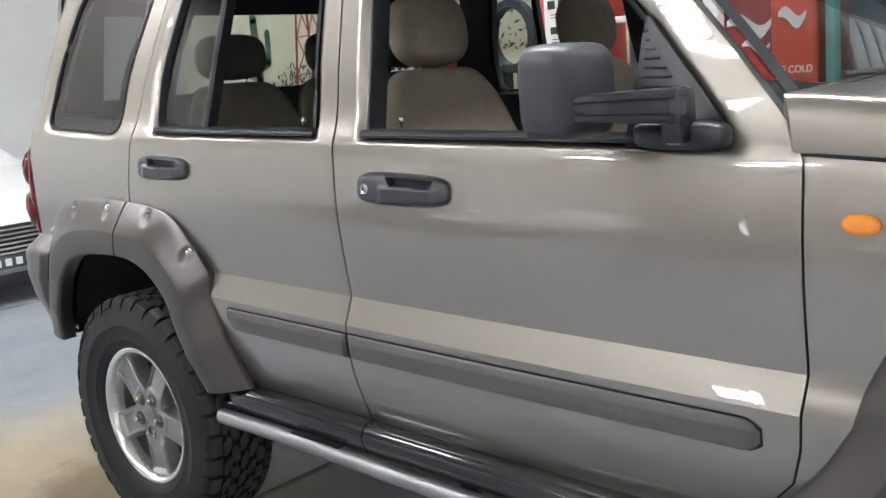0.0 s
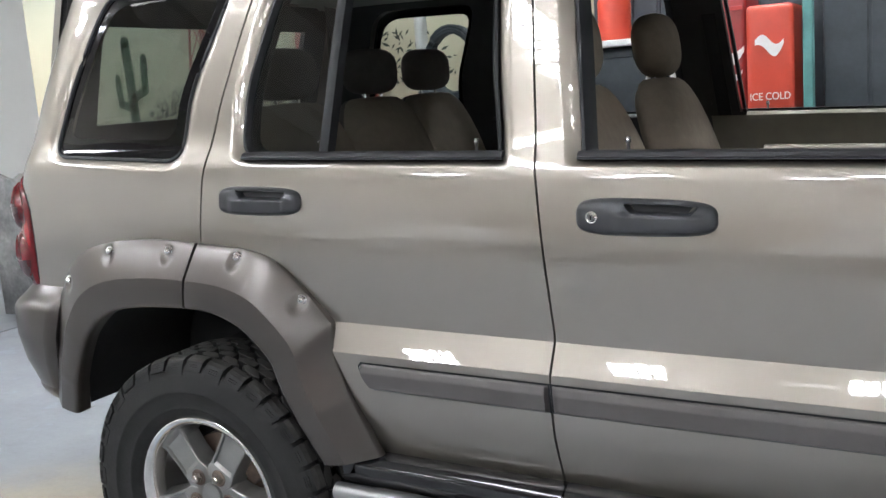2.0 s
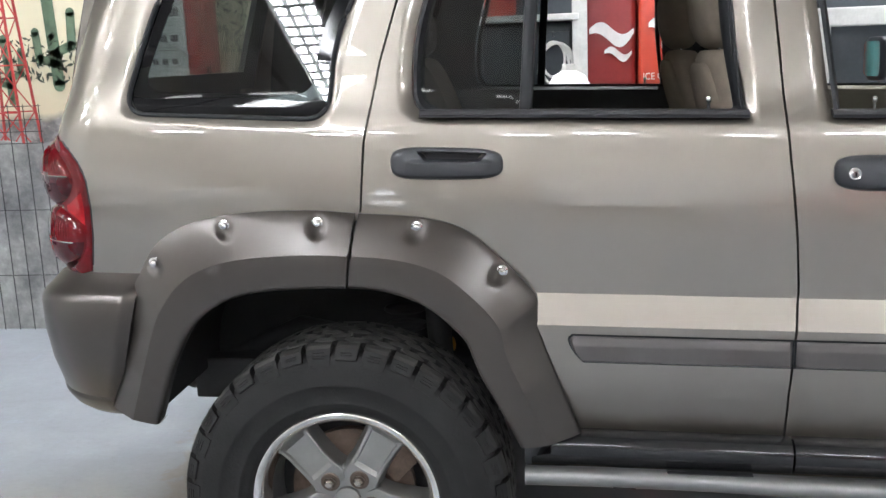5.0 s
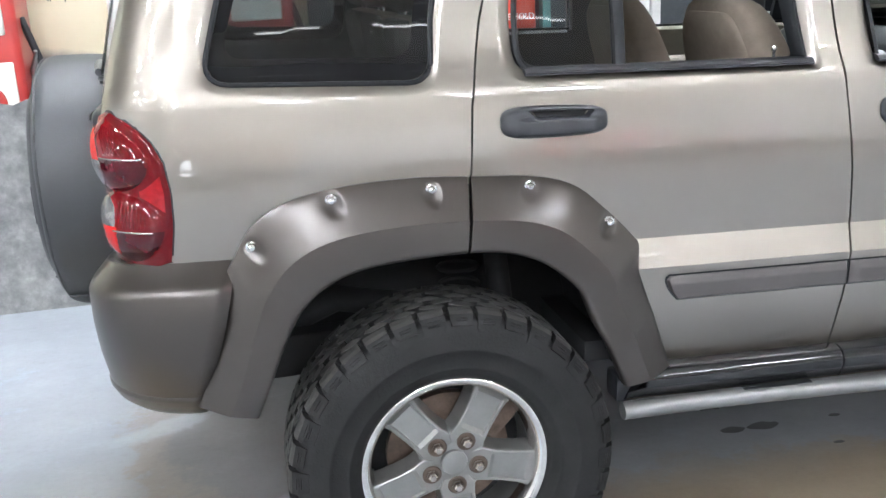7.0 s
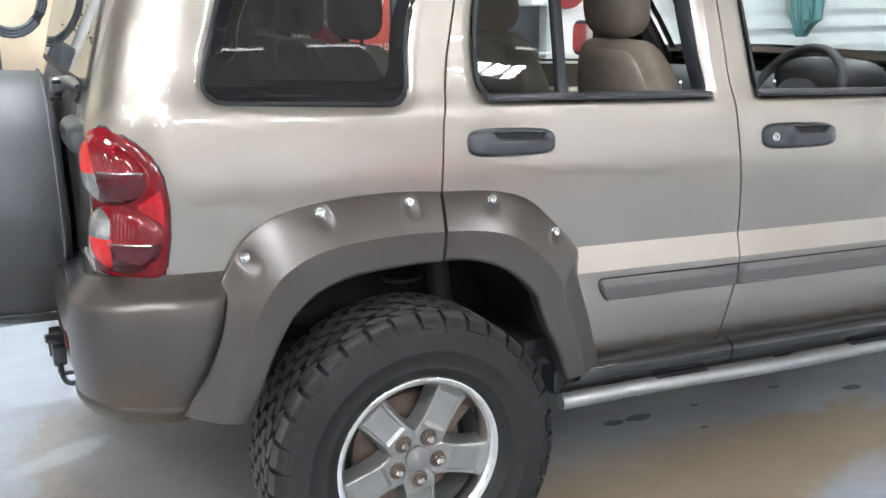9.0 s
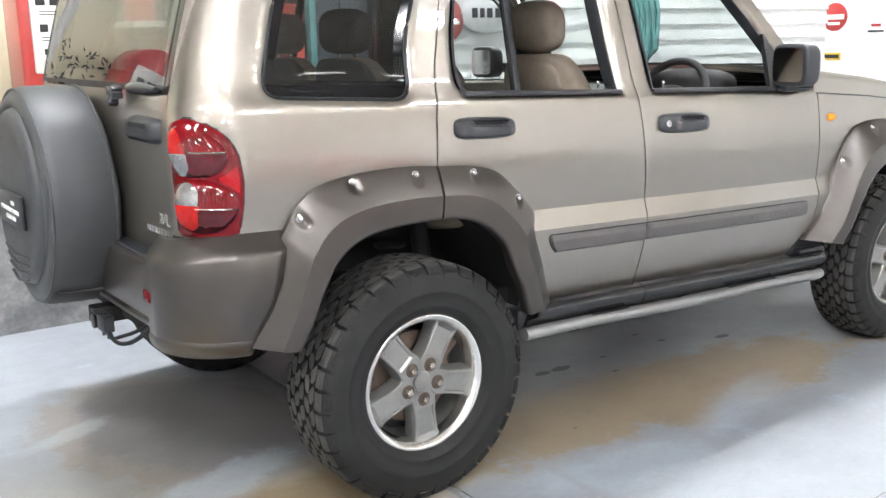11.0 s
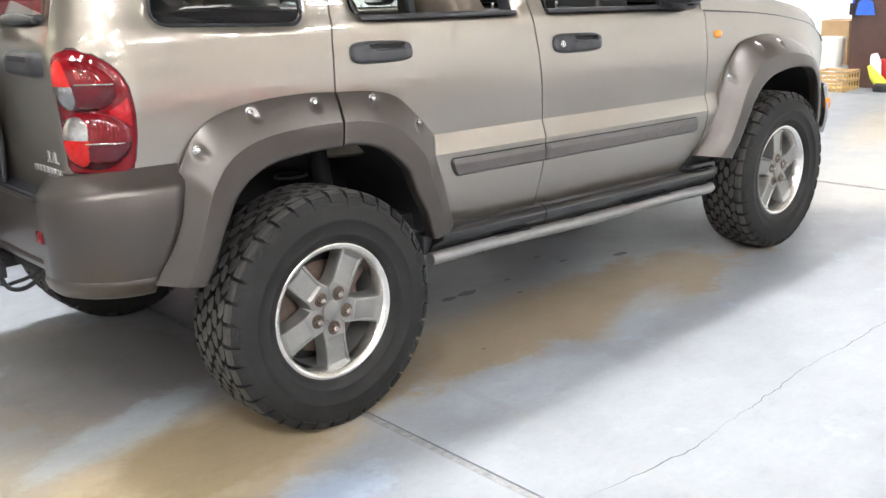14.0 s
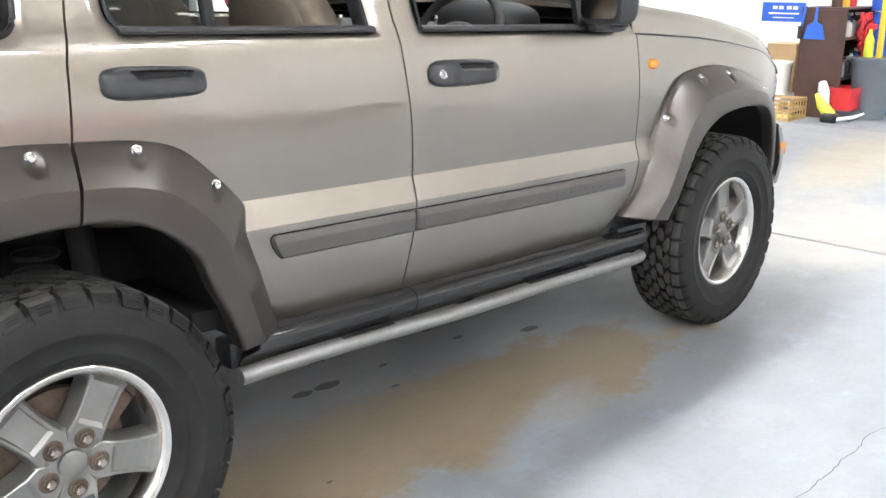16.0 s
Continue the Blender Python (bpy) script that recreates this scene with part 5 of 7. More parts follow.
flange(bm, Vector((-0.03, 0, 0)))
fbm_ob = part("front_bumper", bm, BAR, car, "silver-grey front bumper", True, True)
for side in (-1, 1):
    bm = bmesh.new()
    box(bm, (3.185, side * 0.803, 0.735), (0.05, 0.012, 0.055), 0.005)
    part("marker_lamp", bm, AMBER, fbm_ob, "small amber marker", True, True)

# ---- door mirrors ----------------------------------------------------------
for side in (-1, 1):
    bm = bmesh.new()
    tri = rounded_polygon([(1.705, 1.232), (1.905, 1.232), (1.875, 1.285), (1.722, 1.462)], [0.01, 0.035, 0.03, 0.012])
    pane(bm, tri, side, 0.004)
    flange(bm, Vector((0, -side * 0.02, 0)))
    base = part("mirror_base", bm, BLACK_PLASTIC, car, "black triangular mirror mount with ribs", True, True)
    bm = bmesh.new()
    for i in range(7):
        z = 1.335 + 0.016 * i
        p, q = skin(1.728, z, side, 0.007), skin(1.795 - 0.0125 * i, z, side, 0.007)
        tube(bm, [p, q], 0.002, 5)
    part("rib", bm, BLACK_PLASTIC, base, "", True, True)
    bm = bmesh.new()
    # foot, knuckle and the two-bladed arm
    blob(bm, (1.825, side * 0.832, 1.256), (0.085, 0.032, 0.024), 24, 12, 0.5)
    box(bm, (1.838, side * 0.866, 1.292), (0.038, 0.060, 0.092), 0.010)
    part("mirror_arm", bm, BLACK_PLASTIC, base, "", True, True)
    bm = bmesh.new()
    a, b = Vector((1.852, side * 0.868, 1.308)), Vector((1.722, side * 0.995, 1.312))
    d = (b - a).normalized()
    nrm = Vector((-d.y, d.x, 0)) * (1 if side < 0 else -1)
    if nrm.x < 0:
        nrm = -nrm
    secs = []
    for t, h, w in ((0.0, 0.0300, 0.016), (0.15, 0.0290, 0.018), (0.55, 0.0250, 0.015), (0.9, 0.0220, 0.010), (1.0, 0.0190, 0.005)):
        c = a + (b - a) * t
        prof = ((-1, -1.0), (-1, 1.0), (0.8, 1.0), (1.0, 0.86), (1.0, 0.50), (0.55, 0.40), (0.55, -0.40), (1.0, -0.50), (1.0, -0.86), (0.8, -1.0))
        secs.append([bm.verts.new(c + nrm * (k * w) + Vector((0, 0, h * z))) for k, z in prof])
    for p, q in zip(secs, secs[1:]):
        for k in range(len(p)):
            bm.faces.new((p[k - 1], p[k], q[k], q[k - 1]))
    bm.faces.new(secs[0])
    bm.faces.new(secs[-1])
    part("mirror_stay", bm, BLACK_PLASTIC, base, "", True, True)
    bm = bmesh.new()
    MC = Vector((1.672, side * 0.942, 1.338))
    FOLD = Matrix.Rotation(side * math.radians(6), 3, "Z")
    blob(bm, (0, 0, 0), (0.058, 0.084, 0.080), 48, 28, 0.46)
    for v in bm.verts:
        if v.co.x < -0.03:
            v.co.x = -0.03 + (v.co.x + 0.03) * 0.25
        v.co = MC + FOLD @ v.co
    hs = part("mirror_housing", bm, MIRROR_BLACK, base, "satin black mirror housing", True, True)
    bm = bmesh.new()
    pl = rounded_polygon([(-0.070, -0.063), (0.070, -0.063), (0.070, 0.063), (-0.070, 0.063)], 0.026)
    bm.faces.new([bm.verts.new(MC + FOLD @ Vector((-0.0425, p.x, p.y))) for p in pl])
    part("mirror_glass", bm, CHROME, hs, "mirror glass", False, True)

# ---- cabin -----------------------------------------------------------------
def seat_shape(bm, x, y, zlo, zhi, w, thick, top_x, bottom_x):
    """A padded backrest that leans from bottom_x up to top_x."""
    def f(u, v):
        t = 2 * math.pi * u
        ph = v
        z = zlo + (zhi - zlo) * (0.5 - 0.5 * math.cos(math.pi * ph))
        cx = bottom_x + (top_x - bottom_x) * (z - zlo) / (zhi - zlo)
        e = max(0.0, math.sin(math.pi * ph)) ** 0.45
        taper = 1 - 0.16 * ((z - zlo) / (zhi - zlo)) ** 3
        def sp(a, k):
            return math.copysign(abs(a) ** k, a)
        return Vector((cx + thick * e * sp(math.cos(t), 0.7), y + w * taper * (0.25 + 0.75 * e) * sp(math.sin(t), 0.5), z))
    grid(bm, f, 28, 18)


for y in (-0.38, 0.38):
    bm = bmesh.new()
    seat_shape(bm, 0, y, 0.84, 1.375, 0.245, 0.075, 0.875, 1.04)
    st = part("front_seat", bm, CLOTH, car, "taupe cloth front seat", True, True)
    bm = bmesh.new()
    blob(bm, (1.28, y, 0.86), (0.27, 0.25, 0.085), 20, 10, 0.5)
    part("cushion", bm, CLOTH, st, "", True, True)
    bm = bmesh.new()
    blob(bm, (0.866, y, 1.471), (0.060, 0.132, 0.097), 28, 16, 0.74, Matrix.Rotation(-0.12, 3, "Y"))
    part("headrest", bm, CLOTH, st, "taupe cloth headrest", True, True)
    for dy in (-0.05, 0.05):
        bm = bmesh.new()
        tube(bm, [(0.872, y + dy, 1.34), (0.868, y + dy, 1.40)], 0.006, 8)
        part("headrest_post", bm, CHROME, st, "", True, True)
    bm = bmesh.new()
    seat_shape(bm, 0, y, 0.90, 1.345, 0.205, 0.045, 0.842, 0.992)
    part("seat_back_panel", bm, CLOTH, st, "", True, True)
bm = bmesh.new()
blob(bm, (0.42, 0, 0.86), (0.26, 0.66, 0.085), 24, 10, 0.4)
rs = part("rear_bench", bm, CLOTH_SHADED, car, "taupe cloth rear bench, darkened for the cabin's shade", True, True)
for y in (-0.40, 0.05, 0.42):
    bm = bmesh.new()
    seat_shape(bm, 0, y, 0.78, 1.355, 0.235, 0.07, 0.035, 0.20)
    part("backrest", bm, CLOTH_SHADED, rs, "", True, True)
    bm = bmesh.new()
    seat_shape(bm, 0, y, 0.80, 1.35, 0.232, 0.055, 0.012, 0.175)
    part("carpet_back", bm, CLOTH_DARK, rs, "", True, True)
for y in (-0.40, 0.05, 0.42):
    bm = bmesh.new()
    blob(bm, (0.03, y, 1.435), (0.052, 0.125, 0.072), 22, 12, 0.65)
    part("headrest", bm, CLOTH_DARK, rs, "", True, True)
    for dy in (-0.05, 0.05):
        bm = bmesh.new()
        tube(bm, [(0.035, y + dy, 1.34), (0.03, y + dy, 1.39)], 0.006, 8)
        part("headrest_post", bm, CHROME, rs, "", True, True)
# dash, binnacle, steering wheel
bm = bmesh.new()
prof = [(1.62, 0.86), (1.60, 1.02), (1.625, 1.12), (1.66, 1.19), (1.72, 1.225), (1.84, 1.238), (2.02, 1.235)]
grid(bm, lambda u, v: Vector((*[(a := prof[round(v * 6)])[0]], (2 * u - 1) * 0.72, a[1])), 16, 6)
blob(bm, (1.76, -0.38, 1.245), (0.13, 0.19, 0.075), 24, 12, 0.7)
dash = part("dashboard", bm, DASH, car, "dark grey dashboard with round dials", True, True)
for y, z, r in ((-0.62, 1.15, 0.045), (-0.12, 1.15, 0.04), (0.02, 1.15, 0.04), (0.62, 1.15, 0.045)):
    bm = bmesh.new()
    lathe(bm, [(r, 0.015), (r, -0.012), (r * 0.85, -0.016), (r * 0.78, -0.004), (0, -0.002)], (1.635, y, z), "x", 20)
    part("air_vent", bm, BAR, dash, "", True, True)
SWM = Matrix.Translation((1.60, -0.38, 1.185)) @ Matrix.Rotation(math.radians(-62), 4, "Y")
bm = bmesh.new()
tube(bm, [SWM @ Vector((0.188 * math.cos(t), 0.188 * math.sin(t), 0)) for t in np.linspace(0, 2 * math.pi, 49)], 0.0155, 10, False)
for a in (math.radians(90), math.radians(-90), math.radians(180 + 40), math.radians(180 - 40)):
    tube(bm, [SWM @ Vector((0.04 * math.cos(a), 0.04 * math.sin(a), -0.02)), SWM @ Vector((0.185 * math.cos(a), 0.185 * math.sin(a), 0))], 0.013, 8)
bb = len(bm.verts)
blob(bm, (0, 0, 0), (0.075, 0.085, 0.035), 18, 10, 0.7)
for v in list(bm.verts)[bb:]:
    v.co = SWM @ (v.co + Vector((0, 0, -0.01)))
part("steering_wheel", bm, PILLAR, car, "dark four-spoke steering wheel", True, True)
# floor pan and load floor, so that nothing is seen through the car
bm = bmesh.new()
box(bm, (1.2, 0, 0.575), (1.7, 1.5, 0.05))
box(bm, (-0.25, 0, 0.80), (0.85, 1.10, 0.04))
box(bm, (0.25, 0, 0.68), (0.25, 0.78, 0.3))
part("floor_pan", bm, DARK, car, "", False, True)
bm = bmesh.new()
box(bm, (2.65, 0, 0.72), (1.2, 0.82, 0.42))
part("engine_bay", bm, DARK, car, "", False, True)
for side in (-1, 1):
    bm = bmesh.new()
    box(bm, (-0.33, side * 0.46, 0.545), (0.30, 0.07, 0.11), 0.008)
    part("chassis_rail", bm, DARK, car, "", False)
# load bay trims
for side in (-1, 1):
    bm = bmesh.new()
    grid(bm, lambda u, v: skin(-0.46 + 0.52 * u, 0.85 + 0.38 * v, side, -0.12), 6, 4)
    part("load_trim", bm, PILLAR, car, "", True, True)
bm = bmesh.new()
tube(bm, [(0.0, -0.78, 0.40), (0.0, 0.78, 0.40)], 0.045, 12)
tube(bm, [(0.1, -0.60, 0.385), (-0.1, -0.60, 0.385)], 0.03, 8)
blob(bm, (0, 0, 0.40), (0.13, 0.15, 0.13), 16, 10, 0.8)
tube(bm, [(-0.55, -0.35, 0.50), (-0.2, -0.42, 0.66), (0.3, -0.42, 0.55)], 0.035, 10)
part("rear_axle", bm, DARK, car, "black axle under the car", True)
bm = bmesh.new()
for i in range(7):
    lathe(bm, [(0.05, -0.006), (0.056, 0), (0.05, 0.006)], (0.10, -0.52, 0.47 + 0.045 * i), "z", 18)
tube(bm, [(0.21, -0.60, 0.40), (0.18, -0.56, 0.86)], 0.03, 12)
part("spring", bm, DARK, car, "", True)
bm = bmesh.new()
blob(bm, (0.19, -0.45, 0.622), (0.026, 0.026, 0.022), 12, 8, 0.8)
part("bump_stop", bm, plain("yellow_bump_stop", (0.7, 0.33, 0.02), 0.5), car, "yellow rubber bump stop", True)


# ---- the workshop: floor, walls, ceiling -----------------------------------
LINE_X = 0.405   # a faint dirty line beside the joint


def floor_material():
    m, n, l, b = material("worn_painted_concrete")
    big = noise_tex(n, l, 0.7, 8.0, 0.62)
    mid = noise_tex(n, l, 3.2, 8.0, 0.7)
    fine = noise_tex(n, l, 46.0, 5.0, 0.7)
    base = ramp(n, l, big, [(0.28, (0.136, 0.145, 0.160)), (0.42, (0.198, 0.212, 0.232)), (0.56, (0.226, 0.242, 0.264)), (0.75, (0.282, 0.294, 0.307))])
    blue = ramp(n, l, mid, [(0.60, (0.0, 0.0, 0.0)), (0.70, (0.6, 0.6, 0.6))])
    c = mixed(n, l, blue, base, (0.28, 0.335, 0.425))
    tc = n.new("ShaderNodeTexCoord")

    def ellipse(cx, cy, rx, ry, soft, wob, turn=0.0, seed=0.0):
        mp = n.new("ShaderNodeMapping")
        mp.vector_type = "TEXTURE"
        mp.inputs["Location"].default_value = (cx, cy, 0)
        mp.inputs["Rotation"].default_value = (0, 0, turn)
        mp.inputs["Scale"].default_value = (rx, ry, 50)
        l.new(tc.outputs["Object"], mp.inputs["Vector"])
        ln = n.new("ShaderNodeVectorMath")
        ln.operation = "LENGTH"
        l.new(mp.outputs["Vector"], ln.inputs[0])
        nz = n.new("ShaderNodeTexNoise")
        nz.inputs["Scale"].default_value = 4.0
        nz.inputs["Detail"].default_value = 7.0
        nz.inputs["Roughness"].default_value = 0.74
        l.new(tc.outputs["Object"], nz.inputs["Vector"])
        a = n.new("ShaderNodeMath")
        a.operation = "MULTIPLY_ADD"
        l.new(nz.outputs["Fac"], a.inputs[0])
        a.inputs[1].default_value = wob
        l.new(ln.outputs["Value"], a.inputs[2])
        mr = n.new("ShaderNodeMapRange")
        mr.interpolation_type = "SMOOTHSTEP"
        mr.inputs["From Min"].default_value = 1.0 + wob * 0.5 - soft
        mr.inputs["From Max"].default_value = 1.0 + wob * 0.5 + soft
        mr.inputs["To Min"].default_value, mr.inputs["To Max"].default_value = 1.0, 0.0
        l.new(a.outputs["Value"], mr.inputs["Value"])
        return mr.outputs["Result"]

    def over(c, mask, col, k):
        f = n.new("ShaderNodeMath")
        f.operation = "MULTIPLY"
        l.new(mask, f.inputs[0])
        f.inputs[1].default_value = k
        return mixed(n, l, f.outputs["Value"], c, col)
    # ochre wear along the wheel track, plain grey under the car, blue paint left beside it
    c = over(c, ellipse(1.18, -0.67, 1.30, 0.30, 0.14, 1.9, -0.07), (0.235, 0.170, 0.094), 0.78)
    c = over(c, ellipse(-0.50, -0.78, 0.85, 0.34, 0.26, 1.7, 0.25), (0.33, 0.255, 0.155), 0.70)
    c = over(c, ellipse(-0.95, -0.62, 0.60, 0.50, 0.5, 1.2, 0.0), (0.38, 0.31, 0.20), 0.6)
    c = over(c, ellipse(-0.30, -0.72, 0.48, 0.22, 0.16, 1.4, 0.12), (0.215, 0.160, 0.090), 0.65)
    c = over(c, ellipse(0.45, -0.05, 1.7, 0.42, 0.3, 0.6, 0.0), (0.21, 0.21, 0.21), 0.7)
    # brown and dark patch at the rear: a stain with the car's shadow painted in
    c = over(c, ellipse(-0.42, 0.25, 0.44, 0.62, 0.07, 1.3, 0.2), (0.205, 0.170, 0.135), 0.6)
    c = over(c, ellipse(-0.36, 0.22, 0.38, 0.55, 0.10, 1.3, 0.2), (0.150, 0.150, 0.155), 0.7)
    c = over(c, ellipse(-0.50, -0.38, 0.36, 0.10, 0.35, 2.6, 0.35), (0.36, 0.40, 0.44), 0.7)
    c = over(c, ellipse(0.62, -1.08, 0.34, 0.12, 0.5, 1.6, -0.1), (0.33, 0.37, 0.42), 0.6)
    c = over(c, ellipse(1.45, -0.95, 0.30, 0.10, 0.5, 1.6, 0.3), (0.31, 0.34, 0.385), 0.6)
    c = over(c, ellipse(-0.33, -1.22, 0.22, 0.12, 0.5, 4.5, 0.2), (0.29, 0.36, 0.47), 0.65)
    c = over(c, ellipse(-0.62, -1.25, 0.20, 0.11, 0.5, 4.5, 0.0), (0.29, 0.36, 0.47), 0.65)
    c = over(c, ellipse(-0.74, 0.38, 0.18, 0.06, 0.3, 2.4, 0.5), (0.36, 0.39, 0.42), 0.4)
    c = over(c, ellipse(LINE_X, -1.7, 0.02, 1.1, 0.7, 0.6, -0.04), (0.24, 0.24, 0.245), 0.45)
    c = over(c, ellipse(6.6, 0.2, 1.4, 0.35, 0.5, 1.2, 0.2), (0.40, 0.34, 0.23), 0.55)
    c = over(c, ellipse(4.3, -0.6, 0.8, 0.5, 0.6, 1.4, 0.2), (0.42, 0.38, 0.29), 0.4)
    # scuffs and worn patches at the size of a hand, streaked along the drive
    scuff = noise_tex(n, l, 7.0, 10.0, 0.78, (0.6, 1.0, 1.0))
    wear = ramp(n, l, scuff, [(0.30, (0.82, 0.81, 0.80)), (0.43, (0.95, 0.95, 0.95)), (0.56, (1.0, 1.0, 1.0)), (0.70, (1.12, 1.13, 1.14))])
    wx = n.new("ShaderNodeMix")
    wx.data_type, wx.blend_type = "RGBA", "MULTIPLY"
    wx.inputs["Factor"].default_value = 1.0
    l.new(c, wx.inputs[6])
    l.new(wear, wx.inputs[7])
    c = wx.outputs[2]
    speck = ramp(n, l, fine, [(0.28, (0.91, 0.91, 0.91)), (0.46, (1, 1, 1)), (0.75, (1.03, 1.03, 1.03))])
    mx = n.new("ShaderNodeMix")
    mx.data_type, mx.blend_type = "RGBA", "MULTIPLY"
    mx.inputs["Factor"].default_value = 1.0
    l.new(c, mx.inputs[6])
    l.new(speck, mx.inputs[7])
    l.new(mx.outputs[2], b.inputs["Base Color"])
    rr = n.new("ShaderNodeMapRange")
    rr.inputs["To Min"].default_value, rr.inputs["To Max"].default_value = 0.34, 0.58
    l.new(mid, rr.inputs["Value"])
    l.new(rr.outputs["Result"], b.inputs["Roughness"])
    bumped(n, l, b, fine, 0.10, 0.002)
    return m


FLOOR = floor_material()
WHITE_WALL = plain("white_painted_wall", (0.80, 0.80, 0.78), 0.6, 0, 0.03, 1.5, 0.05, 60)
BROWN_WALL = plain("brown_timber_wall", (0.22, 0.165, 0.13), 0.7, 0, 0.1, 1.5, 0.1, 40)
CEIL = plain("cream_sheet_ceiling", (0.62, 0.585, 0.53), 0.7, 0, 0.04, 1.0)
GROOVE = plain("joint_dirt", (0.16, 0.155, 0.15), 0.85, 0, 0.3, 30)
OIL = plain("oil_spot", (0.035, 0.033, 0.033), 0.35, 0, 0.3, 30)


def structure(ob, label, category):
    return tagged(ob, label, category, "", "structure")


bm = bmesh.new()
JOINTS = [-7.9, -3.9, 0.088, 4.1, 8.1]
edges_x = [-10.0] + JOINTS + [11.0]
for i, (a, b) in enumerate(zip(edges_x, edges_x[1:])):
    x0, x1 = a + (0.017 if i else 0), b - (0.017 if i < len(JOINTS) else 0)
    box(bm, ((x0 + x1) / 2, -7.25, -0.06), (x1 - x0, 29.5, 0.12))
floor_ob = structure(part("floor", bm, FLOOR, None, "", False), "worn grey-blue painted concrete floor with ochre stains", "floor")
# each joint: a grey filler set low between two dark edges
FILLER = plain("grey_joint_filler", (0.205, 0.205, 0.21), 0.85, 0, 0.35, 40, 0.5, 200)
for x in JOINTS:
    bm = bmesh.new()
    box(bm, (x, -7.25, -0.0635), (0.0335, 29.5, 0.113))
    part("joint_bed", bm, GROOVE, floor_ob, "", False)
    bm = bmesh.new()
    for k in range(140):
        y0 = -21.9 + 29.3 * k / 140
        w0, w1 = 0.0125 + 0.0025 * noise.noise(Vector((3.0 * k, x, 0))), 0.0125 + 0.0025 * noise.noise(Vector((3.0 * (k + 1), x, 0)))
        v = [bm.verts.new(p) for p in ((x - w0, y0, -0.0028), (x + w0, y0, -0.0028), (x + w1, y0 + 29.3 / 140, -0.0028), (x - w1, y0 + 29.3 / 140, -0.0028))]
        bm.faces.new(v)
    part("joint_filler", bm, FILLER, floor_ob, "", False)
bm = bmesh.new()
rnd = random.Random(11)
pts = []
for k in range(140):
    x = 0.10 + 2.9 * k / 139
    y = -1.70 - 0.03 * math.sin(2.4 * x) - 0.035 * max(0, x - 1.1) + 0.03 * noise.noise(Vector((2.6 * x, 0, 0))) + 0.012 * noise.noise(Vector((9 * x, 5, 0))) + 0.006 * noise.noise(Vector((30 * x, 5, 3)))
    pts.append(Vector((x, y, 0.0006)))
ws = [0.0021 * max(0.0, 0.55 + 0.9 * noise.noise(Vector((3.1 * p.x, 0, 9)))) + 0.0002 for p in pts]
for (p, w), (q, w2) in zip(zip(pts, ws), zip(pts[1:], ws[1:])):
    bm.faces.new([bm.verts.new(v) for v in (p - Vector((0, w, 0)), q - Vector((0, w2, 0)), q + Vector((0, w2, 0)), p + Vector((0, w, 0)))])
part("crack", bm, plain("crack_dirt", (0.11, 0.105, 0.10), 0.9), floor_ob, "hairline crack", False)
for ox, oy, r in ((2.043, -0.372, 0.030), (1.139, -0.232, 0.035), (1.033, -0.23, 0.028), (1.744, -0.096, 0.016), (1.391, -0.234, 0.014), (1.777, -0.234, 0.018), (0.734, -0.747, 0.007), (1.30, -0.40, 0.012)):
    bm = bmesh.new()
    c = bm.verts.new((ox, oy, 0.0012))
    ring = [bm.verts.new((ox + r * (1 + 0.35 * noise.noise(Vector((ox * 9, oy * 9, k)))) * math.cos(t) * 1.5, oy + r * 0.7 * (1 + 0.35 * noise.noise(Vector((k, oy * 7, 3)))) * math.sin(t), 0.0004)) for k, t in ((k, 2 * math.pi * k / 14) for k in range(14))]
    for k in range(14):
        bm.faces.new((c, ring[k - 1], ring[k]))
    part("oil_spot", bm, OIL, floor_ob, "", True)


def wall(name, c, s, mat, label):
    bm = bmesh.new()
    box(bm, c, s)
    return structure(part(name, bm, mat, None, "", False), label, "wall")


# upper walls are out of view; their pale tone brightens the upper body
UPPER_WALL = plain("pale_warm_upper_wall", (0.46, 0.425, 0.38), 0.6, 0.0, 0.15, 1.2)
for name, at, size, mat, lab in (("wall_front", (9.55, -7.25), (0.2, 29.5), WHITE_WALL, "plain white painted workshop wall with signs"), ("wall_back", (-9.6, -7.25), (0.2, 29.5), WHITE_WALL, "plain white painted workshop wall"),
                                 ("wall_right", (4.75, -21.9), (9.5, 0.2), WHITE_WALL, "plain white painted workshop wall"), ("wall_right_timber", (-4.75, -21.9), (9.5, 0.2), BROWN_WALL, "brown timber-lined workshop wall"), ("wall_left", (0, 7.4), (19.0, 0.2), WHITE_WALL, "plain white painted workshop wall")):
    wall(name, (*at, 1.65), (*size, 3.3), mat, lab)
    wall(name + "_upper", (*at, 5.454), (*size, 4.3), UPPER_WALL, "pale warm grey upper wall, added unseen to lighten the car")
bm = bmesh.new()
box(bm, (0, -7.25, 7.66), (19.6, 29.5, 0.1))
for i in range(9):
    box(bm, (-8.4 + 2.1 * i, -7.25, 7.52), (0.14, 29.4, 0.18))
structure(part("ceiling", bm, CEIL, None, "", False), "cream sheet ceiling on steel purlins", "ceiling")

# ---- fluorescent lights: troffers with louvres and rows of battens ---------
TUBE_GLOW = glow("fluorescent_tube", (0.955, 0.985, 1.0), LAMP)
OLD_GLOW = glow("aged_fluorescent_tube", (1.0, 0.985, 0.95), LAMP * 0.025)
HOUSING = plain("white_enamel_housing", (0.75, 0.75, 0.74), 0.35, 0, 0.03, 10)


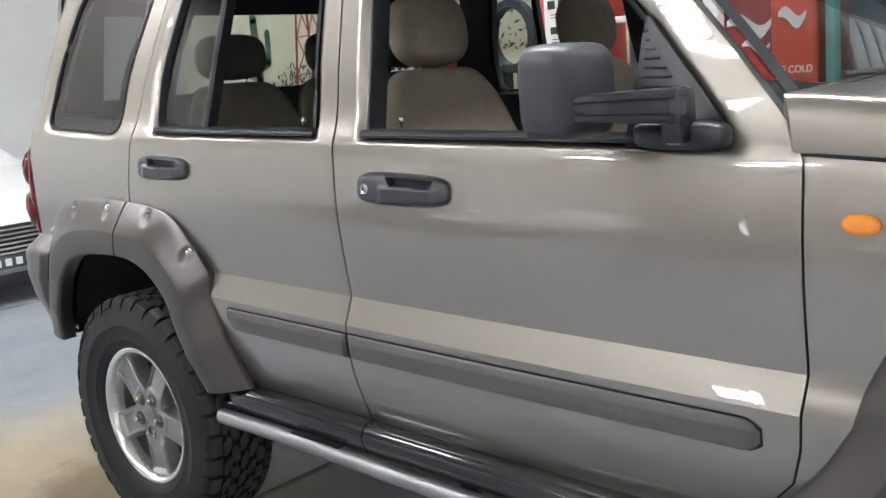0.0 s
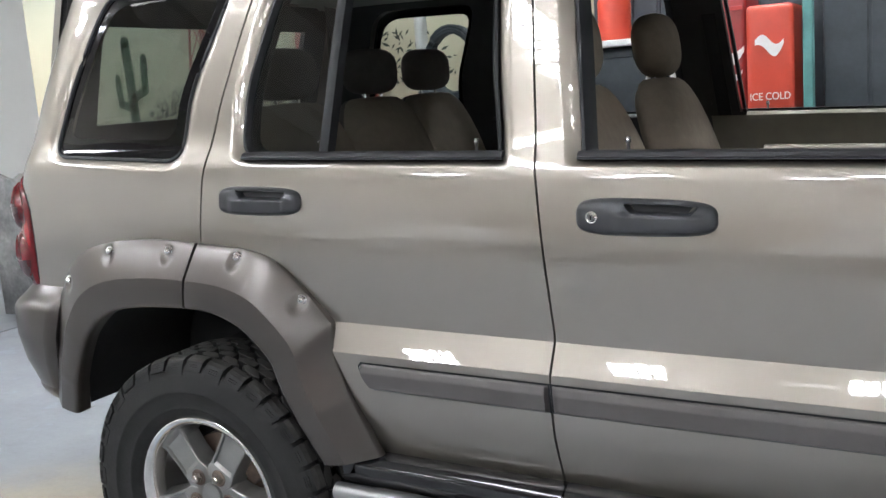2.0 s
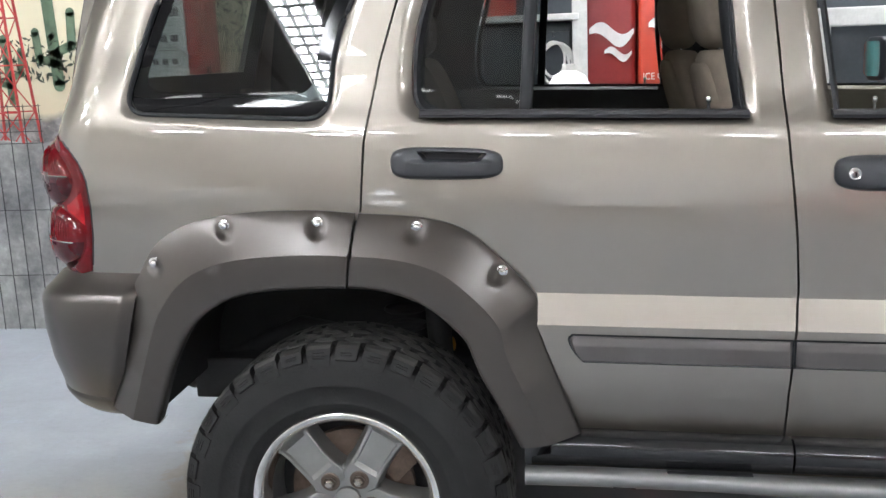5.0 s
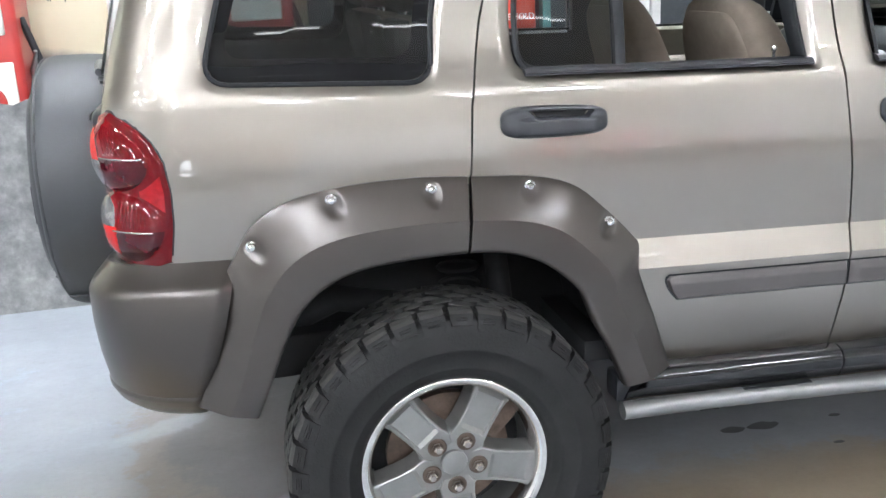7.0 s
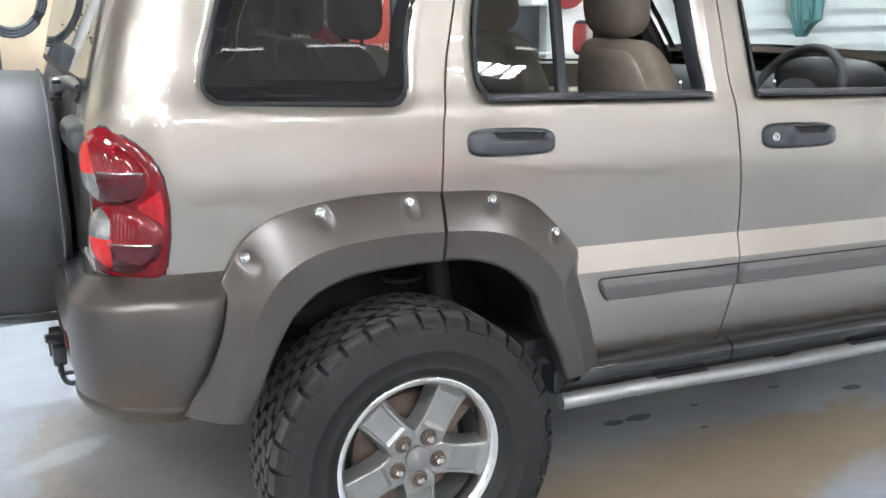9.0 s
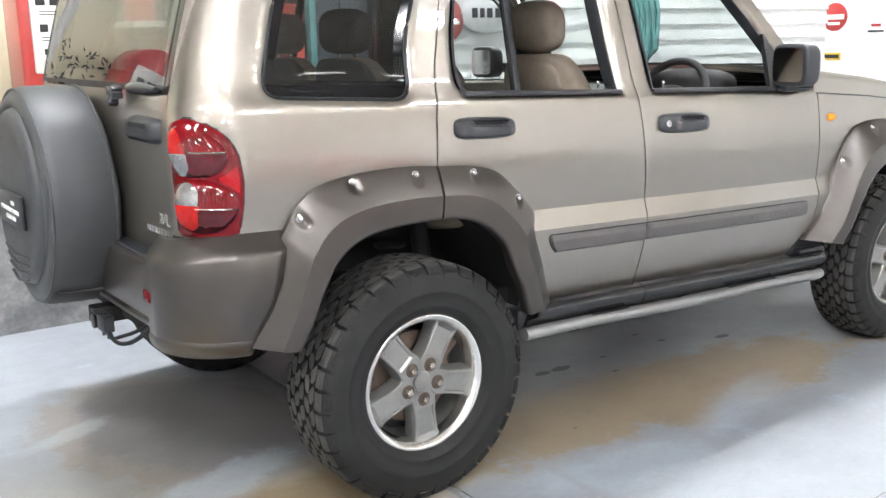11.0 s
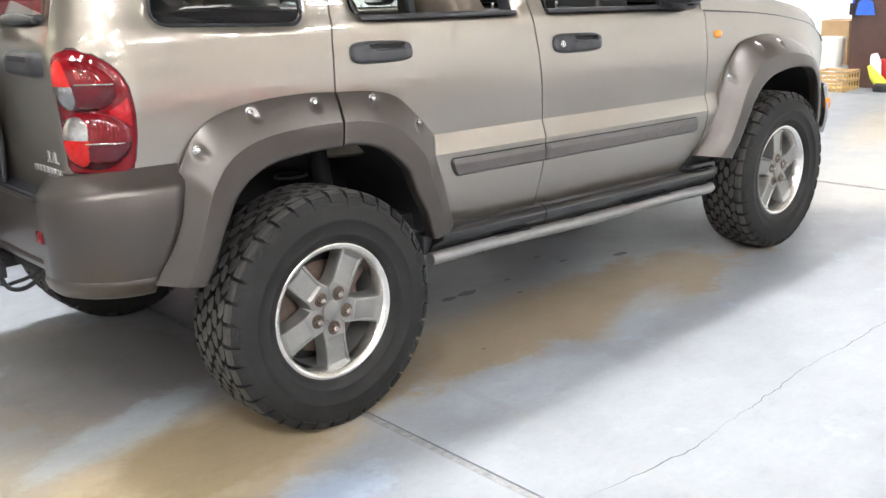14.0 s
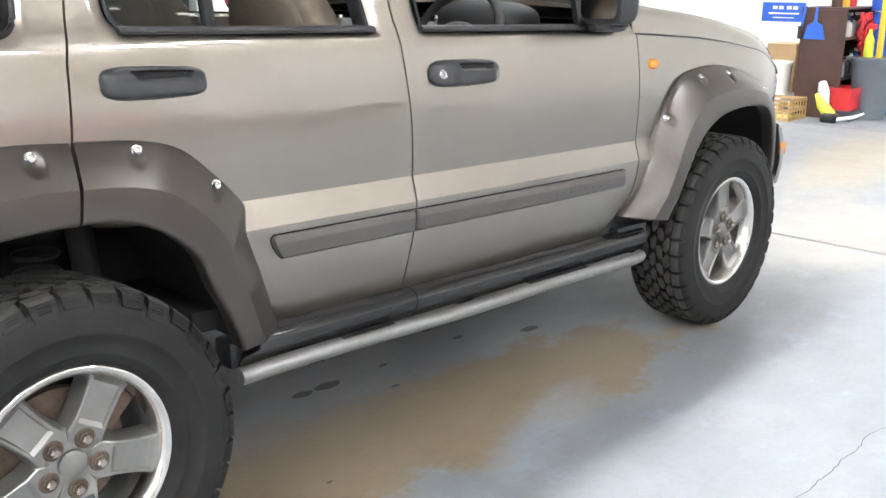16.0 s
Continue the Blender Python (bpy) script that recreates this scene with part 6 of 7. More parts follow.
def troffer(at, glow_mat):
    """A suspended light with three tubes behind a white louvre."""
    t = thing("ceiling_light", (0, 0, 0), "white suspended fluorescent light with louvres", "light", "suspended lights")
    bm = bmesh.new()
    box(bm, (0, 0, 0.07), (1.06, 0.66, 0.06), 0.01)
    for s in (-1, 1):
        box(bm, (0, s * 0.325, 0.02), (1.06, 0.012, 0.08))
        box(bm, (s * 0.525, 0, 0.02), (0.012, 0.66, 0.08))
    part("housing", bm, HOUSING, t, "", False)
    for k in range(3):
        bm = bmesh.new()
        box(bm, (0, -0.205 + 0.205 * k, 0.012), (1.02, 0.135, 0.03), 0.01)
        part("tube", bm, glow_mat, t, "", False)
    for x in (-0.26, 0.0, 0.26):
        bm = bmesh.new()
        box(bm, (x, 0, -0.012), (0.055, 0.64, 0.022))
        part("louvre", bm, HOUSING, t, "", False)
    bm = bmesh.new()
    for x in (-0.45, 0.45):
        tube(bm, [(x, 0, 0.09), (x, 0, 7.62 - at[2])], 0.006, 6)
    part("hanger", bm, HOUSING, t, "", False)
    t.matrix_basis = Matrix.Translation(at)
    return t


LIGHT_Z = 6.4
first = troffer((5.7, -15.0, LIGHT_Z), TUBE_GLOW)
for y, shift in ((-15.0, -1.3), (1.0, 0.0)):
    for x in (7.0, 2.7, -1.6, -5.9):
        if (x, y) != (7.0, -15.0) and not (x < -5 and y > 0):
            copy_thing(first, Matrix.Translation((x + shift, y, LIGHT_Z)))
for x in (0.55,):
    copy_thing(first, Matrix.Translation((x, 1.0, LIGHT_Z)))
# two unseen lights, added to brighten the back wall and the car's rear corner
for y in (-2.6, -5.6):
    copy_thing(first, Matrix.Translation((-8.6, y, LIGHT_Z)))
# further unseen lights, added as fill for the floor, front wall and doors
for x, y in ((-4.3, -4.5), (7.0, 5.6), (6.6, -8.5), (6.6, -11.5), (-4.5, -18.0), (0.0, -18.0), (4.5, -18.0)):
    copy_thing(first, Matrix.Translation((x, y, LIGHT_Z)))
# one unbroken line of them running across the workshop
line = troffer((-2.5, -6.4, LIGHT_Z), glow("dim_fluorescent_tube", (0.955, 0.985, 1.0), LAMP * 0.4))
line.matrix_basis = line.matrix_basis @ Matrix.Rotation(math.pi / 2, 4, "Z")
for k in range(1, 5):
    copy_thing(line, Matrix.Translation((-2.5, -6.4 - 1.07 * k, LIGHT_Z)) @ Matrix.Rotation(math.pi / 2, 4, "Z"))


def batten(at):
    """A single-tube batten under the purlins."""
    t = thing("batten_light", (0, 0, 0), "white single-tube fluorescent batten under the ceiling", "light", "batten lights")
    bm = bmesh.new()
    box(bm, (0, 0, 0.04), (1.30, 0.10, 0.05), 0.008)
    part("housing", bm, HOUSING, t, "", False)
    bm = bmesh.new()
    tube(bm, [(-0.60, 0, -0.005), (0.60, 0, -0.005)], 0.02, 10)
    part("tube", bm, OLD_GLOW, t, "", True)
    t.matrix_basis = Matrix.Translation(at)
    return t


one_batten = batten((-8.4, -12.3, 7.364))
for y in (-12.3, -17.5, -7.0):
    for k in range(9):
        if (y, k) != (-12.3, 0):
            copy_thing(one_batten, Matrix.Translation((-8.4 + 2.1 * k, y, 7.364)))

# ---- mural partition behind the car ----------------------------------------
def mural_material():
    m, n, l, b = material("desert_mural_paint")
    tc = n.new("ShaderNodeTexCoord")
    sp = n.new("ShaderNodeSeparateXYZ")
    l.new(tc.outputs["Object"], sp.inputs["Vector"])
    w = noise_tex(n, l, 1.3, 4.0)
    ad = n.new("ShaderNodeMath")
    ad.operation = "MULTIPLY_ADD"
    l.new(w, ad.inputs[0])
    ad.inputs[1].default_value = 0.35
    l.new(sp.outputs["Z"], ad.inputs[2])
    sky = ramp(n, l, ad.outputs["Value"], [(0.0, (0.48, 0.42, 0.30)), (0.40, (0.62, 0.56, 0.40)), (0.62, (0.70, 0.66, 0.48)), (0.85, (0.50, 0.56, 0.46))])
    dv = n.new("ShaderNodeMath")
    dv.operation = "DIVIDE"
    l.new(ad.outputs["Value"], dv.inputs[0])
    dv.inputs[1].default_value = 3.2
    r = [x for x in n if x.bl_idname == "ShaderNodeValToRGB"][0]
    l.new(dv.outputs["Value"], r.inputs["Fac"])
    rock = noise_tex(n, l, 5.5, 9.0, 0.75)
    rc = ramp(n, l, rock, [(0.32, (0.05, 0.052, 0.055)), (0.48, (0.17, 0.17, 0.17)), (0.56, (0.30, 0.30, 0.29)), (0.70, (0.52, 0.52, 0.50))])
    mask = ramp(n, l, ad.outputs["Value"], [(0.0, (1, 1, 1)), (1.0, (0, 0, 0))])
    mr = n.new("ShaderNodeMapRange")
    mr.inputs["From Min"].default_value, mr.inputs["From Max"].default_value = 1.24, 1.30
    mr.inputs["To Min"].default_value, mr.inputs["To Max"].default_value = 1.0, 0.0
    l.new(ad.outputs["Value"], mr.inputs["Value"])
    l.new(mixed(n, l, mr.outputs["Result"], sky, rc), b.inputs["Base Color"])
    b.inputs["Roughness"].default_value = 0.6
    return m


MURAL = mural_material()
bm = bmesh.new()
box(bm, (-1.6, 2.47, 1.55), (5.6, 0.14, 3.1))
mural = structure(part("mural_wall", bm, MURAL, None, "", False), "partition painted with a pale desert mural and grey rocks", "wall")
CACTUS = plain("mural_cactus_green", (0.10, 0.16, 0.10), 0.7, 0, 0.3, 9)
BUSH = plain("mural_bush_green", (0.06, 0.08, 0.06), 0.7, 0, 0.4, 20)


def painted(bm, pts):
    vs = [bm.verts.new((x, 2.394, z)) for x, z in pts]
    bm.faces.new(vs)


def limb(bm, pts, w):
    for (a, b), (c, d) in zip(pts, pts[1:]):
        v = Vector((c - a, d - b)).normalized() * w
        painted(bm, [(a - v.y, b + v.x), (a + v.y, b - v.x), (c + v.y, d - v.x), (c - v.y, d + v.x)])
    for a, b in pts:
        painted(bm, [(a + w * math.cos(t), b + w * math.sin(t)) for t in (2 * math.pi * k / 10 for k in range(10))])


for cx, cz, s in ((-2.33, 1.28, 1.0), (-2.62, 1.20, 0.7), (-3.4, 1.25, 1.2)):
    bm = bmesh.new()
    limb(bm, [(cx, cz), (cx - 0.02 * s, cz + 0.50 * s)], 0.035 * s)
    limb(bm, [(cx, cz + 0.18 * s), (cx + 0.10 * s, cz + 0.22 * s), (cx + 0.11 * s, cz + 0.40 * s)], 0.026 * s)
    limb(bm, [(cx, cz + 0.12 * s), (cx - 0.10 * s, cz + 0.15 * s), (cx - 0.11 * s, cz + 0.30 * s)], 0.024 * s)
    part("painted_cactus", bm, CACTUS, mural, "painted green cactus", False)
rnd = random.Random(3)
for cx, cz, s in ((-2.42, 1.30, 0.34), (-1.20, 1.42, 0.40), (-3.0, 1.25, 0.3), (-1.9, 1.22, 0.22)):
    bm = bmesh.new()
    for k in range(150):
        a, r = rnd.uniform(0, math.pi), s * rnd.random() ** 0.6
        x, z, q = cx + r * math.cos(a), cz + 0.8 * r * math.sin(a), rnd.uniform(0.012, 0.03)
        t = rnd.uniform(0, 3.1)
        painted(bm, [(x + q * math.cos(t), z + q * math.sin(t)), (x - 0.3 * q * math.sin(t), z + 0.3 * q * math.cos(t)), (x - q * math.cos(t), z - q * math.sin(t)), (x + 0.3 * q * math.sin(t), z - 0.3 * q * math.cos(t))])
    tagged(part("painted_bush", bm, BUSH, mural, "painted dark green bush", False), "", "", "", "stuff")

# ---- display pieces along the partition ------------------------------------
RED = plain("red_enamel", (0.38, 0.034, 0.030), 0.30, 0, 0.12, 8, 0, 100, 0.6)
CREAM = plain("cream_enamel", (0.72, 0.71, 0.66), 0.35, 0, 0.06, 8)
MAROON = plain("maroon_enamel", (0.26, 0.03, 0.03), 0.35, 0, 0.15, 8)
ORANGE_RED = plain("orange_red_enamel", (0.50, 0.058, 0.032), 0.35, 0, 0.1, 8)
SLATE = plain("slate_grey_steel", (0.055, 0.065, 0.075), 0.4, 0.2, 0.3, 5)
WORN_WHITE = plain("worn_white_timber", (0.66, 0.66, 0.64), 0.6, 0, 0.2, 9, 0.2, 60)
TEAL = plain("faded_teal_paint", (0.10, 0.26, 0.25), 0.5, 0, 0.25, 8)
INK = plain("black_ink", (0.015, 0.015, 0.018), 0.6)
YELLOW = plain("yellow_plastic", (0.75, 0.50, 0.04), 0.45, 0, 0.1, 10)
BLUE = plain("blue_plastic", (0.03, 0.12, 0.55), 0.4, 0, 0.1, 10)
WOOD = plain("dark_brown_board", (0.060, 0.028, 0.022), 0.5, 0, 0.25, 6)
CARD = plain("brown_cardboard", (0.42, 0.28, 0.15), 0.85, 0, 0.1, 10)
WHITE_PLASTIC = plain("white_plastic", (0.75, 0.75, 0.72), 0.4, 0, 0.05, 10)
RED_PLASTIC = plain("red_plastic", (0.60, 0.03, 0.04), 0.4, 0, 0.1, 10)
LIME = plain("lime_plastic", (0.55, 0.62, 0.05), 0.4, 0, 0.1, 10)
GREY_BIN = plain("grey_bin_plastic", (0.12, 0.14, 0.16), 0.5, 0, 0.1, 10)


def petrol_pump(x, y):
    p = thing("petrol_pump", (x, y, 0), "old red petrol pump with a white dial face", "petrol pump", "petrol pumps")
    bm = bmesh.new()
    box(bm, (x, y, 0.06), (0.44, 0.40, 0.12), 0.02)
    part("plinth", bm, SLATE, p, "", True)
    bm = bmesh.new()
    box(bm, (x, y, 0.92), (0.34, 0.34, 1.60), 0.035, None, 0, 3)
    body = part("cabinet", bm, RED, p, "red enamel cabinet", True)
    bm = bmesh.new()
    lathe(bm, [(0.0, -0.168), (0.16, -0.168), (0.168, -0.16), (0.168, 0.16), (0.16, 0.168), (0.0, 0.168)], (x, y, 1.70), "y", 32)
    part("crown", bm, RED, p, "", True)
    bm = bmesh.new()
    box(bm, (x, y - 0.174, 1.50), (0.235, 0.016, 0.44), 0.012)
    face = part("dial_face", bm, CREAM, p, "white dial face with counters", True)
    for z, n, w in ((1.63, 3, 0.045), (1.50, 3, 0.038), (1.385, 3, 0.030)):
        for k in range(n):
            bm = bmesh.new()
            box(bm, (x + (k - 1) * (w + 0.022), y - 0.184, z), (w, 0.004, w * 0.95), 0.004)
            part("counter", bm, INK, face, "", False)
    bm = bmesh.new()
    for z in (1.58, 1.565, 1.455, 1.44):
        box(bm, (x, y - 0.1835, z), (0.15, 0.002, 0.004))
    part("line", bm, INK, face, "", False)
    bm = bmesh.new()
    box(bm, (x, y - 0.172, 0.85), (0.26, 0.014, 0.62), 0.01)
    part("front_panel", bm, CREAM, p, "", True)
    bm = bmesh.new()
    lathe(bm, [(0.0, -0.006), (0.075, -0.006), (0.08, 0.0)], (x, y - 0.18, 0.98), "y", 28)
    part("round_emblem", bm, RED, p, "", True)
    bm = bmesh.new()
    tube(bm, [(x + 0.17, y - 0.05, 1.35), (x + 0.23, y - 0.07, 1.15), (x + 0.24, y - 0.07, 0.6), (x + 0.21, y - 0.06, 0.35), (x + 0.19, y - 0.05, 0.6), (x + 0.19, y - 0.05, 1.0)], 0.017, 10)
    part("hose", bm, RUBBER, p, "black rubber hose", True)
    bm = bmesh.new()
    tube(bm, [(x + 0.19, y - 0.05, 1.0), (x + 0.20, y - 0.06, 1.12), (x + 0.22, y - 0.10, 1.20)], [0.014, 0.022, 0.009], 10)
    part("nozzle", bm, BAR, p, "", True)
    return p


petrol_pump(-0.27, 2.10)
petrol_pump(-1.51, 2.15)

# low panel in front of them, painted with grey rocks
def rock_material():
    m, n, l, b = material("grey_rock_mural_paint")
    big = noise_tex(n, l, 2.6, 9.0, 0.72)
    fine = noise_tex(n, l, 17.0, 8.0, 0.75)
    c1 = ramp(n, l, big, [(0.30, (0.035, 0.037, 0.040)), (0.45, (0.13, 0.13, 0.135)), (0.55, (0.24, 0.24, 0.235)), (0.70, (0.46, 0.46, 0.44))])
    c2 = ramp(n, l, fine, [(0.30, (0.05, 0.05, 0.055)), (0.55, (0.22, 0.22, 0.22)), (0.75, (0.50, 0.50, 0.48))])
    l.new(mixed(n, l, 0.4, c1, c2), b.inputs["Base Color"])
    b.inputs["Roughness"].default_value = 0.55
    bumped(n, l, b, fine, 0.3, 0.01)
    return m


ROCK = rock_material()
bm = bmesh.new()
top = [(-4.4 + 0.06 * k, 1.0 + 0.05 * noise.noise(Vector((0.35 * k, 4, 0))) + 0.03 * noise.noise(Vector((1.1 * k, 0, 7)))) for k in range(75)]
for (x0, z0), (x1, z1) in zip(top, top[1:]):
    for y in (1.875, 1.915):
        bm.faces.new([bm.verts.new(p) for p in ((x0, y, 0), (x1, y, 0), (x1, y, z1), (x0, y, z0))])
    bm.faces.new([bm.verts.new(p) for p in ((x0, 1.875, z0), (x1, 1.875, z1), (x1, 1.915, z1), (x0, 1.915, z0))])
bmesh.ops.remove_doubles(bm, verts=bm.verts, dist=1e-5)
structure(part("rock_panel", bm, ROCK, None, "", False), "low panel painted with grey rocks", "wall")
# unseen low board, added to keep the machines' red from showing under the car
bm = bmesh.new()
box(bm, (1.15, 1.775, 0.19), (2.30, 0.05, 0.38), 0.004)
structure(part("masking_board", bm, ROCK, None, "", False), "low grey board, added to hide red below the car", "wall")
wf = thing("wire_fence", (-2.45, 1.86, 0), "thin black wire fence before the painted rocks", "fence")
for k in range(9):
    bm = bmesh.new()
    tube(bm, [(-2.85 + 0.085 * k, 1.86, 0.0), (-2.85 + 0.085 * k, 1.86, 1.20)], 0.0025, 5)
    part("upright", bm, INK, wf, "", False)
for z in (0.30, 0.65, 1.0, 1.06, 1.12, 1.19):
    bm = bmesh.new()
    tube(bm, [(-2.86, 1.86, z), (-2.16, 1.86, z)], 0.002, 5)
    part("wire", bm, INK, wf, "", False)

# red lattice tower
tw = thing("lattice_tower", (-2.48, 2.12, 0), "small red lattice derrick on a rock base", "tower")
for sx in (-1, 1):
    for sy in (-1, 1):
        bm = bmesh.new()
        tube(bm, [(-2.48 + sx * 0.17, 2.12 + sy * 0.14, 0.0), (-2.48 + sx * 0.03, 2.12 + sy * 0.03, 2.2)], 0.008, 6)
        part("leg", bm, RED, tw, "", True)
for k in range(8):
    z0, z1 = 0.15 + 0.25 * k, 0.40 + 0.25 * k
    a, b = 0.17 - 0.14 * z0 / 2.2, 0.17 - 0.14 * z1 / 2.2
    for sy in (-1, 1):
        for (xa, ya, za), (xb, yb, zb) in (((-a, a, z0), (b, b, z1)), ((a, a, z0), (-b, b, z1)), ((-b, b, z1), (b, b, z1))):
            bm = bmesh.new()
            tube(bm, [(-2.48 + xa, 2.12 + sy * ya * 0.8, za), (-2.48 + xb, 2.12 + sy * yb * 0.8, zb)], 0.004, 5)
            part("brace", bm, RED, tw, "", True)

# hose stand between the pumps
hs = thing("hose_stand", (-0.92, 2.1, 0), "pale post on a black base with a coiled grey hose", "hose stand")
bm = bmesh.new()
tube(bm, [(-0.92, 2.12, 0.0), (-0.92, 2.12, 1.95)], 0.035, 10)
part("post", bm, WORN_WHITE, hs, "pale grey post", True)
bm = bmesh.new()
box(bm, (-0.92, 2.12, 0.03), (0.36, 0.3, 0.06), 0.01)
part("base", bm, SLATE, hs, "black base plate", True)
bm = bmesh.new()
box(bm, (-0.84, 2.07, 1.22), (0.16, 0.10, 0.30), 0.02)
part("holder", bm, SLATE, hs, "", True)
for k in range(9):
    bm = bmesh.new()
    r = 0.13 + 0.012 * (k % 3)
    tube(bm, [(-0.70 + r * math.cos(t), 2.03 + 0.022 * (k // 3), 1.50 + 1.25 * r * math.sin(t)) for t in np.linspace(0, 2 * math.pi, 25)], 0.011, 6, False)
    part("coil", bm, SLATE, hs, "", True)


def ribbon(bm, x0, x1, y, z, amp, th):
    """A waving painted band."""
    N = 18
    top = [(x0 + (x1 - x0) * k / N, z + amp * math.sin(2 * math.pi * k / N) + th) for k in range(N + 1)]
    bot = [(x, zz - 2 * th * (0.35 + 0.65 * math.sin(math.pi * k / N))) for k, (x, zz) in enumerate(top)]
    for k in range(N):
        bm.faces.new([bm.verts.new((p[0], y, p[1])) for p in (top[k], bot[k], bot[k + 1], top[k + 1])])


def cabinet(name, x0, x1, y, depth, h, mat, label, category):
    c = thing(name, ((x0 + x1) / 2, y + depth / 2, 0), label, category)
    bm = bmesh.new()
    box(bm, ((x0 + x1) / 2, y + depth / 2, h / 2), (x1 - x0, depth, h), 0.03, None, 0, 3)
    part("body", bm, mat, c, "", True)
    return c


vm = cabinet("vending_machine", 0.86, 1.06, 1.82, 0.42, 1.62, ORANGE_RED, "tall orange-red drinks machine with white writing", "vending machine")
bm = bmesh.new()
ribbon(bm, 0.90, 1.02, 1.816, 1.44, 0.022, 0.03)
part("painted_ribbon", bm, WHITE_MARK, vm, "white painted band", False)
text_mesh("lettering", "ICE COLD", 0.045, WHITE_MARK, Matrix.Translation((0.96, 1.815, 1.225)) @ Matrix.Rotation(math.pi / 2, 4, "X") @ Matrix.Diagonal((0.85, 1, 1, 1)), vm, "white lettering")
ck = cabinet("drinks_cooler", 0.60, 0.85, 1.90, 0.34, 1.68, MAROON, "maroon drinks cooler with a white painted band", "cooler")
bm = bmesh.new()
ribbon(bm, 0.63, 0.84, 1.896, 1.42, 0.03, 0.035)
ribbon(bm, 0.70, 0.83, 1.896, 1.33, 0.02, 0.02)
part("painted_ribbon", bm, WHITE_MARK, ck, "white painted band", False)
bm = bmesh.new()
box(bm, (0.72, 1.898, 1.62), (0.23, 0.012, 0.02), 0.003)
part("top_trim", bm, RED, ck, "", False)
sc = cabinet("steel_cabinet", 0.10, 0.56, 1.92, 0.30, 1.50, SLATE, "slate grey steel cabinet with a pale top", "cabinet")
bm = bmesh.new()
box(bm, (0.33, 2.0, 1.515), (0.50, 0.40, 0.03), 0.006)
part("top_board", bm, WORN_WHITE, sc, "", False)
bm = bmesh.new()
for z in (0.5, 0.95, 1.30):
    box(bm, (0.33, 1.912, z), (0.42, 0.014, 0.30), 0.006)
part("drawer_front", bm, SLATE, sc, "", False)
lb = thing("light_box", (0.40, 2.12, 1.53), "small cream and yellow shop light box on a cabinet", "sign")
bm = bmesh.new()
box(bm, (0.40, 2.12, 1.86), (0.24, 0.08, 0.17), 0.01)
part("case", bm, YELLOW, lb)
bm = bmesh.new()
for x in (0.335, 0.40, 0.465):
    box(bm, (x, 2.079, 1.86), (0.045, 0.006, 0.12), 0.003)
part("panel", bm, CREAM, lb, "", False)
bm = bmesh.new()
tube(bm, [(0.40, 2.12, 1.53), (0.40, 2.12, 1.78)], 0.012, 8)
part("stem", bm, SLATE, lb)
cb = thing("cable_coil", (0.46, 1.88, 1.20), "loose white cable coil hung on the cabinet front", "cable")
for k in range(4):
    bm = bmesh.new()
    r = 0.055 + 0.012 * k
    tube(bm, [(0.46 + r * math.cos(t) + 0.006 * k, 1.885 - 0.008 * k, 1.32 + 1.5 * r * math.sin(t) - 0.02 * k) for t in np.linspace(0, 2 * math.pi, 21)], 0.008, 6, False)
    part("loop", bm, WORN_WHITE, cb)
bm = bmesh.new()
tube(bm, [(0.46, 1.93, 1.43), (0.46, 1.85, 1.43), (0.46, 1.845, 1.45)], 0.006, 6)
part("hook", bm, SLATE, cb)
rt = thing("gas_bottle", (0.20, 2.05, 1.53), "red rounded steel bottle standing on a cabinet", "bottle")
bm = bmesh.new()
lathe(bm, [(0.0, 1.53), (0.075, 1.53), (0.08, 1.56), (0.08, 1.72), (0.06, 1.78), (0.02, 1.80), (0.02, 1.83), (0.0, 1.83)], (0.20, 2.05, 0), "z", 20)
part("shell", bm, ORANGE_RED, rt)
st2 = cabinet("steel_locker", 1.16, 1.54, 1.95, 0.28, 2.1, SLATE, "tall slate grey steel locker", "locker")
bm = bmesh.new()
for x in (1.255, 1.445):
    box(bm, (x, 1.944, 1.05), (0.175, 0.012, 1.95), 0.004)
part("locker_door", bm, SLATE, st2, "", False)
st3 = cabinet("steel_locker", 1.72, 2.14, 1.98, 0.26, 2.0, SLATE, "tall slate grey steel locker behind a white board", "locker")
for x, w, mat, lab in ((0.585, 0.07, WORN_WHITE, "worn white timber post"), (1.61, 0.08, WORN_WHITE, "worn white timber post"), (1.115, 0.04, TEAL, "faded teal painted post")):
    bm = bmesh.new()
    box(bm, (x, 1.86, 1.5), (w, 0.07, 3.0), 0.006)
    tagged(part("post", bm, mat, None, "", False), lab, "post", "partition posts")
bm = bmesh.new()
box(bm, (1.86, 1.90, 1.46), (0.44, 0.10, 0.085), 0.008)
box(bm, (1.70, 1.90, 0.73), (0.05, 0.08, 1.46), 0.006)
box(bm, (2.03, 1.90, 0.73), (0.05, 0.08, 1.46), 0.006)
tagged(part("trestle", bm, WORN_WHITE, None, "", False), "worn white timber trestle board", "trestle")
bm = bmesh.new()
box(bm, (1.15, 2.36, 1.5), (2.30, 0.05, 3.0), 0.004)
for k in range(11):
    box(bm, (0.11 + 0.208 * k, 2.332, 1.5), (0.196, 0.012, 2.98), 0.003)
structure(part("board_screen", bm, SLATE, None, "", False), "slate grey board screen behind the old machines", "wall")
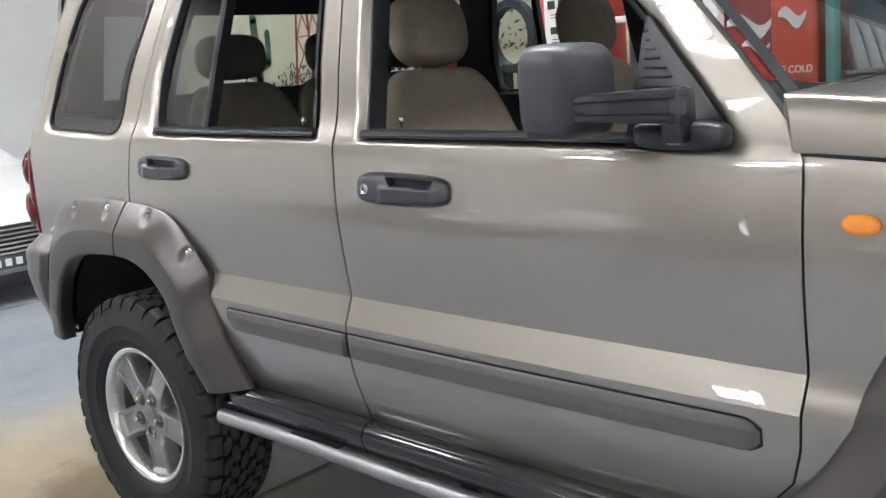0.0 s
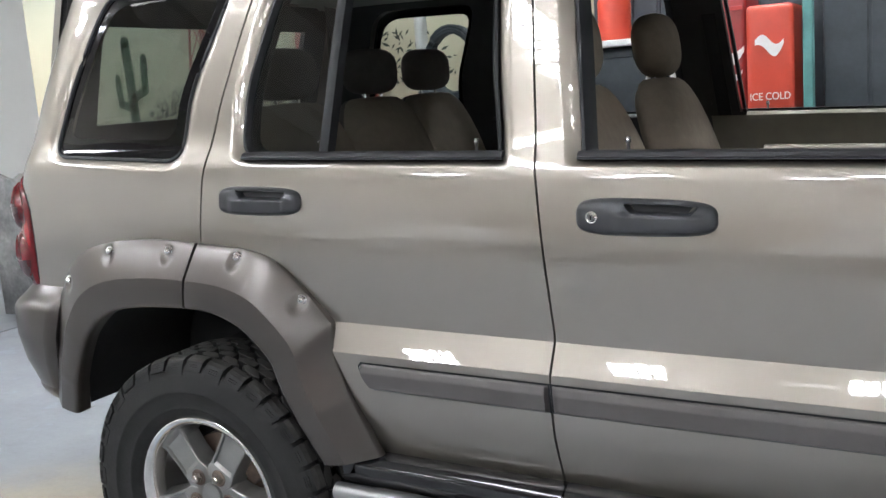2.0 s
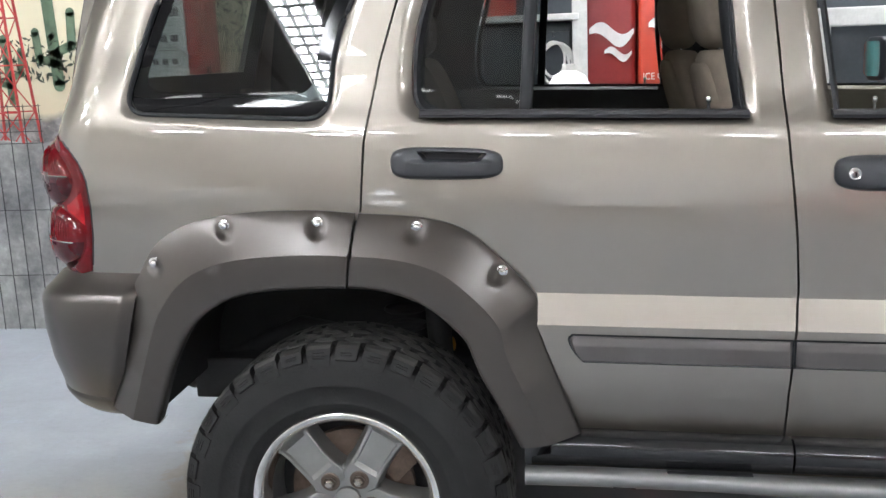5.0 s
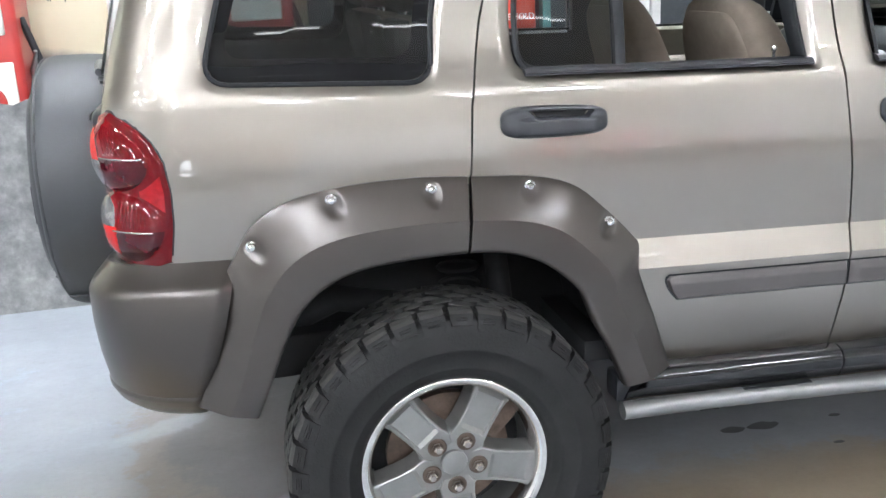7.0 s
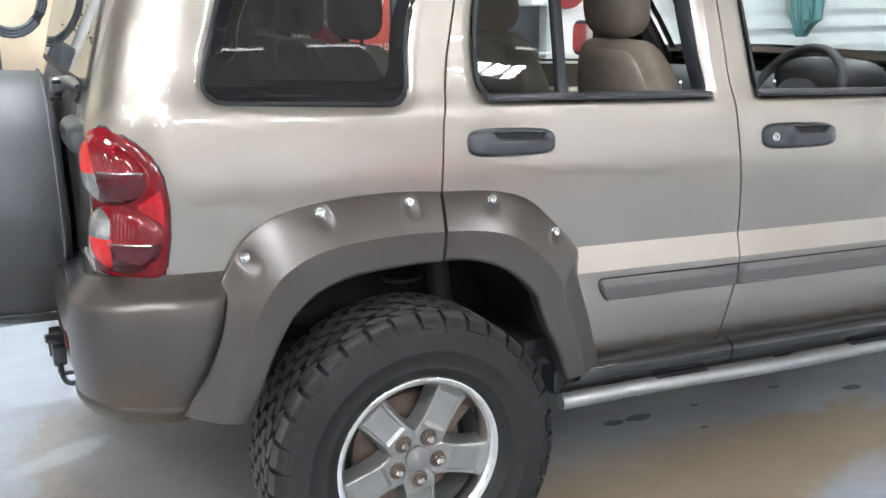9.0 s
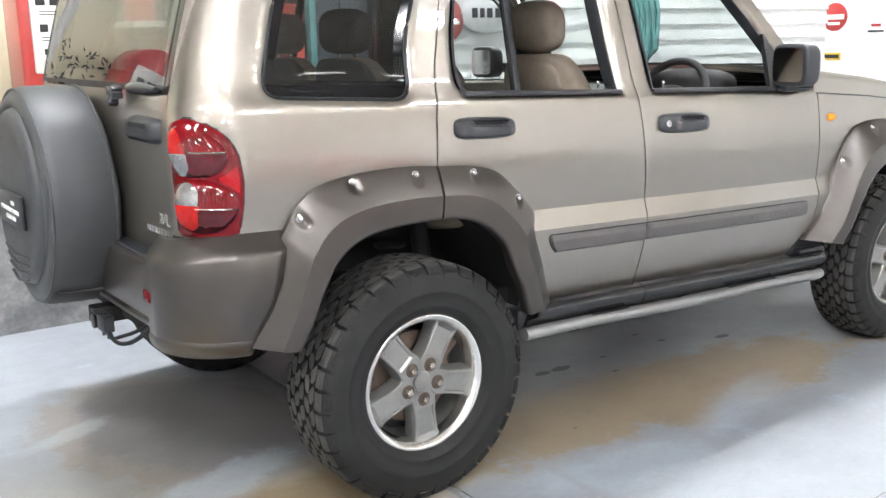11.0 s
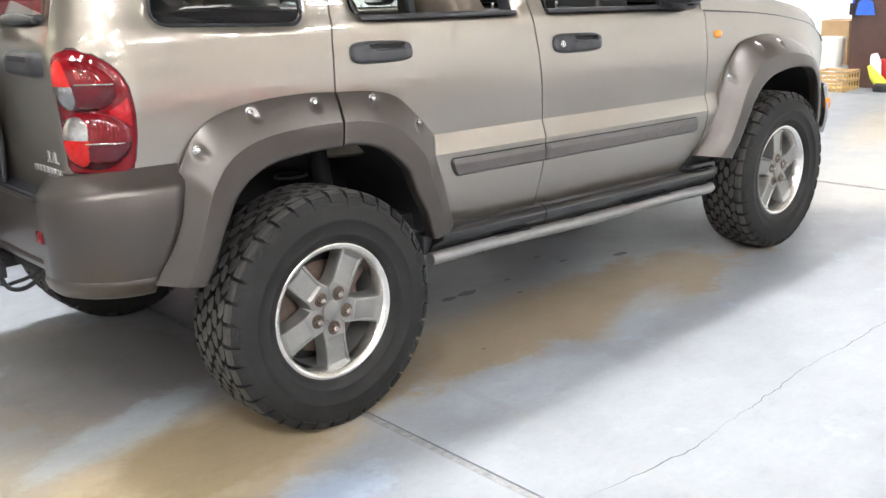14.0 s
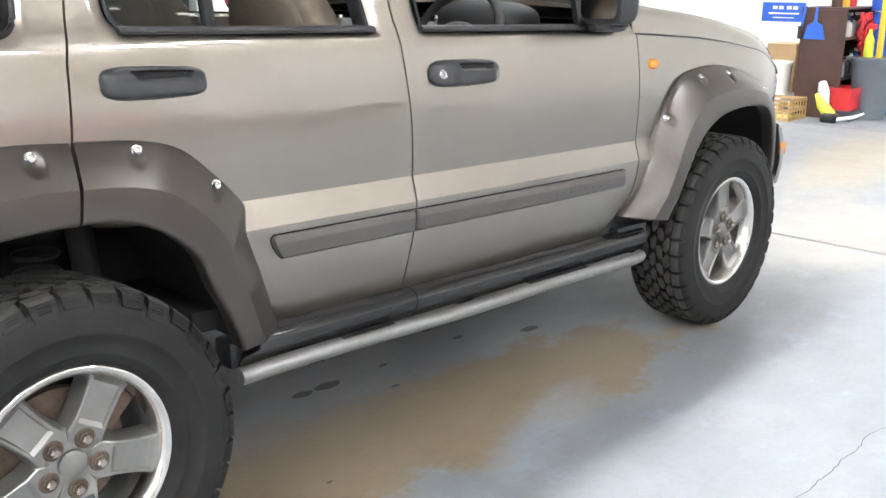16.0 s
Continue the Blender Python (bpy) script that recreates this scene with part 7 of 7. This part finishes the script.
# white water bottle on a stool, seen through the far door
bm = bmesh.new()
lathe(bm, [(0.0, 1.02), (0.09, 1.02), (0.10, 1.05), (0.10, 1.20), (0.07, 1.25), (0.03, 1.27), (0.03, 1.30), (0.0, 1.30)], (0.53, 1.62, 0), "z", 24)
tagged(part("canister", bm, WHITE_PLASTIC, None), "white plastic canister on a stool", "canister")
stl = thing("stool", (0.53, 1.62, 0), "dark grey round steel stool", "stool")
bm = bmesh.new()
lathe(bm, [(0.0, 0.985), (0.15, 0.985), (0.155, 1.0), (0.15, 1.018), (0.0, 1.018)], (0.53, 1.62, 0), "z", 24)
part("seat", bm, SLATE, stl)
for k in range(4):
    a = math.pi / 4 + k * math.pi / 2
    bm = bmesh.new()
    tube(bm, [(0.53 + 0.12 * math.cos(a), 1.62 + 0.12 * math.sin(a), 0.985), (0.53 + 0.17 * math.cos(a), 1.62 + 0.17 * math.sin(a), 0.0)], 0.012, 8)
    part("leg", bm, SLATE, stl)

# ---- weatherboard front with old signs, beyond the car's nose ---------------
BOARD = plain("white_weatherboard", (0.70, 0.71, 0.69), 0.55, 0, 0.08, 5, 0.1, 60)
bm = bmesh.new()
box(bm, (4.9, 2.72, 1.5), (5.0, 0.10, 3.0))
shed = structure(part("weatherboard_wall", bm, BOARD, None, "", False), "white weatherboard shed front hung with old signs", "wall")
for k in range(22):
    bm = bmesh.new()
    z = 0.02 + 0.135 * k
    a = [Vector((x, y, zz)) for x, y, zz in ((2.4, 2.640, z), (7.4, 2.640, z), (7.4, 2.664, z + 0.14), (2.4, 2.664, z + 0.14), (2.4, 2.668, z), (7.4, 2.668, z), (7.4, 2.669, z + 0.14), (2.4, 2.669, z + 0.14))]
    v = [bm.verts.new(p) for p in a]
    for q in ((0, 1, 2, 3), (5, 4, 7, 6), (0, 4, 5, 1), (2, 6, 7, 3), (0, 3, 7, 4), (1, 5, 6, 2)):
        bm.faces.new([v[i] for i in q])
    part("plank", bm, BOARD, shed, "", False)


def disc_sign(name, x, y, z, rx, rz, mat, label, marks, normal="y"):
    s = thing(name, (x, y, z), label, "sign", "old signs")
    bm = bmesh.new()
    lathe(bm, [(0.0, -0.012), (0.96, -0.012), (1.0, -0.006), (1.0, 0.0)], (0, 0, 0), normal, 36)
    for v in bm.verts:
        v.co = Vector((x + (v.co.x * rx if normal == "y" else v.co.x), y + (v.co.y if normal == "y" else v.co.y * rx), z + v.co.z * rz))
    part("plate", bm, mat, s, "", True)
    for (dx, dz, w, h, mm) in marks:
        bm = bmesh.new()
        if normal == "y":
            box(bm, (x + dx, y - 0.014, z + dz), (w, 0.004, h))
        else:
            box(bm, (x - 0.014, y - dx, z + dz), (0.004, w, h))
        part("mark", bm, mm, s, "", False)
    return s


disc_sign("round_sign", 2.62, 2.62, 1.55, 0.16, 0.16, RED, "round red sign with a white winged emblem", ((0, 0.05, 0.14, 0.03, WHITE_MARK), (-0.07, -0.02, 0.09, 0.025, WHITE_MARK), (0.07, -0.02, 0.09, 0.025, WHITE_MARK), (0, -0.02, 0.03, 0.09, WHITE_MARK)))
disc_sign("oval_sign", 3.0, 2.62, 1.60, 0.26, 0.15, WHITE_MARK, "white oval sign with dark bars", ((-0.12, 0, 0.05, 0.07, INK), (-0.05, 0, 0.04, 0.07, INK), (0.02, 0, 0.05, 0.07, INK), (0.10, 0, 0.05, 0.07, INK)))
disc_sign("round_sign", 3.62, 2.62, 1.52, 0.17, 0.17, RED, "round red and white sign", ((0, 0, 0.2, 0.05, WHITE_MARK),))
# row of white pickets
pk = thing("picket_fence", (3.1, 2.45, 0), "low white picket fence", "fence")
for k in range(14):
    bm = bmesh.new()
    x = 2.65 + 0.07 * k
    v = [bm.verts.new(p) for p in ((x - 0.022, 2.45, 0), (x + 0.022, 2.45, 0), (x + 0.022, 2.45, 1.10), (x, 2.45, 1.16), (x - 0.022, 2.45, 1.10))]
    f = bm.faces.new(v)
    r = bmesh.ops.extrude_face_region(bm, geom=[f])
    for q in r["geom"]:
        if isinstance(q, bmesh.types.BMVert):
            q.co.y += 0.018
    part("picket", bm, WORN_WHITE, pk, "", False)
for z in (0.3, 0.85):
    bm = bmesh.new()
    box(bm, (3.1, 2.478, z), (1.02, 0.02, 0.06))
    part("rail", bm, WORN_WHITE, pk, "", False)
# teal hose bundle
hb = thing("hose_bundle", (4.62, 2.55, 1.45), "bundle of faded teal hoses hung on the boards", "hose")
bm = bmesh.new()
for k in range(14):
    dx = -0.16 + 0.025 * k
    tube(bm, [(4.62 + dx, 2.60, 1.95), (4.62 + dx * 0.9, 2.55 - 0.03 * (k % 3), 1.6), (4.62 + dx * 0.7 + 0.02 * math.sin(k), 2.54 - 0.03 * (k % 3), 1.30), (4.62 + dx * 0.25, 2.56, 1.18)], 0.016, 6)
part("strand", bm, TEAL, hb, "", True)
bm = bmesh.new()
tube(bm, [(4.62, 2.645, 1.93), (4.62, 2.50, 1.93), (4.62, 2.49, 1.97)], 0.01, 6)
part("hook", bm, SLATE, hb, "", True)

# ---- signs on the front wall -----------------------------------------------
FX = 9.446


def flat_sign(name, y0, y1, z0, z1, mat, label, marks=()):
    s = thing(name, (FX, (y0 + y1) / 2, z0), label, "sign")
    bm = bmesh.new()
    box(bm, (FX, (y0 + y1) / 2, (z0 + z1) / 2), (0.012, y1 - y0, z1 - z0), 0.003)
    part("plate", bm, mat, s, "", False)
    for y, z, w, h, mm in marks:
        bm = bmesh.new()
        box(bm, (FX - 0.008, y, z), (0.004, w, h))
        part("mark", bm, mm, s, "", False)
    return s


flat_sign("poster", 4.18, 4.55, 1.48, 1.82, RED, "square red poster with white bars", [(4.365, 1.74, 0.30, 0.05, WHITE_MARK), (4.365, 1.64, 0.30, 0.06, WHITE_MARK), (4.365, 1.55, 0.30, 0.04, WHITE_MARK)])
disc_sign("round_sign", FX, 3.87, 1.60, 0.17, 0.17, RED, "round red sign with a white band", ((0, 0.0, 0.26, 0.06, WHITE_MARK), (0, -0.08, 0.16, 0.03, WHITE_MARK)), "x")
flat_sign("poster", 3.20, 3.45, 1.38, 1.56, WHITE_MARK, "small white sign with a red peak", [(3.32, 1.49, 0.12, 0.03, RED), (3.32, 1.42, 0.20, 0.02, INK)])
flat_sign("poster", 3.76, 4.05, 1.08, 1.17, YELLOW, "narrow yellow and black strip sign", [(3.90, 1.125, 0.24, 0.045, INK)])
flat_sign("poster", 2.02, 2.51, 0.865, 1.065, BLUE, "blue notice with white unreadable lines", [(2.26 + d, 1.01, 0.05, 0.035, WHITE_MARK) for d in (-0.13, -0.06, 0.03, 0.10)] + [(2.26, 0.95, 0.34, 0.016, WHITE_MARK), (2.26, 0.905, 0.24, 0.010, WHITE_MARK)])

# ---- cleaning corner -------------------------------------------------------
bk = thing("bookcase", (8.85, 1.48, 0), "dark brown open bookcase full of bottles", "bookcase")
BX0, BX1, BY0, BY1, BH = 8.55, 9.20, 1.20, 1.64, 1.03
for nm, c, s in (("side_panel", (BX0 + 0.01, (BY0 + BY1) / 2, BH / 2), (0.02, BY1 - BY0, BH)), ("side_panel", (BX1 - 0.01, (BY0 + BY1) / 2, BH / 2), (0.02, BY1 - BY0, BH)), ("back_panel", ((BX0 + BX1) / 2, BY1 - 0.005, BH / 2), (BX1 - BX0 - 0.04, 0.01, BH)),
                 ("shelf", ((BX0 + BX1) / 2, (BY0 + BY1) / 2 - 0.006, 0.03), (BX1 - BX0 - 0.042, BY1 - BY0 - 0.014, 0.02)), ("shelf", ((BX0 + BX1) / 2, (BY0 + BY1) / 2 - 0.006, 0.38), (BX1 - BX0 - 0.042, BY1 - BY0 - 0.014, 0.02)), ("shelf", ((BX0 + BX1) / 2, (BY0 + BY1) / 2 - 0.006, 0.76), (BX1 - BX0 - 0.042, BY1 - BY0 - 0.014, 0.02)), ("top", ((BX0 + BX1) / 2, (BY0 + BY1) / 2, BH + 0.0105), (BX1 - BX0, BY1 - BY0, 0.02))):
    bm = bmesh.new()
    box(bm, c, s, 0.002)
    part(nm, bm, WOOD, bk, "", False)


def bottle(x, y, z, h, r, mat, cap_mat, label):
    b = thing("bottle", (x, y, z), label, "bottle", "bottles on the bookcase")
    bm = bmesh.new()
    lathe(bm, [(0.0, 0.0), (r, 0.0), (r, h * 0.62), (r * 0.8, h * 0.72), (r * 0.35, h * 0.8), (r * 0.35, h * 0.86), (0, h * 0.86)], (x, y, z), "z", 16)
    part("body", bm, mat, b)
    bm = bmesh.new()
    box(bm, (x, y - r * 0.3, z + h * 0.93), (r * 0.8, r * 1.5, h * 0.12), 0.004)
    part("spray_head", bm, cap_mat, b)


rnd = random.Random(8)
mats = (WHITE_PLASTIC, SLATE, WHITE_PLASTIC, GREY_BIN, BLUE, WHITE_PLASTIC)
for lev in (0.39, 0.77):
    for k in range(6):
        mm = mats[rnd.randrange(6)]
        bottle(BX0 + 0.07 + 0.095 * k, BY0 + 0.08 + rnd.uniform(0, 0.05), lev, rnd.uniform(0.17, 0.27), rnd.uniform(0.028, 0.042), mm, WHITE_PLASTIC if mm is not WHITE_PLASTIC else SLATE, "plastic spray bottle on the bookcase shelf")
for k, mm in enumerate((WOOD, YELLOW, RED_PLASTIC)):
    bottle(BX0 + 0.12 + 0.17 * k, 1.36, BH + 0.0205, 0.16, 0.05, mm, WHITE_PLASTIC, "plastic bottle on top of the bookcase")

dp = thing("dustpan", (8.53, 1.50, 0.74), "blue plastic dustpan hung on the bookcase side", "dustpan")
bm = bmesh.new()
v = [bm.verts.new(p) for p in ((8.535, 1.60, 0.75), (8.535, 1.39, 0.75), (8.53, 1.42, 0.88), (8.53, 1.47, 0.91), (8.53, 1.52, 0.91), (8.53, 1.57, 0.88))]
f = bm.faces.new(v)
r = bmesh.ops.extrude_face_region(bm, geom=[f])
for q in r["geom"]:
    if isinstance(q, bmesh.types.BMVert):
        q.co.x += 0.012
part("pan", bm, BLUE, dp, "", False)
bm = bmesh.new()
tube(bm, [(8.535, 1.495, 0.90), (8.535, 1.485, 1.05)], [0.018, 0.013], 8)
part("handle", bm, BLUE, dp, "", True)
br = thing("hand_brush", (8.53, 1.62, 0.80), "blue hand brush with black bristles", "brush")
bm = bmesh.new()
tube(bm, [(8.535, 1.63, 0.84), (8.535, 1.60, 1.06)], 0.013, 8)
part("handle", bm, BLUE, br)
bm = bmesh.new()
box(bm, (8.53, 1.635, 0.81), (0.03, 0.04, 0.12), 0.006)
part("bristles", bm, INK, br)

cr = thing("crate", (8.25, 1.62, 0), "yellow slatted plastic crate", "crate")
for k in range(3):
    bm = bmesh.new()
    z = 0.02 + 0.085 * k
    for c, s in (((8.25, 1.46, z), (0.36, 0.012, 0.028)), ((8.25, 1.80, z), (0.36, 0.012, 0.028)), ((8.07, 1.63, z), (0.012, 0.34, 0.028)), ((8.43, 1.63, z), (0.012, 0.34, 0.028))):
        box(bm, c, s)
    part("rail", bm, CARD, cr, "", False)
TAN = plain("tan_yellow_plastic", (0.52, 0.36, 0.12), 0.5, 0, 0.1, 10)
for k in range(7):
    for c, s in (((8.07 + 0.06 * k, 1.458, 0.10), (0.012, 0.010, 0.20)), ((8.068, 1.46 + 0.057 * k, 0.10), (0.010, 0.012, 0.20))):
        bm = bmesh.new()
        box(bm, c, s)
        part("upright", bm, TAN, cr, "", False)
bm = bmesh.new()
box(bm, (8.25, 1.63, 0.008), (0.36, 0.34, 0.012))
part("crate_bottom", bm, TAN, cr, "", False)

bk2 = thing("bucket", (8.66, 1.90, 0.2), "white plastic bucket with a lid on a box", "bucket")
bm = bmesh.new()
lathe(bm, [(0.0, 0.20), (0.13, 0.20), (0.15, 0.48), (0.157, 0.48), (0.157, 0.51), (0.0, 0.515)], (8.66, 1.90, 0), "z", 28)
part("pail", bm, WHITE_PLASTIC, bk2)
bm = bmesh.new()
box(bm, (8.66, 1.90, 0.10), (0.30, 0.28, 0.199), 0.01)
tagged(part("storage_box", bm, WHITE_PLASTIC, None), "white plastic storage box", "box")
bm = bmesh.new()
box(bm, (9.15, 2.03, 0.33), (0.32, 0.32, 0.66), 0.004)
tagged(part("cardboard_box", bm, CARD, None, "", False), "plain brown cardboard box", "box")
rb = thing("basket", (8.62, 1.15, 0.05), "red plastic open basket beside the bookcase", "basket")
bm = bmesh.new()
lo, hi = [], []
for p in rounded_polygon([(-0.16, -0.11), (0.16, -0.11), (0.16, 0.11), (-0.16, 0.11)], 0.03, 4):
    lo.append(Vector((8.62 + 0.86 * p.x, 1.15 + 0.86 * p.y, 0.10)))
    hi.append(Vector((8.62 + p.x, 1.15 + p.y, 0.30)))
rim = [Vector((8.62 + 1.07 * (p.x - 8.62), 1.15 + 1.07 * (p.y - 1.15), 0.30)) for p in hi]
inner = [Vector((8.62 + 0.94 * (p.x - 8.62), 1.15 + 0.94 * (p.y - 1.15), 0.108)) for p in lo]
rings = [[bm.verts.new(p) for p in r] for r in (lo, hi, rim, [p + Vector((0, 0, 0.012)) for p in rim], [p + Vector((0, 0, 0.012)) for p in [Vector((8.62 + 0.97 * (q.x - 8.62), 1.15 + 0.97 * (q.y - 1.15), 0.30)) for q in hi]], inner)]
for p, q in zip(rings, rings[1:]):
    for k in range(len(p)):
        bm.faces.new((p[k - 1], p[k], q[k], q[k - 1]))
bm.faces.new(rings[0])
bm.faces.new(rings[-1])
part("tub", bm, RED_PLASTIC, rb)
bm = bmesh.new()
box(bm, (8.62, 1.15, 0.05), (0.30, 0.22, 0.098), 0.012)
tagged(part("step_block", bm, SLATE, None), "dark plastic block on the floor under a basket", "block")
vc = thing("floor_sweeper", (8.35, 1.25, 0), "lime and black floor sweeper with a white handle", "sweeper")
bm = bmesh.new()
tube(bm, [(8.34, 1.13, 0.045), (8.36, 1.19, 0.07), (8.37, 1.27, 0.15), (8.38, 1.34, 0.25)], [0.030, 0.060, 0.052, 0.020], 14)
part("body", bm, LIME, vc, "lime plastic body")
bm = bmesh.new()
blob(bm, (8.33, 1.17, 0.045), (0.085, 0.075, 0.045), 20, 10, 0.6)
part("brush_head", bm, INK, vc)
bm = bmesh.new()
tube(bm, [(8.33, 1.10, 0.03), (8.33, 0.94, 0.07), (8.35, 0.86, 0.11)], [0.020, 0.016, 0.012], 10)
part("blade", bm, WHITE_PLASTIC, vc)
bm = bmesh.new()
tube(bm, [(8.42, 1.26, 0.14), (8.44, 1.30, 0.28), (8.46, 1.33, 0.36)], [0.035, 0.055, 0.035], 12)
part("handle", bm, WHITE_PLASTIC, vc)
for dy in (-0.05, 0.05):
    bm = bmesh.new()
    lathe(bm, [(0.0, -0.015), (0.035, -0.015), (0.035, 0.015), (0, 0.015)], (8.30, 1.17 + dy, 0.035), "y", 16)
    part("roller", bm, INK, vc)
sb = thing("spray_bottle", (8.80, 1.09, 0.575), "clear spray bottle with lime liquid and a red trigger", "bottle")
bm = bmesh.new()
lathe(bm, [(0.0, 0.0), (0.045, 0.0), (0.045, 0.16), (0.016, 0.23), (0.016, 0.26), (0.0, 0.26)], (8.82, 1.07, 0.588), "z", 18)
part("body", bm, LIME, sb)
bm = bmesh.new()
box(bm, (8.82, 1.06, 0.875), (0.035, 0.09, 0.05), 0.01)
part("trigger_head", bm, RED_PLASTIC, sb)
bm = bmesh.new()
box(bm, (8.85, 1.04, 0.581), (0.30, 0.20, 0.008), 0.002)
tagged(part("tray", bm, GREY_BIN, None), "flat grey tray lying across the bin", "tray")
bn = thing("waste_bin", (8.95, 1.0, 0), "grey tapered plastic waste bin", "bin")
bm = bmesh.new()
lathe(bm, [(0.0, 0.0), (0.15, 0.0), (0.20, 0.56), (0.215, 0.56), (0.215, 0.585), (0.19, 0.585), (0.14, 0.02), (0, 0.02)], (8.85, 1.02, 0), "z", 28)
part("tub", bm, GREY_BIN, bn)
bm = bmesh.new()
rnd = random.Random(21)
tube(bm, [(8.90, 1.16, 0.30), (8.93, 1.17, 0.98)], 0.012, 8)
for k in range(60):   # loose tufts about the stick
    z = rnd.uniform(0.66, 0.98)
    a = rnd.uniform(0, 2 * math.pi)
    r = 0.055 * math.sin(math.pi * (z - 0.62) / 0.42) + 0.012
    blob(bm, (8.92 + r * math.cos(a), 1.165 + r * math.sin(a), z), (0.022, 0.022, 0.030), 6, 5, 0.9)
tagged(part("feather_duster", bm, RED_PLASTIC, None), "red fluffy duster standing in the bin", "duster")
bm = bmesh.new()
tube(bm, [(8.84, 0.98, 0.05), (8.90, 0.99, 1.20)], 0.03, 10)
tagged(part("pole", bm, YELLOW, None), "yellow pole standing in the bin", "pole")
bm = bmesh.new()
box(bm, (9.2, 1.06, 1.12), (0.3, 0.24, 0.22), 0.01)
box(bm, (9.2, 1.06, 0.5), (0.24, 0.2, 1.0), 0.01)
tagged(part("tool_case", bm, BLUE, None), "blue plastic case on a stand", "case")
bm = bmesh.new()
tube(bm, [(9.18, 0.80, 0.0), (9.25, 0.74, 1.35)], 0.012, 8)
box(bm, (9.18, 0.80, 0.04), (0.06, 0.30, 0.07), 0.01)
tagged(part("broom", bm, SLATE, None), "dark broom leaning near the wall", "broom")

# ---- white car parked behind -----------------------------------------------
def parked_car(paint, label):
    wc = thing("parked_car", (-5.6, 0.55, 0), label, "car", "parked cars")
    bm = bmesh.new()
    def wbody(u, v):
        # u along the car, v round the section
        x = -4.0 - 4.1 * u
        top = float(np.interp(u, [0, 0.02, 0.06, 0.25, 0.38, 0.55, 0.80, 0.95, 1.0], [0.55, 0.66, 0.74, 0.92, 1.42, 1.48, 1.40, 0.98, 0.60]))
        w = float(np.interp(u, [0, 0.03, 0.1, 0.9, 1.0], [0.68, 0.80, 0.88, 0.88, 0.70]))
        t = math.pi * v
        yy = math.copysign(abs(math.cos(t)) ** 0.5, math.cos(t))
        k = abs(math.sin(t)) ** 0.55
        shoulder = min(top, 0.85)
        z = 0.22 + (shoulder - 0.22) * min(1, k * 1.3) if k < 0.77 else shoulder + (top - shoulder) * (k - 0.77) / 0.23
        ww = w * (1 - 0.22 * max(0, (z - 0.85) / 0.6))
        return Vector((x, 0.55 + ww * yy, z))
    grid(bm, wbody, 60, 40)
    wb = part("body", bm, paint, wc, "painted car body")
    bm = bmesh.new()
    for k in range(6):
        tube(bm, [(-3.985, 0.55 - 0.42, 0.36 + 0.032 * k), (-3.965, 0.55, 0.36 + 0.032 * k), (-3.985, 0.55 + 0.42, 0.36 + 0.032 * k)], 0.008, 6)
    part("grille_bar", bm, BAR, wc)
    bm = bmesh.new()
    box(bm, (-3.992, 0.55, 0.44), (0.02, 0.86, 0.22), 0.008)
    box(bm, (-3.985, 0.55, 0.17), (0.04, 1.3, 0.10), 0.01)
    part("grille", bm, INK, wc, "dark slatted grille")
    bm = bmesh.new()
    box(bm, (-3.972, 0.55, 0.30), (0.012, 0.50, 0.09), 0.004)
    pt = part("plate", bm, SLATE, wc, "dark plate with pale bars")
    for k in range(6):
        bm = bmesh.new()
        box(bm, (-3.964, 0.36 + 0.075 * k, 0.30), (0.004, 0.045, 0.05))
        part("bar", bm, WHITE_MARK, pt, "", False)
    bm = bmesh.new()
    box(bm, (-3.975, 0.55, 0.235), (0.03, 1.35, 0.03), 0.008)
    part("lip", bm, BAR, wc)
    for s in (-1, 1):
        bm = bmesh.new()
        blob(bm, (-4.06, 0.55 + s * 0.66, 0.60), (0.09, 0.13, 0.07), 18, 10, 0.7)
        part("headlight", bm, CLEAR_LENS, wc, "clear headlight")
        for x in (-4.75, -7.25):
            bm = bmesh.new()
            lathe(bm, [(0.0, -0.1), (0.2, -0.1), (0.30, -0.09), (0.32, -0.05), (0.32, 0.05), (0.30, 0.09), (0.0, 0.1)], (x, 0.55 + s * 0.80, 0.32), "y", 28)
            part("wheel", bm, TYRE, wc, "black tyre")
    return wc


WHITE_PAINT = paint_material("white_car_paint", (0.78, 0.78, 0.78), 0.0, 0.3)
white_car = parked_car(WHITE_PAINT, "white car with a dark slatted grille")
dark_car = parked_car(paint_material("charcoal_car_paint", (0.03, 0.032, 0.036), 0.3, 0.3), "charcoal car with a slatted grille")
red_car = parked_car(paint_material("red_car_paint", (0.33, 0.02, 0.018), 0.2, 0.3), "red car with a dark slatted grille")


def bay(x, turn):
    return Matrix.Translation((x, -9.3, 0)) @ Matrix.Rotation(math.radians(turn), 4, "Z")


# a row of cars parked across the workshop, noses towards it
dark_car.matrix_basis, red_car.matrix_basis = bay(-1.5, 92), bay(3.9, 88)
for x, turn in ((1.2, 95), (6.6, 86), (-4.2, 97)):
    copy_thing(white_car, bay(x, turn))
copy_thing(dark_car, bay(-6.9, 90))
